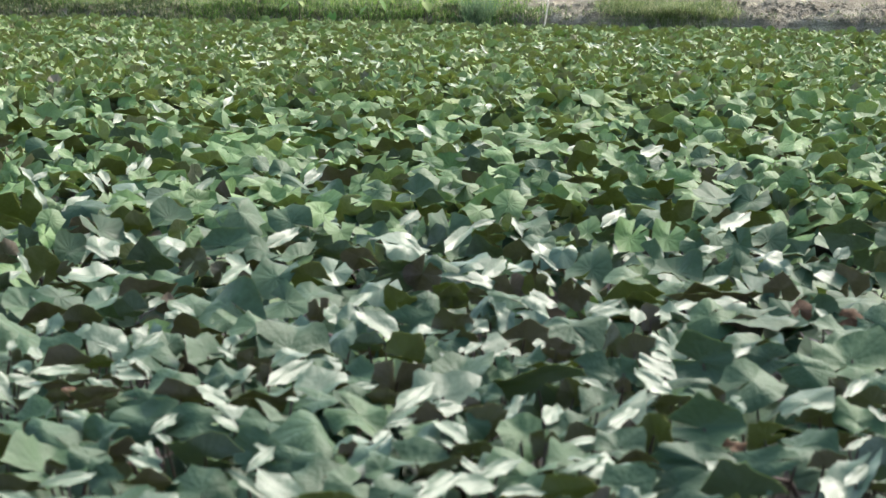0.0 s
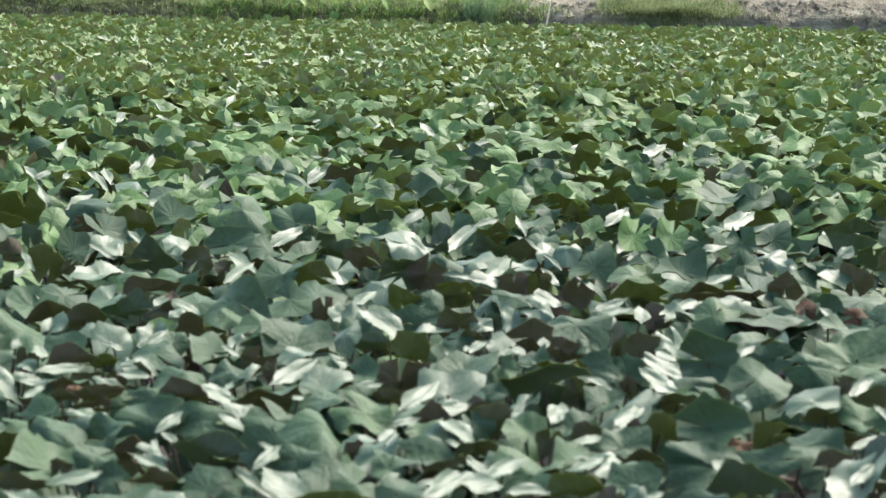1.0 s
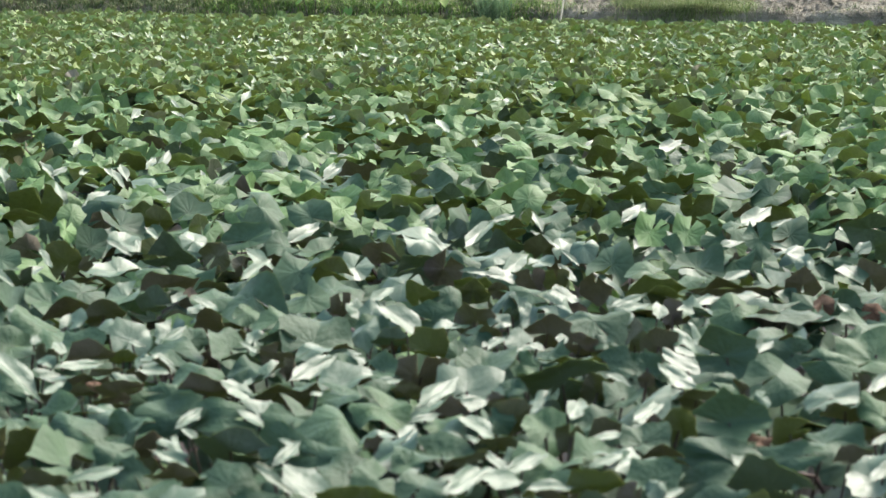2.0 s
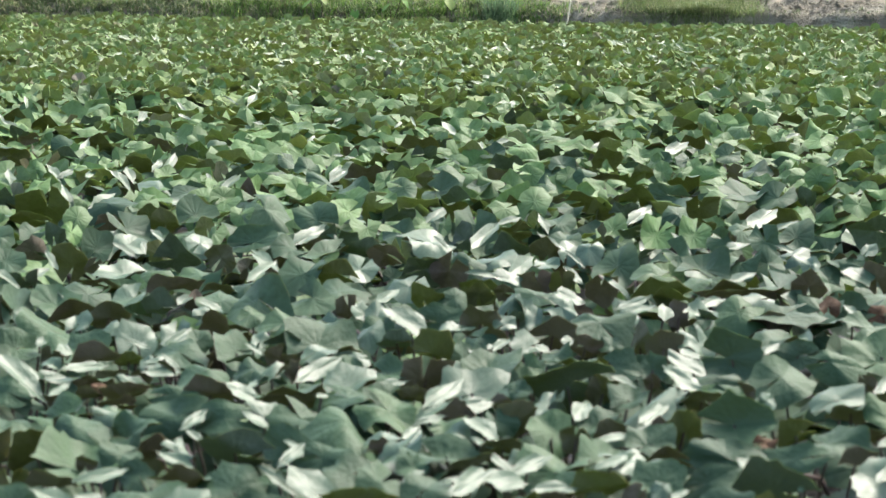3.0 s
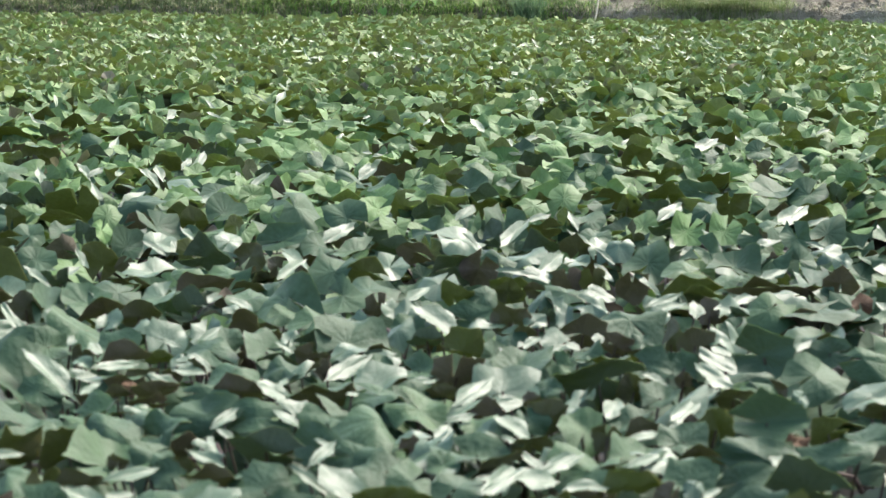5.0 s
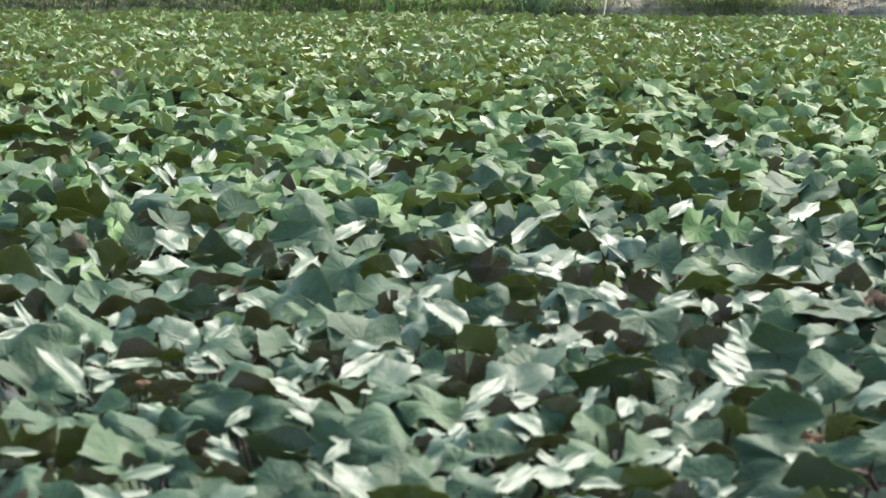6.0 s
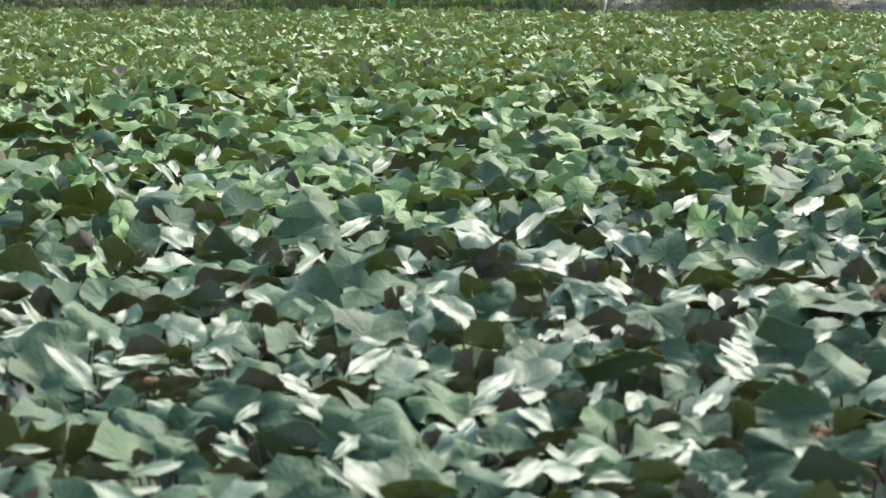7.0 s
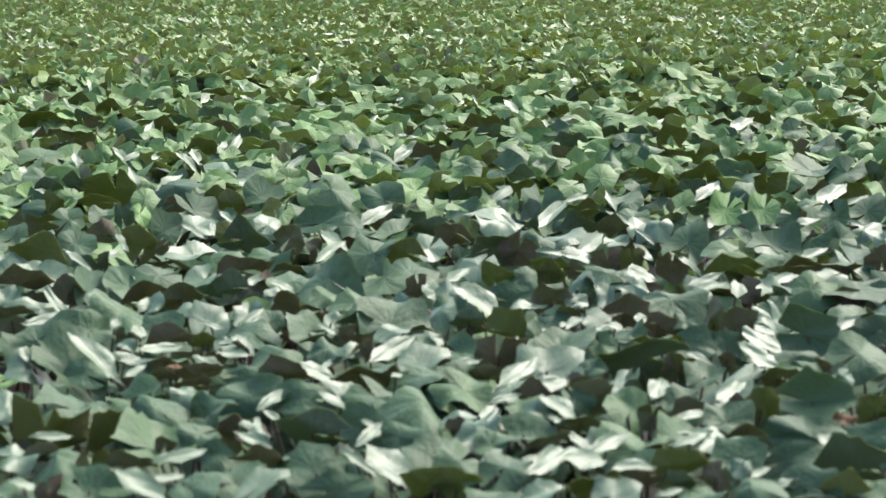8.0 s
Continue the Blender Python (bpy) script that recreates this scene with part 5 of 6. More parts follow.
stand(-1.34, 9.81, 0.37, -29, -2, 141, 0.099, 0.53, "tent", "pale")
stand(1.20, 9.82, 0.37, -39, -0, -7, 0.099, 1.00, "wavy", "olive")
stand(1.64, 9.83, 0.37, -14, 13, -147, 0.094, 0.73, "wavy", "grey")
stand(-1.96, 9.87, 0.39, 39, -12, 63, 0.070, 0.39, "sliver", "pale")
stand(-0.98, 9.90, 0.37, 5, 27, -39, 0.092, 0.85, "tent", "grey")
stand(-0.73, 9.93, 0.39, 18, 28, -21, 0.104, 0.28, "sliver", "pale")
stand(-2.59, 9.93, 0.39, 41, 14, 36, 0.067, 0.44, "sliver", "pale")
stand(-0.84, 9.94, 0.39, 23, -25, 94, 0.052, 0.47, "sliver", "pale")
stand(-0.23, 9.95, 0.37, -73, 65, -18, 0.066, 0.87, "wavy", "olive")
stand(-1.61, 9.95, 0.37, -21, -14, 144, 0.104, 0.96, "tent", "grey")
stand(0.92, 9.97, 0.37, -46, -0, -6, 0.084, 1.00, "bowl", "olive")
stand(-0.47, 9.97, 0.37, -39, 4, 149, 0.098, 0.62, "wavy", "pale")
stand(-1.52, 9.99, 0.37, -8, -25, 136, 0.055, 0.80, "wavy", "pale")
stand(1.78, 10.01, 0.37, 44, -3, -46, 0.060, 0.88, "crease", "grey")
stand(-2.35, 10.03, 0.39, -44, 11, -118, 0.089, 0.42, "sliver", "pale")
stand(0.18, 10.03, 0.37, 46, 9, 180, 0.085, 1.00, "bowl", "grey")
stand(-1.93, 10.04, 0.39, -39, -7, -143, 0.074, 0.43, "sliver", "pale")
stand(1.36, 10.05, 0.37, 15, -55, 47, 0.107, 0.80, "flat", "grey")
stand(-1.32, 10.05, 0.37, 59, -2, -173, 0.068, 1.00, "flat", "dark")
stand(0.77, 10.05, 0.37, -17, 30, 78, 0.085, 0.83, "wavy", "grey")
stand(-2.16, 10.06, 0.39, -18, -36, 175, 0.066, 0.28, "sliver", "pale")
stand(-0.12, 10.06, 0.37, -22, 31, -140, 0.103, 0.99, "tent", "grey")
stand(-2.30, 10.07, 0.39, 18, 40, -14, 0.075, 0.28, "sliver", "pale")
stand(-0.32, 10.08, 0.37, -1, -31, -88, 0.103, 0.86, "bowl", "grey")
stand(-0.40, 10.09, 0.37, -22, -13, 141, 0.050, 0.71, "flat", "pale")
stand(0.36, 10.09, 0.37, -20, 53, -134, 0.090, 0.82, "dome", "grey")
stand(-0.59, 10.11, 0.37, -1, -31, -87, 0.120, 0.96, "flat", "grey")
stand(0.67, 10.11, 0.37, 38, -25, 32, 0.069, 0.99, "tent", "grey")
stand(1.90, 10.12, 0.37, 25, 24, -22, 0.078, 0.96, "fold", "pale")
stand(0.57, 10.12, 0.37, 49, 17, 1, 0.066, 0.94, "flat", "grey")
stand(-2.18, 10.13, 0.37, 3, 45, 104, 0.076, 1.00, "bowl", "grey")
stand(-0.76, 10.13, 0.39, 25, 31, -8, 0.084, 0.28, "sliver", "pale")
stand(1.54, 10.16, 0.37, -78, 53, -37, 0.071, 0.84, "flat", "grey")
stand(-1.20, 10.16, 0.37, -2, -56, 77, 0.110, 0.75, "bowl", "grey")
stand(1.47, 10.17, 0.39, 3, -34, 116, 0.036, 0.86, "sliver", "pale")
stand(0.01, 10.17, 0.37, -14, 21, -141, 0.077, 0.80, "tent", "grey")
stand(-2.86, 10.19, 0.37, 12, 23, -33, 0.145, 0.92, "tent", "grey")
stand(1.01, 10.21, 0.37, 58, 0, 174, 0.069, 1.00, "flat", "olive")
stand(-1.75, 10.21, 0.37, -7, -25, 136, 0.082, 0.79, "flat", "pale")
stand(1.66, 10.22, 0.37, 27, 5, -44, 0.113, 0.84, "flat", "grey")
stand(-3.06, 10.26, 0.37, -10, -35, 149, 0.093, 0.90, "fold", "pale")
stand(1.24, 10.26, 0.37, 30, -2, -51, 0.070, 0.53, "tent", "pale")
stand(1.76, 10.26, 0.37, 60, 1, 170, 0.054, 0.96, "wavy", "grey")
stand(1.13, 10.27, 0.37, 44, -15, -6, 0.078, 0.79, "wavy", "pale")
stand(-2.70, 10.30, 0.37, -5, -23, 145, 0.113, 0.85, "dome", "grey")
stand(-1.45, 10.31, 0.37, 81, 42, -132, 0.071, 0.82, "wavy", "grey")
stand(-0.27, 10.33, 0.37, 60, -1, -179, 0.064, 0.88, "bowl", "grey")
stand(0.93, 10.34, 0.37, -3, 24, -70, 0.072, 0.85, "flat", "pale")
stand(0.35, 10.35, 0.37, 17, 24, -41, 0.114, 0.86, "flat", "pale")
stand(-2.55, 10.36, 0.37, 43, -18, 16, 0.081, 0.79, "wavy", "grey")
stand(0.09, 10.37, 0.37, -24, -13, 141, 0.079, 0.73, "tent", "pale")
stand(-0.94, 10.39, 0.37, 38, -15, 39, 0.091, 0.93, "crease", "grey")
stand(-2.32, 10.39, 0.37, -14, -20, 144, 0.098, 0.72, "tent", "pale")
stand(-0.41, 10.42, 0.37, -1, -46, -87, 0.071, 1.00, "flat", "dark")
stand(-2.64, 10.42, 0.37, -81, -40, 47, 0.079, 0.85, "wavy", "olive")
stand(1.33, 10.43, 0.37, 40, 11, -12, 0.069, 0.81, "wavy", "pale")
stand(-1.84, 10.44, 0.39, 23, 34, -1, 0.080, 0.28, "sliver", "pale")
stand(-0.66, 10.44, 0.37, -19, -23, 144, 0.117, 0.82, "crease", "grey")
stand(-1.55, 10.45, 0.37, 3, 58, 101, 0.071, 1.00, "wavy", "olive")
stand(-0.81, 10.46, 0.37, 37, -6, -32, 0.076, 0.54, "wavy", "pale")
stand(-1.78, 10.49, 0.39, 29, 35, 7, 0.132, 0.28, "sliver", "pale")
stand(-1.96, 10.49, 0.37, -3, -49, -78, 0.100, 1.00, "wavy", "olive")
stand(-0.53, 10.50, 0.39, 29, -5, 50, 0.031, 0.67, "sliver", "pale")
stand(1.90, 10.51, 0.37, 39, 25, -30, 0.057, 0.91, "dome", "grey")
stand(1.79, 10.54, 0.39, -26, 21, -113, 0.060, 0.48, "sliver", "pale")
stand(0.23, 10.54, 0.37, -1, -38, -91, 0.107, 1.00, "flat", "dark")
stand(-1.45, 10.57, 0.37, 41, -12, -31, 0.048, 0.53, "wavy", "pale")
stand(-0.28, 10.59, 0.37, 9, 16, -56, 0.087, 0.56, "tent", "pale")
stand(-1.32, 10.62, 0.37, -2, -31, -83, 0.108, 0.69, "flat", "olive")
stand(0.83, 10.62, 0.37, 64, -28, -37, 0.040, 0.60, "fold", "pale")
stand(-1.37, 10.62, 0.37, 2, 17, -121, 0.078, 0.82, "wavy", "grey")
stand(0.57, 10.65, 0.37, 20, -20, 39, 0.090, 0.99, "crease", "grey")
stand(-0.14, 10.66, 0.37, -15, -12, 124, 0.075, 0.53, "tent", "pale")
stand(-3.11, 10.68, 0.37, 77, 59, -139, 0.060, 0.84, "bowl", "grey")
stand(0.16, 10.69, 0.37, 20, 7, -47, 0.084, 0.53, "tent", "pale")
stand(-2.19, 10.70, 0.37, -24, -29, 158, 0.059, 0.88, "wavy", "pale")
stand(1.13, 10.73, 0.37, 47, -10, -35, 0.075, 0.66, "flat", "pale")
stand(-1.71, 10.74, 0.37, 2, 38, 100, 0.110, 1.00, "wavy", "grey")
stand(-0.52, 10.76, 0.37, -1, -31, -87, 0.091, 0.83, "bowl", "olive")
stand(2.10, 10.77, 0.37, -31, -20, 148, 0.040, 0.89, "tent", "pale")
stand(-0.73, 10.80, 0.39, 5, 40, -42, 0.048, 0.28, "sliver", "pale")
stand(1.77, 10.80, 0.37, 9, 31, -49, 0.092, 0.98, "flat", "pale")
stand(-1.11, 10.82, 0.37, -37, 12, -139, 0.075, 0.94, "flat", "grey")
stand(-2.62, 10.83, 0.37, 35, -3, -28, 0.056, 0.53, "fold", "pale")
stand(1.39, 10.84, 0.37, -6, -30, -95, 0.073, 0.78, "flat", "dark")
stand(1.34, 10.85, 0.37, -16, -13, 139, 0.097, 0.71, "fold", "grey")
stand(-0.07, 10.85, 0.37, -21, 31, -145, 0.083, 0.80, "wavy", "grey")
stand(1.20, 10.86, 0.37, -48, 31, 174, 0.065, 0.90, "flat", "grey")
stand(-0.18, 10.86, 0.37, -1, -31, -89, 0.074, 1.00, "flat", "dark")
stand(-3.04, 10.87, 0.37, 9, -33, -79, 0.112, 1.00, "wavy", "grey")
stand(-1.88, 10.89, 0.37, -42, 10, 149, 0.075, 0.53, "wavy", "pale")
stand(0.86, 10.90, 0.37, 46, 20, 178, 0.110, 1.00, "wavy", "olive")
stand(-2.04, 10.91, 0.37, -2, -38, -78, 0.074, 1.00, "wavy", "grey")
stand(2.00, 10.92, 0.37, 3, -25, 37, 0.118, 0.85, "tent", "grey")
stand(-0.80, 10.95, 0.39, 9, -40, 115, 0.041, 0.34, "sliver", "pale")
stand(-1.20, 10.97, 0.37, -17, -29, 146, 0.082, 0.83, "tent", "grey")
stand(-1.45, 10.99, 0.37, 13, 30, 102, 0.112, 0.86, "wavy", "grey")
stand(0.59, 11.04, 0.39, 22, 24, -12, 0.034, 0.47, "sliver", "pale")
stand(-2.55, 11.05, 0.37, 3, 43, 104, 0.098, 1.00, "flat", "dark")
stand(-2.87, 11.05, 0.37, -3, -39, -74, 0.132, 1.00, "wavy", "olive")
stand(0.66, 11.07, 0.37, 0, 42, 86, 0.075, 1.00, "bowl", "dark")
stand(-2.19, 11.07, 0.37, 46, 1, 12, 0.059, 0.96, "tent", "grey")
stand(-0.45, 11.09, 0.37, -11, 36, 86, 0.094, 1.00, "flat", "olive")
stand(1.63, 11.11, 0.37, -23, -33, 137, 0.087, 0.92, "dome", "grey")
stand(-2.37, 11.11, 0.39, 35, -22, 82, 0.068, 0.71, "sliver", "pale")
stand(1.55, 11.12, 0.37, 39, 21, -11, 0.037, 0.80, "fold", "pale")
stand(-2.50, 11.16, 0.37, 27, 10, -27, 0.078, 0.65, "tent", "pale")
stand(-0.27, 11.17, 0.37, -1, -32, -89, 0.083, 1.00, "bowl", "dark")
stand(0.53, 11.17, 0.37, -31, 0, -3, 0.094, 1.00, "bowl", "dark")
stand(1.08, 11.17, 0.37, 14, -22, 36, 0.082, 0.84, "fold", "grey")
stand(-1.79, 11.18, 0.37, -52, 2, 9, 0.095, 1.00, "flat", "dark")
stand(-3.32, 11.19, 0.37, -5, -47, 147, 0.125, 0.86, "flat", "grey")
stand(1.49, 11.19, 0.37, 3, 18, -70, 0.040, 0.68, "fold", "pale")
stand(-0.57, 11.20, 0.37, -7, 23, -67, 0.059, 0.77, "flat", "pale")
stand(-0.63, 11.20, 0.37, 31, 35, -32, 0.079, 0.92, "crease", "grey")
stand(0.16, 11.27, 0.37, -8, 30, -141, 0.108, 0.79, "wavy", "grey")
stand(-2.45, 11.27, 0.39, 35, 25, 12, 0.118, 0.28, "sliver", "pale")
stand(1.76, 11.28, 0.39, -21, 24, -105, 0.057, 0.54, "sliver", "pale")
stand(-1.36, 11.28, 0.37, -29, 15, -138, 0.100, 0.93, "wavy", "grey")
stand(0.03, 11.29, 0.37, 1, 41, 90, 0.084, 1.00, "bowl", "grey")
stand(2.23, 11.29, 0.37, 40, 1, 169, 0.057, 1.00, "flat", "olive")
stand(-0.16, 11.31, 0.37, 15, 24, -38, 0.063, 0.83, "tent", "grey")
stand(-0.74, 11.31, 0.37, -42, 1, 3, 0.069, 1.00, "flat", "grey")
stand(-3.12, 11.32, 0.37, -45, -7, 16, 0.097, 1.00, "flat", "grey")
stand(1.33, 11.32, 0.39, -13, -30, 149, 0.145, 0.28, "sliver", "pale")
stand(-0.94, 11.33, 0.37, 15, 21, -35, 0.130, 0.78, "crease", "grey")
stand(1.00, 11.33, 0.37, -26, 19, -146, 0.048, 0.89, "flat", "grey")
stand(-3.19, 11.35, 0.39, -22, -41, 175, 0.075, 0.39, "sliver", "pale")
stand(1.08, 11.35, 0.39, -28, -26, 175, 0.047, 0.52, "sliver", "pale")
stand(-2.77, 11.37, 0.37, -21, -38, 164, 0.049, 0.94, "tent", "pale")
stand(1.98, 11.38, 0.37, 12, 36, 86, 0.095, 1.00, "flat", "olive")
stand(-3.35, 11.40, 0.37, -29, 18, -82, 0.090, 0.53, "wavy", "pale")
stand(0.36, 11.41, 0.37, -29, 16, -142, 0.097, 0.98, "dome", "grey")
stand(-1.15, 11.44, 0.39, 27, 34, -7, 0.033, 0.67, "sliver", "pale")
stand(-0.70, 11.46, 0.37, 23, 21, -33, 0.051, 0.81, "tent", "pale")
stand(0.09, 11.46, 0.39, -33, -16, -165, 0.049, 0.28, "sliver", "pale")
stand(0.84, 11.48, 0.39, 15, 29, -28, 0.064, 0.28, "sliver", "pale")
stand(-0.31, 11.48, 0.37, -1, -33, -88, 0.136, 1.00, "flat", "olive")
stand(0.93, 11.50, 0.37, -0, -52, -95, 0.085, 1.00, "wavy", "grey")
stand(1.11, 11.51, 0.39, 30, -8, 39, 0.051, 0.68, "sliver", "pale")
stand(-2.10, 11.52, 0.37, -11, -35, 145, 0.092, 0.87, "dome", "grey")
stand(2.16, 11.52, 0.37, -39, -21, 174, 0.071, 0.91, "tent", "pale")
stand(-0.75, 11.53, 0.37, -46, -11, -126, 0.082, 0.76, "wavy", "pale")
stand(0.04, 11.54, 0.39, -7, -33, 143, 0.074, 0.28, "sliver", "pale")
stand(-1.17, 11.54, 0.39, 34, -18, 72, 0.031, 0.71, "sliver", "pale")
stand(1.57, 11.55, 0.39, 26, 2, 19, 0.057, 0.28, "sliver", "pale")
stand(1.86, 11.56, 0.37, 12, -33, -105, 0.070, 1.00, "flat", "grey")
stand(1.67, 11.58, 0.37, 50, 0, 171, 0.035, 1.00, "wavy", "olive")
stand(-1.22, 11.58, 0.37, -38, -22, 172, 0.066, 0.87, "tent", "pale")
stand(0.79, 11.58, 0.37, -32, 10, -116, 0.078, 0.86, "wavy", "pale")
stand(0.52, 11.61, 0.37, 0, -28, 37, 0.076, 0.62, "dome", "grey")
stand(-1.64, 11.63, 0.37, -19, -26, 145, 0.090, 0.93, "dome", "grey")
stand(0.32, 11.67, 0.39, -27, 21, -100, 0.067, 0.51, "sliver", "pale")
stand(-2.02, 11.67, 0.37, 29, 41, 117, 0.079, 1.00, "wavy", "grey")
stand(0.69, 11.69, 0.37, 10, 16, -42, 0.111, 0.80, "tent", "grey")
stand(1.50, 11.70, 0.37, 0, -31, -98, 0.098, 1.00, "flat", "olive")
stand(-0.90, 11.71, 0.37, -2, 56, -105, 0.115, 0.53, "bowl", "grey")
stand(0.23, 11.71, 0.39, -7, -35, 130, 0.073, 0.31, "sliver", "pale")
stand(-2.46, 11.72, 0.37, 45, -2, -169, 0.100, 1.00, "flat", "olive")
stand(-2.70, 11.75, 0.37, 27, -27, 43, 0.097, 0.86, "flat", "grey")
stand(-0.17, 11.79, 0.37, -50, 1, 0, 0.060, 1.00, "bowl", "dark")
stand(1.25, 11.79, 0.37, 11, -29, 100, 0.060, 0.95, "flat", "pale")
stand(-2.29, 11.80, 0.37, 42, -11, -28, 0.053, 0.53, "flat", "pale")
stand(-1.81, 11.81, 0.37, -46, 9, -168, 0.079, 0.86, "flat", "grey")
stand(-1.05, 11.83, 0.39, 19, 36, -8, 0.075, 0.28, "sliver", "pale")
stand(-0.56, 11.84, 0.37, 19, -39, 41, 0.102, 0.97, "dome", "grey")
stand(-0.96, 11.88, 0.37, -14, -18, 136, 0.090, 0.70, "fold", "pale")
stand(1.36, 11.88, 0.37, -0, 40, 83, 0.060, 1.00, "flat", "dark")
stand(1.92, 11.89, 0.37, -31, -10, -8, 0.120, 1.00, "wavy", "grey")
stand(-1.14, 11.90, 0.37, 50, -1, -175, 0.061, 1.00, "flat", "grey")
stand(1.73, 11.91, 0.37, -18, -15, 133, 0.101, 0.98, "wavy", "grey")
stand(-1.54, 11.95, 0.37, -17, 18, -137, 0.089, 0.85, "fold", "grey")
stand(-0.66, 11.95, 0.37, 1, 30, 93, 0.121, 0.86, "bowl", "olive")
stand(-1.47, 11.98, 0.39, -2, 42, -46, 0.048, 0.63, "sliver", "pale")
stand(-0.45, 11.99, 0.37, 16, -20, 41, 0.088, 0.86, "crease", "grey")
stand(0.60, 12.04, 0.37, 1, 14, -66, 0.108, 0.65, "tent", "grey")
stand(-2.37, 12.05, 0.37, 37, -2, -169, 0.082, 1.00, "flat", "dark")
stand(-2.10, 12.05, 0.39, -41, 13, -119, 0.051, 0.52, "sliver", "pale")
stand(2.21, 12.06, 0.39, -12, -33, 137, 0.072, 0.28, "sliver", "pale")
stand(-3.57, 12.08, 0.37, 55, 19, 57, 0.053, 0.82, "tent", "pale")
stand(-3.01, 12.12, 0.37, 4, 53, 106, 0.070, 1.00, "flat", "grey")
stand(-1.98, 12.17, 0.37, -20, 27, -135, 0.105, 0.98, "fold", "grey")
stand(0.93, 12.18, 0.37, 0, 30, 85, 0.143, 0.89, "bowl", "olive")
stand(-3.63, 12.19, 0.37, -47, -26, -167, 0.091, 0.78, "flat", "grey")
stand(-0.31, 12.27, 0.39, 36, -15, 66, 0.071, 0.46, "sliver", "pale")
stand(-3.39, 12.27, 0.37, 3, 30, 106, 0.160, 1.15, "wavy", "olive")
stand(-1.43, 12.29, 0.37, -0, 14, -77, 0.104, 0.85, "wavy", "grey")
stand(-1.67, 12.32, 0.37, 40, -11, -174, 0.063, 1.00, "bowl", "grey")
stand(2.14, 12.32, 0.37, -40, -12, 158, 0.071, 0.86, "fold", "pale")
stand(1.18, 12.33, 0.37, 0, 50, 84, 0.075, 1.00, "flat", "dark")
stand(-3.14, 12.38, 0.37, 37, -2, -166, 0.084, 1.00, "bowl", "dark")
stand(-2.24, 12.38, 0.37, -2, -34, -79, 0.093, 1.00, "bowl", "dark")
stand(0.54, 12.41, 0.37, 6, 18, -63, 0.113, 0.60, "fold", "pale")
stand(0.20, 12.46, 0.37, -42, -19, 1, 0.076, 1.00, "flat", "olive")
stand(0.11, 12.47, 0.37, -10, 12, -139, 0.090, 0.87, "wavy", "grey")
stand(-0.71, 12.49, 0.37, -24, -15, 141, 0.065, 0.95, "flat", "grey")
stand(1.35, 12.50, 0.37, -0, -35, -96, 0.071, 1.00, "bowl", "dark")
stand(1.10, 12.53, 0.37, 17, -38, 31, 0.098, 0.76, "fold", "grey")
stand(-0.41, 12.53, 0.37, -35, 1, 1, 0.063, 1.00, "flat", "dark")
stand(-0.13, 12.54, 0.39, 36, -5, 51, 0.092, 0.44, "sliver", "pale")
stand(2.40, 12.56, 0.37, 59, 0, 169, 0.076, 0.88, "wavy", "grey")
stand(0.77, 12.57, 0.37, -33, 26, 73, 0.127, 0.69, "flat", "grey")
stand(-0.85, 12.59, 0.37, 1, 31, 94, 0.128, 1.00, "flat", "olive")
stand(2.06, 12.60, 0.37, 0, -41, -100, 0.076, 1.00, "wavy", "grey")
stand(-1.00, 12.61, 0.37, 4, 21, -53, 0.092, 0.71, "flat", "pale")
stand(1.94, 12.62, 0.37, 9, -25, 39, 0.106, 0.99, "tent", "grey")
stand(0.35, 12.63, 0.37, 8, 34, -44, 0.096, 0.96, "tent", "pale")
stand(-2.71, 12.63, 0.37, 7, -22, 116, 0.115, 0.53, "flat", "pale")
stand(-1.26, 12.64, 0.37, -25, -30, 146, 0.067, 0.93, "wavy", "grey")
stand(0.03, 12.67, 0.37, -23, 24, -141, 0.088, 0.94, "fold", "grey")
stand(-0.23, 12.70, 0.37, -2, 20, -72, 0.096, 0.53, "wavy", "pale")
stand(-2.90, 12.73, 0.37, 3, 37, 104, 0.061, 1.00, "bowl", "grey")
stand(-3.29, 12.75, 0.39, 37, -28, 83, 0.078, 0.45, "sliver", "pale")
stand(0.88, 12.75, 0.37, 20, 18, -44, 0.048, 0.78, "tent", "pale")
stand(-2.26, 12.76, 0.37, 30, 11, -27, 0.049, 0.69, "fold", "pale")
stand(-0.50, 12.79, 0.39, 19, 34, -12, 0.064, 0.28, "sliver", "pale")
stand(0.62, 12.79, 0.37, 22, -25, 37, 0.089, 0.93, "crease", "grey")
stand(2.33, 12.81, 0.39, -9, 30, -79, 0.071, 0.48, "sliver", "pale")
stand(-1.24, 12.83, 0.37, -11, 23, -135, 0.136, 0.93, "wavy", "grey")
stand(1.57, 12.86, 0.37, -0, -40, -97, 0.095, 1.00, "bowl", "olive")
stand(1.42, 12.88, 0.37, -27, -32, 142, 0.048, 0.85, "flat", "grey")
stand(-1.82, 12.90, 0.37, 24, 31, -32, 0.069, 0.91, "fold", "grey")
stand(-3.43, 12.91, 0.37, 20, -4, 49, 0.117, 0.90, "crease", "grey")
stand(-1.52, 12.92, 0.39, 14, -38, 114, 0.049, 0.37, "sliver", "pale")
stand(-3.61, 12.93, 0.37, 3, 33, 107, 0.088, 1.00, "flat", "dark")
stand(-3.07, 12.98, 0.37, 30, -7, -168, 0.133, 1.00, "wavy", "olive")
stand(-2.53, 12.99, 0.37, -20, 26, -138, 0.103, 0.78, "dome", "grey")
stand(-2.09, 13.02, 0.37, 2, 33, 100, 0.080, 1.00, "wavy", "grey")
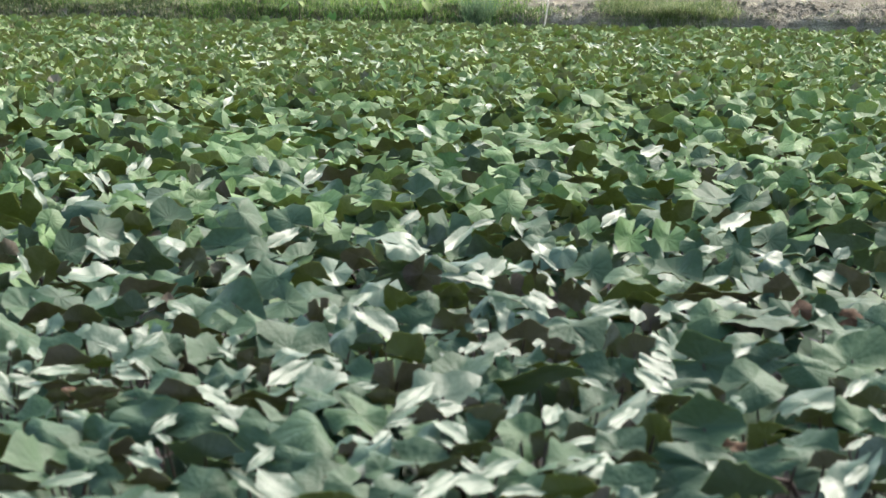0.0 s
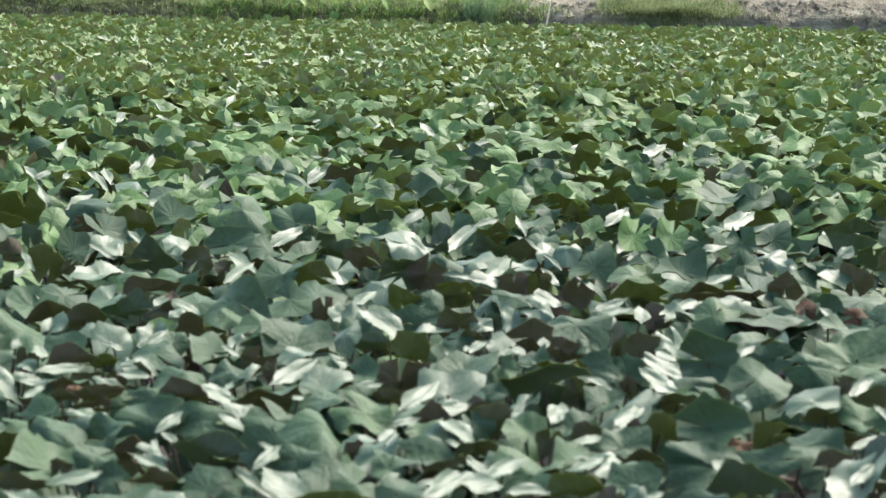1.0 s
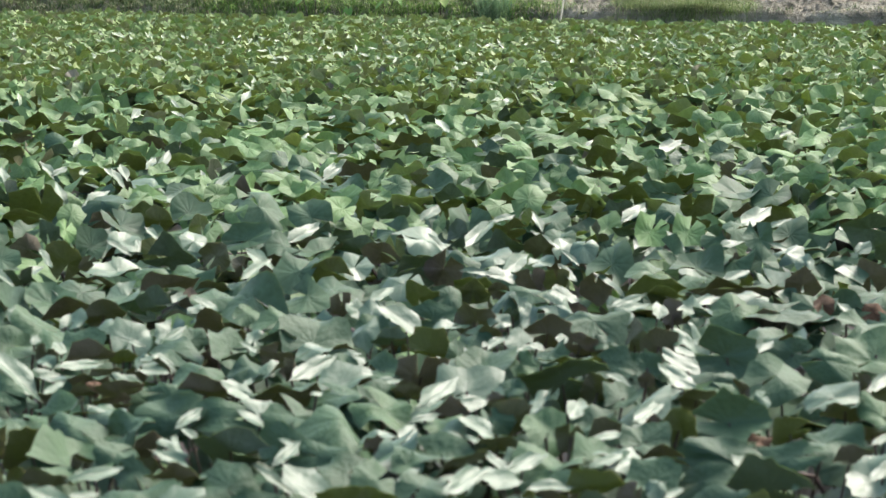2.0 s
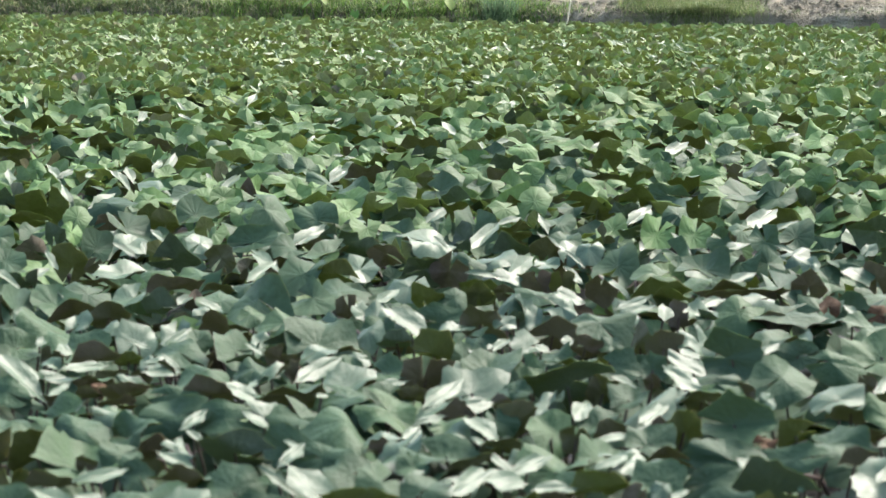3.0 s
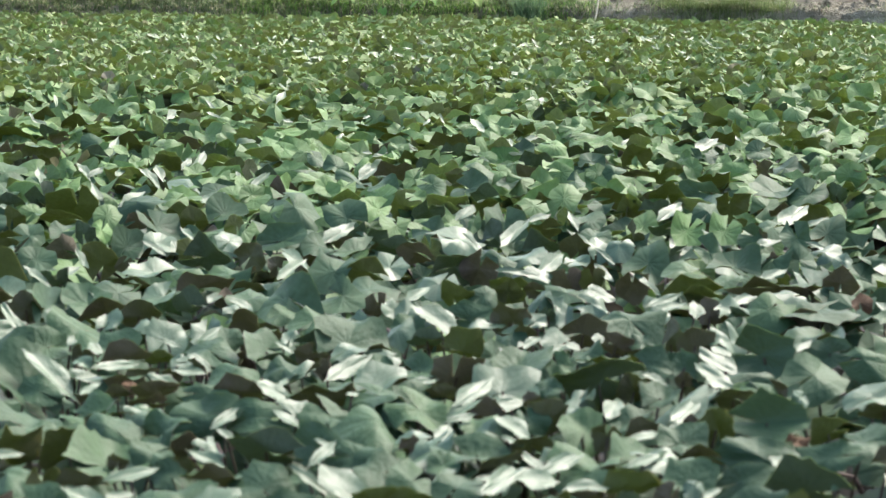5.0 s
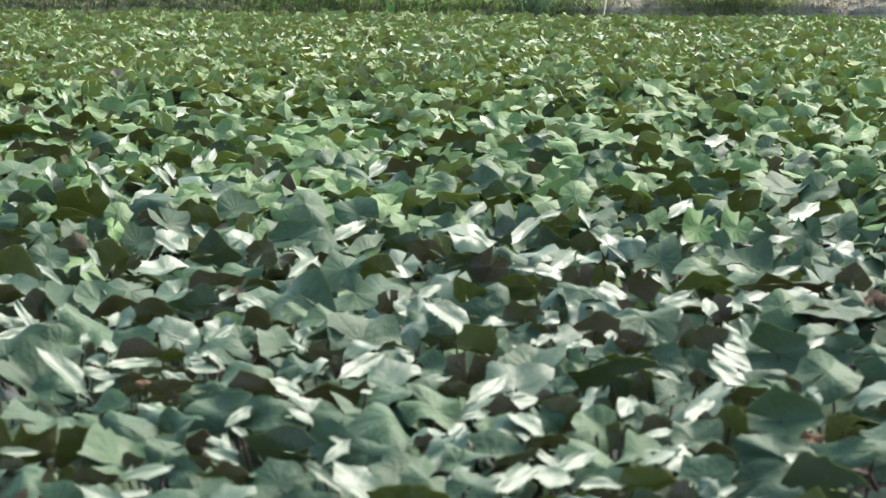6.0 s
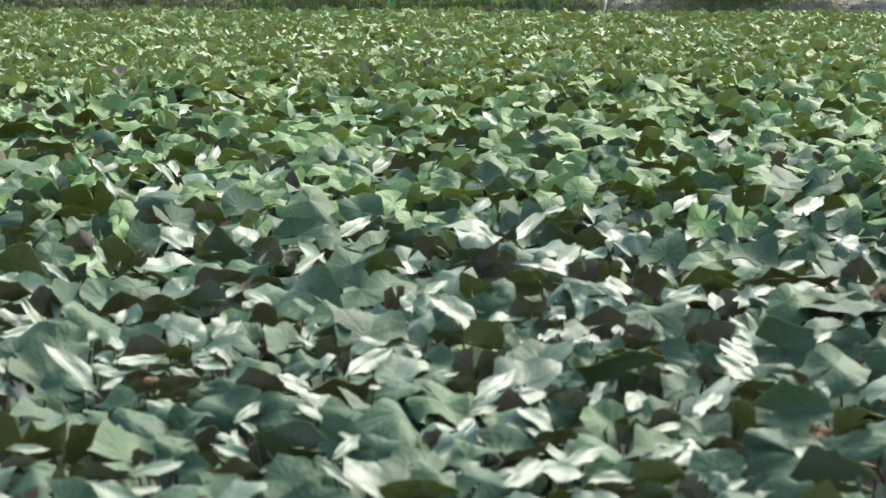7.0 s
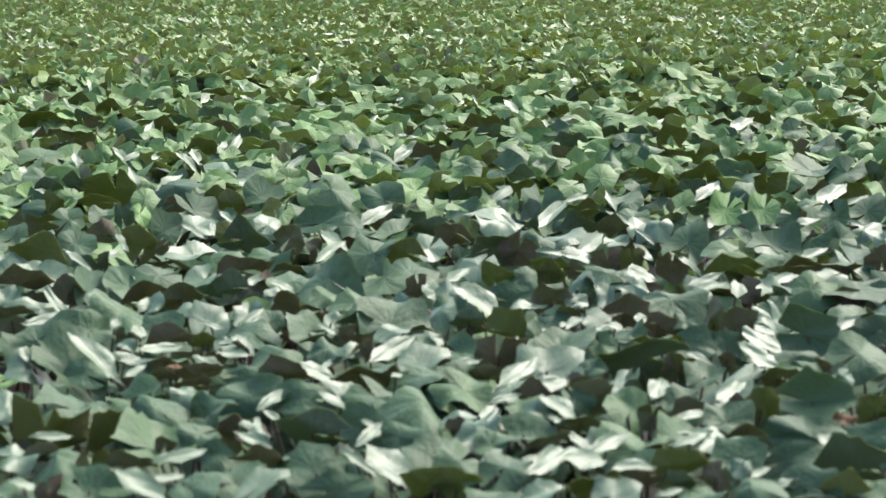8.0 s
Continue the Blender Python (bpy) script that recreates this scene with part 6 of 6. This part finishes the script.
stand(1.89, 13.02, 0.37, -23, 55, -142, 0.101, 0.83, "flat", "grey")
stand(-2.45, 13.04, 0.39, 39, -20, 72, 0.053, 0.50, "sliver", "pale")
stand(-1.98, 13.04, 0.37, 18, 46, -33, 0.069, 0.94, "dome", "grey")
stand(-0.40, 13.06, 0.39, -39, -6, -148, 0.056, 0.33, "sliver", "pale")
stand(-1.70, 13.09, 0.37, 2, 49, 99, 0.080, 1.00, "wavy", "olive")
stand(-0.22, 13.10, 0.37, 34, -1, -179, 0.088, 1.00, "flat", "dark")
stand(1.32, 13.10, 0.37, 23, -24, 36, 0.088, 1.00, "tent", "grey")
stand(-2.79, 13.11, 0.37, -2, -37, -77, 0.080, 1.00, "bowl", "dark")
stand(-1.92, 13.12, 0.37, 59, -2, -172, 0.069, 0.84, "bowl", "olive")
stand(0.20, 13.13, 0.37, -19, 13, -142, 0.098, 0.81, "tent", "grey")
stand(1.78, 13.16, 0.37, 48, 5, -7, 0.102, 0.86, "dome", "grey")
stand(-2.28, 13.16, 0.37, -3, -48, -79, 0.089, 1.00, "bowl", "grey")
stand(-3.46, 13.17, 0.39, 43, 7, 49, 0.065, 0.31, "sliver", "pale")
stand(-0.96, 13.17, 0.39, 15, 39, -24, 0.046, 0.34, "sliver", "pale")
stand(0.45, 13.22, 0.37, 1, 49, 88, 0.080, 1.00, "bowl", "grey")
stand(2.41, 13.25, 0.37, 0, -29, -101, 0.097, 0.94, "flat", "olive")
stand(-1.43, 13.26, 0.37, 32, -15, 82, 0.058, 0.78, "tent", "pale")
stand(1.02, 13.27, 0.37, 9, 18, -41, 0.135, 0.71, "flat", "grey")
stand(0.83, 13.31, 0.39, 30, 25, 4, 0.037, 0.71, "sliver", "pale")
stand(-2.12, 13.33, 0.39, 30, -27, 92, 0.069, 0.39, "sliver", "pale")
stand(-3.79, 13.34, 0.39, 41, -9, 75, 0.061, 0.38, "sliver", "pale")
stand(2.54, 13.36, 0.37, -39, -1, 141, 0.051, 0.74, "fold", "pale")
stand(0.78, 13.39, 0.37, -1, -35, -93, 0.076, 1.00, "wavy", "olive")
stand(-3.28, 13.44, 0.39, -44, -1, -126, 0.041, 0.54, "sliver", "pale")
stand(-2.47, 13.46, 0.39, -23, -35, -178, 0.109, 0.28, "sliver", "pale")
stand(-1.56, 13.49, 0.37, 44, -1, -174, 0.091, 1.00, "wavy", "olive")
stand(-0.63, 13.49, 0.37, 7, -21, 44, 0.145, 0.90, "tent", "grey")
stand(2.27, 13.53, 0.37, -20, -18, 134, 0.117, 0.95, "dome", "grey")
stand(-3.46, 13.53, 0.37, 48, -2, -166, 0.092, 1.00, "flat", "olive")
stand(-3.88, 13.59, 0.37, 4, 40, -36, 0.081, 0.94, "wavy", "pale")
stand(-3.34, 13.60, 0.37, -19, -23, 148, 0.082, 0.89, "dome", "grey")
stand(0.79, 13.61, 0.37, 15, -17, 40, 0.094, 0.95, "flat", "grey")
stand(2.12, 13.64, 0.37, -0, 34, 81, 0.059, 1.00, "bowl", "grey")
stand(-3.76, 13.66, 0.37, 13, 27, -31, 0.125, 0.85, "wavy", "grey")
stand(0.38, 13.66, 0.37, -44, -9, -1, 0.092, 1.00, "flat", "dark")
stand(-3.08, 13.70, 0.37, -25, 23, -133, 0.141, 0.98, "fold", "grey")
stand(0.12, 13.70, 0.37, 1, 30, 90, 0.115, 1.00, "flat", "grey")
stand(-0.11, 13.73, 0.37, 30, -17, 39, 0.094, 0.96, "crease", "grey")
stand(-3.25, 13.75, 0.39, -19, -41, 169, 0.045, 0.63, "sliver", "pale")
stand(-0.49, 13.79, 0.37, 41, -42, -115, 0.084, 1.00, "wavy", "grey")
stand(-2.44, 13.83, 0.37, -2, -44, -79, 0.117, 1.00, "bowl", "olive")
stand(-0.93, 13.85, 0.37, -54, 1, 3, 0.084, 1.00, "flat", "grey")
stand(2.20, 13.86, 0.37, -49, -0, -9, 0.070, 1.00, "flat", "dark")
stand(-1.09, 13.87, 0.37, -21, -21, 144, 0.088, 0.78, "flat", "pale")
stand(-1.45, 13.92, 0.37, 34, -1, -174, 0.071, 1.00, "wavy", "grey")
stand(1.73, 13.93, 0.37, 0, 44, 83, 0.117, 1.00, "wavy", "grey")
stand(-1.74, 13.96, 0.37, 40, -13, 41, 0.073, 0.95, "dome", "grey")
stand(-0.29, 13.99, 0.37, -30, 1, 1, 0.094, 1.00, "bowl", "olive")
stand(-3.64, 14.00, 0.37, 8, 27, -36, 0.095, 1.00, "crease", "grey")
stand(-0.36, 14.00, 0.37, -58, 1, 1, 0.080, 1.00, "bowl", "olive")
stand(-2.04, 14.01, 0.37, 18, 25, -35, 0.099, 0.90, "flat", "grey")
stand(-0.92, 14.02, 0.39, -37, -1, -145, 0.058, 0.47, "sliver", "pale")
stand(-4.17, 14.06, 0.39, -47, 3, -128, 0.063, 0.65, "sliver", "pale")
stand(-0.79, 14.06, 0.37, 59, -21, -179, 0.080, 0.89, "bowl", "grey")
stand(-2.62, 14.09, 0.37, 16, 26, -28, 0.115, 0.65, "flat", "grey")
stand(0.55, 14.10, 0.37, 1, 43, 88, 0.057, 1.00, "bowl", "dark")
stand(-2.27, 14.12, 0.39, 43, -3, 51, 0.069, 0.43, "sliver", "pale")
stand(-3.87, 14.12, 0.37, -27, -23, 159, 0.053, 0.80, "flat", "pale")
stand(-1.29, 14.13, 0.37, 7, -22, 108, 0.106, 0.53, "fold", "pale")
stand(-0.63, 14.13, 0.37, -1, -30, -87, 0.048, 1.00, "bowl", "dark")
stand(-2.94, 14.13, 0.37, 18, 30, -31, 0.113, 0.86, "tent", "grey")
stand(0.31, 14.14, 0.37, -12, -25, 137, 0.096, 0.99, "wavy", "grey")
stand(-2.21, 14.27, 0.37, -19, -24, 144, 0.098, 0.96, "wavy", "grey")
stand(-3.65, 14.32, 0.39, -21, -39, 171, 0.046, 0.67, "sliver", "pale")
stand(-2.80, 14.35, 0.37, -45, 7, -136, 0.075, 0.93, "flat", "grey")
stand(-1.38, 14.39, 0.37, 19, -18, 44, 0.091, 0.94, "tent", "grey")
stand(-4.22, 14.40, 0.39, -44, -6, -132, 0.053, 0.39, "sliver", "pale")
stand(-3.54, 14.46, 0.37, -36, 2, 13, 0.108, 1.00, "bowl", "olive")
stand(0.37, 14.46, 0.39, 24, 29, -8, 0.064, 0.40, "sliver", "pale")
stand(-0.69, 14.53, 0.37, 19, 23, -38, 0.102, 0.93, "wavy", "grey")
stand(0.67, 14.58, 0.37, -43, -11, 163, 0.056, 0.85, "flat", "pale")
stand(-1.23, 14.62, 0.37, 36, -1, -176, 0.099, 1.00, "bowl", "dark")
stand(-1.64, 14.68, 0.37, 48, 0, 6, 0.090, 0.83, "fold", "grey")
stand(-2.14, 14.69, 0.39, -7, -41, 143, 0.049, 0.57, "sliver", "pale")
stand(-2.41, 14.79, 0.37, -8, 35, -58, 0.061, 0.92, "wavy", "pale")
stand(-1.79, 14.79, 0.39, 26, 29, 2, 0.138, 0.28, "sliver", "pale")
stand(-2.24, 14.87, 0.37, -2, -42, -80, 0.060, 1.00, "wavy", "grey")
stand(-3.32, 14.93, 0.37, 42, 33, 8, 0.057, 0.90, "tent", "pale")
stand(-4.05, 15.04, 0.37, -2, -28, -74, 0.160, 1.00, "flat", "olive")
stand(-2.75, 15.11, 0.37, 11, -22, 40, 0.152, 0.61, "flat", "grey")
stand(-2.95, 15.14, 0.37, 35, -28, 42, 0.095, 0.95, "wavy", "grey")
stand(-4.46, 15.37, 0.37, 46, -17, 29, 0.083, 0.94, "dome", "grey")


scatter("lily_leaves_low", "shaded lower water lily leaves under the nearest ones",
        carpet(3.1, 10.0, 32, LOW, 0.10, 0.05, 0.17, 20) + carpet(3.1, 10.0, 44, LOW, 0.095, 0.19, 0.30, 24, 9.0)
        + carpet(9.0, 14.6, 55, LOW, 0.108, 0.24, 0.33, 27, 4.0), LOW, LEAVES)


def dead_stalks(count):
    """Bent brown leaf stalks leaning and lying among the leaves."""
    verts, faces, steps, sides = [], [], 5, 5
    for n in range(count):
        x, y = (rnd.gauss(-1.13, 0.17), rnd.gauss(5.48, 0.2)) if n < 8 else (rnd.uniform(-2.4, 2.2), rnd.uniform(4.3, 9.5))
        way, fall, high = rnd.uniform(0, 6.28), rnd.uniform(0.1, 0.5), rnd.uniform(0.12, 0.3)
        b = len(verts)
        for i in range(steps + 1):
            q = i / steps
            cx, cy, cz = x + fall * q * q * math.cos(way), y + fall * q * q * math.sin(way), high * math.sin(min(1, q * 1.25) * 2.2)
            for j in range(sides):
                a = 6.2832 * j / sides
                verts.append((cx + 0.006 * math.cos(a), cy + 0.006 * math.sin(a), cz + 0.004 * math.sin(a + 1)))
        faces += [(b + i * sides + j, b + i * sides + (j + 1) % sides, b + (i + 1) * sides + (j + 1) % sides, b + (i + 1) * sides + j) for i in range(steps) for j in range(sides)]
    ob = new("dead_stalks", solid("dead_stalks", verts, faces, [STALK]))
    return tagged(ob, "tangle of bent reddish brown stalks", "stalks", kind="stuff")


dead_stalks(150)

scatter("lily_leaves_middle", "crowded grey-green water lily leaves standing over the pond",
        singles + [s for s in carpet(9.0, 15, 110, MIDDLE, 0.108, 0.24, 0.42, 27, 4.0) if s[0][1] > 14.6 or s[0][0] > 0.205 * s[0][1] - 0.07],
        MIDDLE, LEAVES)
scatter("lily_leaves_far", "distant crowded green water lily leaves covering the pond",
        [s for s in carpet(15, 34, 120, FAR, 0.08, 0.26, 0.43, 36, -3.0) if s[0][1] < bank_at(s[0][0]) - 0.2], FAR, LEAVES)


def glint_leaves(y0, y1, per_m2):
    """Narrow curled leaves facing between sun and camera, their glint painted as pale colour."""
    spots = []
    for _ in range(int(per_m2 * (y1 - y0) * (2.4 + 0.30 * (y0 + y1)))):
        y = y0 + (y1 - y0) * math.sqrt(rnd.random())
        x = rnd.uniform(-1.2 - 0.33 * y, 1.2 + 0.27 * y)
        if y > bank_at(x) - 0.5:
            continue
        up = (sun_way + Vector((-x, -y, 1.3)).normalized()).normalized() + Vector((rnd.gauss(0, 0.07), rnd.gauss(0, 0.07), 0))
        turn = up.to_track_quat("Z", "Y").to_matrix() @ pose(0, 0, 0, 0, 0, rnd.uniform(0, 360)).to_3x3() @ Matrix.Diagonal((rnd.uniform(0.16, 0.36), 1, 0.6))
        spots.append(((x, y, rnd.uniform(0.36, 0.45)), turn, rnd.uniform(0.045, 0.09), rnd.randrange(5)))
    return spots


scatter("lily_leaves_glossy", "narrow water lily leaves coloured pale as sun glints", glint_leaves(14, 24, 6.0), [FAR[i] for i in (0, 9, 18, 27, 36)], [LEAF_GLINT, GREEN_UNDER] * 7)


def sides(per_m2):
    """The carpet to both sides of the part that the camera looks over."""
    spots = []
    for _ in range(int(per_m2 * 32 * 32)):
        x, y = rnd.uniform(-16, 16), rnd.uniform(3.1, 35.1)
        half = 1.2 + y * 0.30 + max(0.0, 1.6 - y * 0.08)
        if abs(x + 0.03 * y) > half and y < bank_at(x) - 0.3:
            spots.append(((x, y, rnd.uniform(0.22, 0.42)), turn_of(x, y, rnd.gauss(0, 28), rnd.gauss(0, 28), rnd.uniform(0, 360)),
                          0.15 * rnd.triangular(0.4, 1.3, 0.8), rnd.randrange(len(FAR))))
    return spots


scatter("lily_leaves_aside", "green water lily leaves on both sides of the pond", sides(28), FAR, LEAVES)


# ---- the far bank: grass, scrub, reeds, broad-leaved plants, a stick ----
def tufts(name, label, mat, x0, x1, off0, off1, count, tall, wide, lean, clump=0.0, seed=1, peak=False):
    """Blades of grass rooted on the land between x0 and x1, off0 to off1 behind the water's edge."""
    r = random.Random(seed)
    verts, faces = [], []
    while len(faces) < count * 2:
        x, off = r.triangular(x0, x1) if peak else r.uniform(x0, x1) + r.gauss(0, 0.25), r.uniform(off0, off1)
        y = bank_at(x) + off
        if clump and noise.noise((x * 1.9, y * 1.9, seed)) < clump - 0.5 * r.random():
            continue
        z = rise(x, y) - 0.02
        h, w = tall * r.uniform(0.5, 1.25), wide * r.uniform(0.7, 1.3)
        a, l = r.uniform(0, 6.28), lean * r.random()
        dx, dy = math.cos(a), math.sin(a)
        b = len(verts)
        verts += [(x - w * dy, y + w * dx, z), (x + w * dy, y - w * dx, z),
                  (x + l * h * 0.35 * dx - w * 0.7 * dy, y + l * h * 0.35 * dy + w * 0.7 * dx, z + h * 0.6),
                  (x + l * h * 0.35 * dx + w * 0.7 * dy, y + l * h * 0.35 * dy - w * 0.7 * dx, z + h * 0.6),
                  (x + l * h * dx, y + l * h * dy, z + h * (1 - 0.25 * l))]
        faces += [(b, b + 1, b + 3, b + 2), (b + 2, b + 3, b + 4)]
    ob = new(name, solid(name, verts, faces, [mat]))
    return tagged(ob, label, "grass", kind="stuff")


tufts("bank_scrub", "dark tangled scrub on the shaded bank", SCRUB, -11.4, 1.61, -0.503, 0.938, 26000, 0.127, 0.00938, 2.6, seed=2)
tufts("bank_grass", "fresh green grass on top of the bank", GRASS, -11.4, 1.14, 0.838, 4.02, 20000, 0.241, 0.00737, 2.4, seed=3)
tufts("bank_weeds", "dark weeds mixed into the grass of the bank", SCRUB, -11.4, 1.14, 0.67, 2.68, 5000, 0.201, 0.0107, 2.4, clump=0.1, seed=12)
tufts("low_grass", "green grass creeping down the bank", GRASS, -4.36, 1.27, -0.369, 0.804, 8000, 0.161, 0.0067, 2.0, clump=-0.1, seed=8)
tufts("grass_tuft", "yellowish green grass hanging over the bank", PALE_GRASS, 2.35, 4.62, -0.268, 1.07, 10000, 0.19, 0.004, 2.6, seed=4, peak=True)
tufts("sparse_grass", "sparse grass on the dry ground", PALE_GRASS, 1.34, 9.38, 2.2, 6.03, 1100, 0.0737, 0.0067, 2.4, clump=0.25, seed=5)
tufts("dry_straw", "dry straw and roots on the eroded bank", STRAW, 0.67, 9.38, -0.134, 0.938, 2600, 0.06, 0.003, 2.4, seed=6)
tufts("scrub_patches", "dark weeds at the foot of the dry bank", SCRUB, 1.34, 9.38, -0.335, 0.335, 2200, 0.07, 0.005, 2.2, clump=0.15, seed=9)
tufts("reeds", "bluish green spiky reed clump on the bank", REED, 0.268, 0.871, 0.134, 0.603, 420, 0.503, 0.00737, 1.5, seed=7, peak=True)


def clods(x0, x1, off0, off1, count):
    """Broken lumps of dry earth on the eroded bank."""
    r = random.Random(11)
    verts, faces = [], []
    for _ in range(count):
        x, off = r.uniform(x0, x1), r.uniform(off0, off1)
        y = bank_at(x) + off
        z, s, b = rise(x, y), r.uniform(0.008, 0.033), len(verts)
        ring = [(math.cos(k * 1.2566 + r.random()), math.sin(k * 1.2566 + r.random())) for k in range(5)]
        verts += [(x + s * p * 1.8, y + s * q * 1.4, z - 0.02) for p, q in ring]
        verts += [(x + s * p * 0.9, y + s * q * 0.7, z + s * r.uniform(0.15, 0.4)) for p, q in ring]
        faces += [(b + k, b + (k + 1) % 5, b + 5 + (k + 1) % 5, b + 5 + k) for k in range(5)] + [tuple(b + 5 + k for k in range(5))]
    ob = new("earth_clods", solid("earth_clods", verts, faces, [EARTH], smooth=False))
    return tagged(ob, "broken lumps of pale dry earth on the bank", "earth", kind="stuff")


clods(1.0, 9.5, -0.3, 1.6, 2600)


def heart_mesh():
    """A broad arrow-shaped leaf of length 1 along +y, hung from its notch, slightly folded."""
    verts, faces, rows = [], [], 9
    for i in range(rows + 1):
        q = i / rows
        w = 0.40 * math.sin(math.pi * min(1, q * 0.75 + 0.25) ** 1.15) + 0.02 * (1 - q)
        back = -0.22 if i == 0 else 0.0
        for s in (-1, -0.5, 0, 0.5, 1):
            verts.append((s * w, q + back * abs(s), 0.10 * abs(s) - 0.35 * q * q))
    for i in range(rows):
        for j in range(4):
            a = i * 5 + j
            faces.append((a, a + 1, a + 6, a + 5))
    m = len(verts)
    verts += [(x, y, z - 0.012) for x, y, z in verts]
    faces += [tuple(v + m for v in reversed(f)) for f in faces]
    return solid("broad_blade", verts, faces, [BROAD])


HEART = heart_mesh()


def taro(x, off, leaves):
    """A broad-leaved plant on the bank. leaves: side step, height over the water, bearing, droop and size of each."""
    y = bank_at(x) + off
    base = rise(x, y) - 0.02
    root = tagged(new("taro_plant"), "broad-leaved taro plant with pale green arrow-shaped leaves", "plant", "plants on the bank")
    root.location = (x, y, base)
    for side, high, way, droop, size in leaves:
        tip = Vector((side, -0.05, high - base))
        stem = part("stalk", STEM, root, "pale green stalk")
        stem.matrix_local = Matrix.Translation(tip) @ tip.to_track_quat("Z", "Y").to_matrix().to_4x4() @ Matrix.Diagonal((1.8, 1.8, tip.length, 1))
        leaf = part("blade", HEART, root)
        leaf.matrix_local = Matrix.Translation(tip) @ pose(0, 0, 0, -droop, 0, way) @ Matrix.Diagonal((size, size, size, 1))
    return root


taro(-1.82, -0.1, [(0.0, 0.55, 165, 48, 0.2), (-0.3, 0.62, 80, 30, 0.15)])
taro(-2.5, 0.1, [(-0.1, 0.7, 120, 25, 0.18), (0.1, 0.74, 230, 30, 0.14)])
taro(-1.3, 0.0, [(0.05, 0.66, 110, 30, 0.18), (0.25, 0.78, 250, 45, 0.22)])
taro(-0.38, 0.1, [(0.08, 0.76, 215, 38, 0.22)])


def stick(x, off):
    """A bare bent pole stuck in the bank."""
    y = bank_at(x) + off
    verts, faces, sides, steps = [], [], 7, 8
    for i in range(steps + 1):
        q = i / steps
        for j in range(sides):
            a = 2 * math.pi * j / sides
            rad = 0.016 - 0.006 * q
            verts.append((rad * math.cos(a) + 0.19 * q + 0.04 * math.sin(2.6 * q), rad * math.sin(a), 1.12 * q))
    for i in range(steps):
        for j in range(sides):
            k = (j + 1) % sides
            faces.append((i * sides + j, i * sides + k, (i + 1) * sides + k, (i + 1) * sides + j))
    faces.append(tuple(range(steps * sides, steps * sides + sides)))
    ob = new("stick", solid("stick", verts, faces, [BARK]))
    ob.location = (x, y, rise(x, y) - 0.05)
    return tagged(ob, "bare pale bent stick stuck in the earth bank", "stick")


stick(1.46, -0.2)
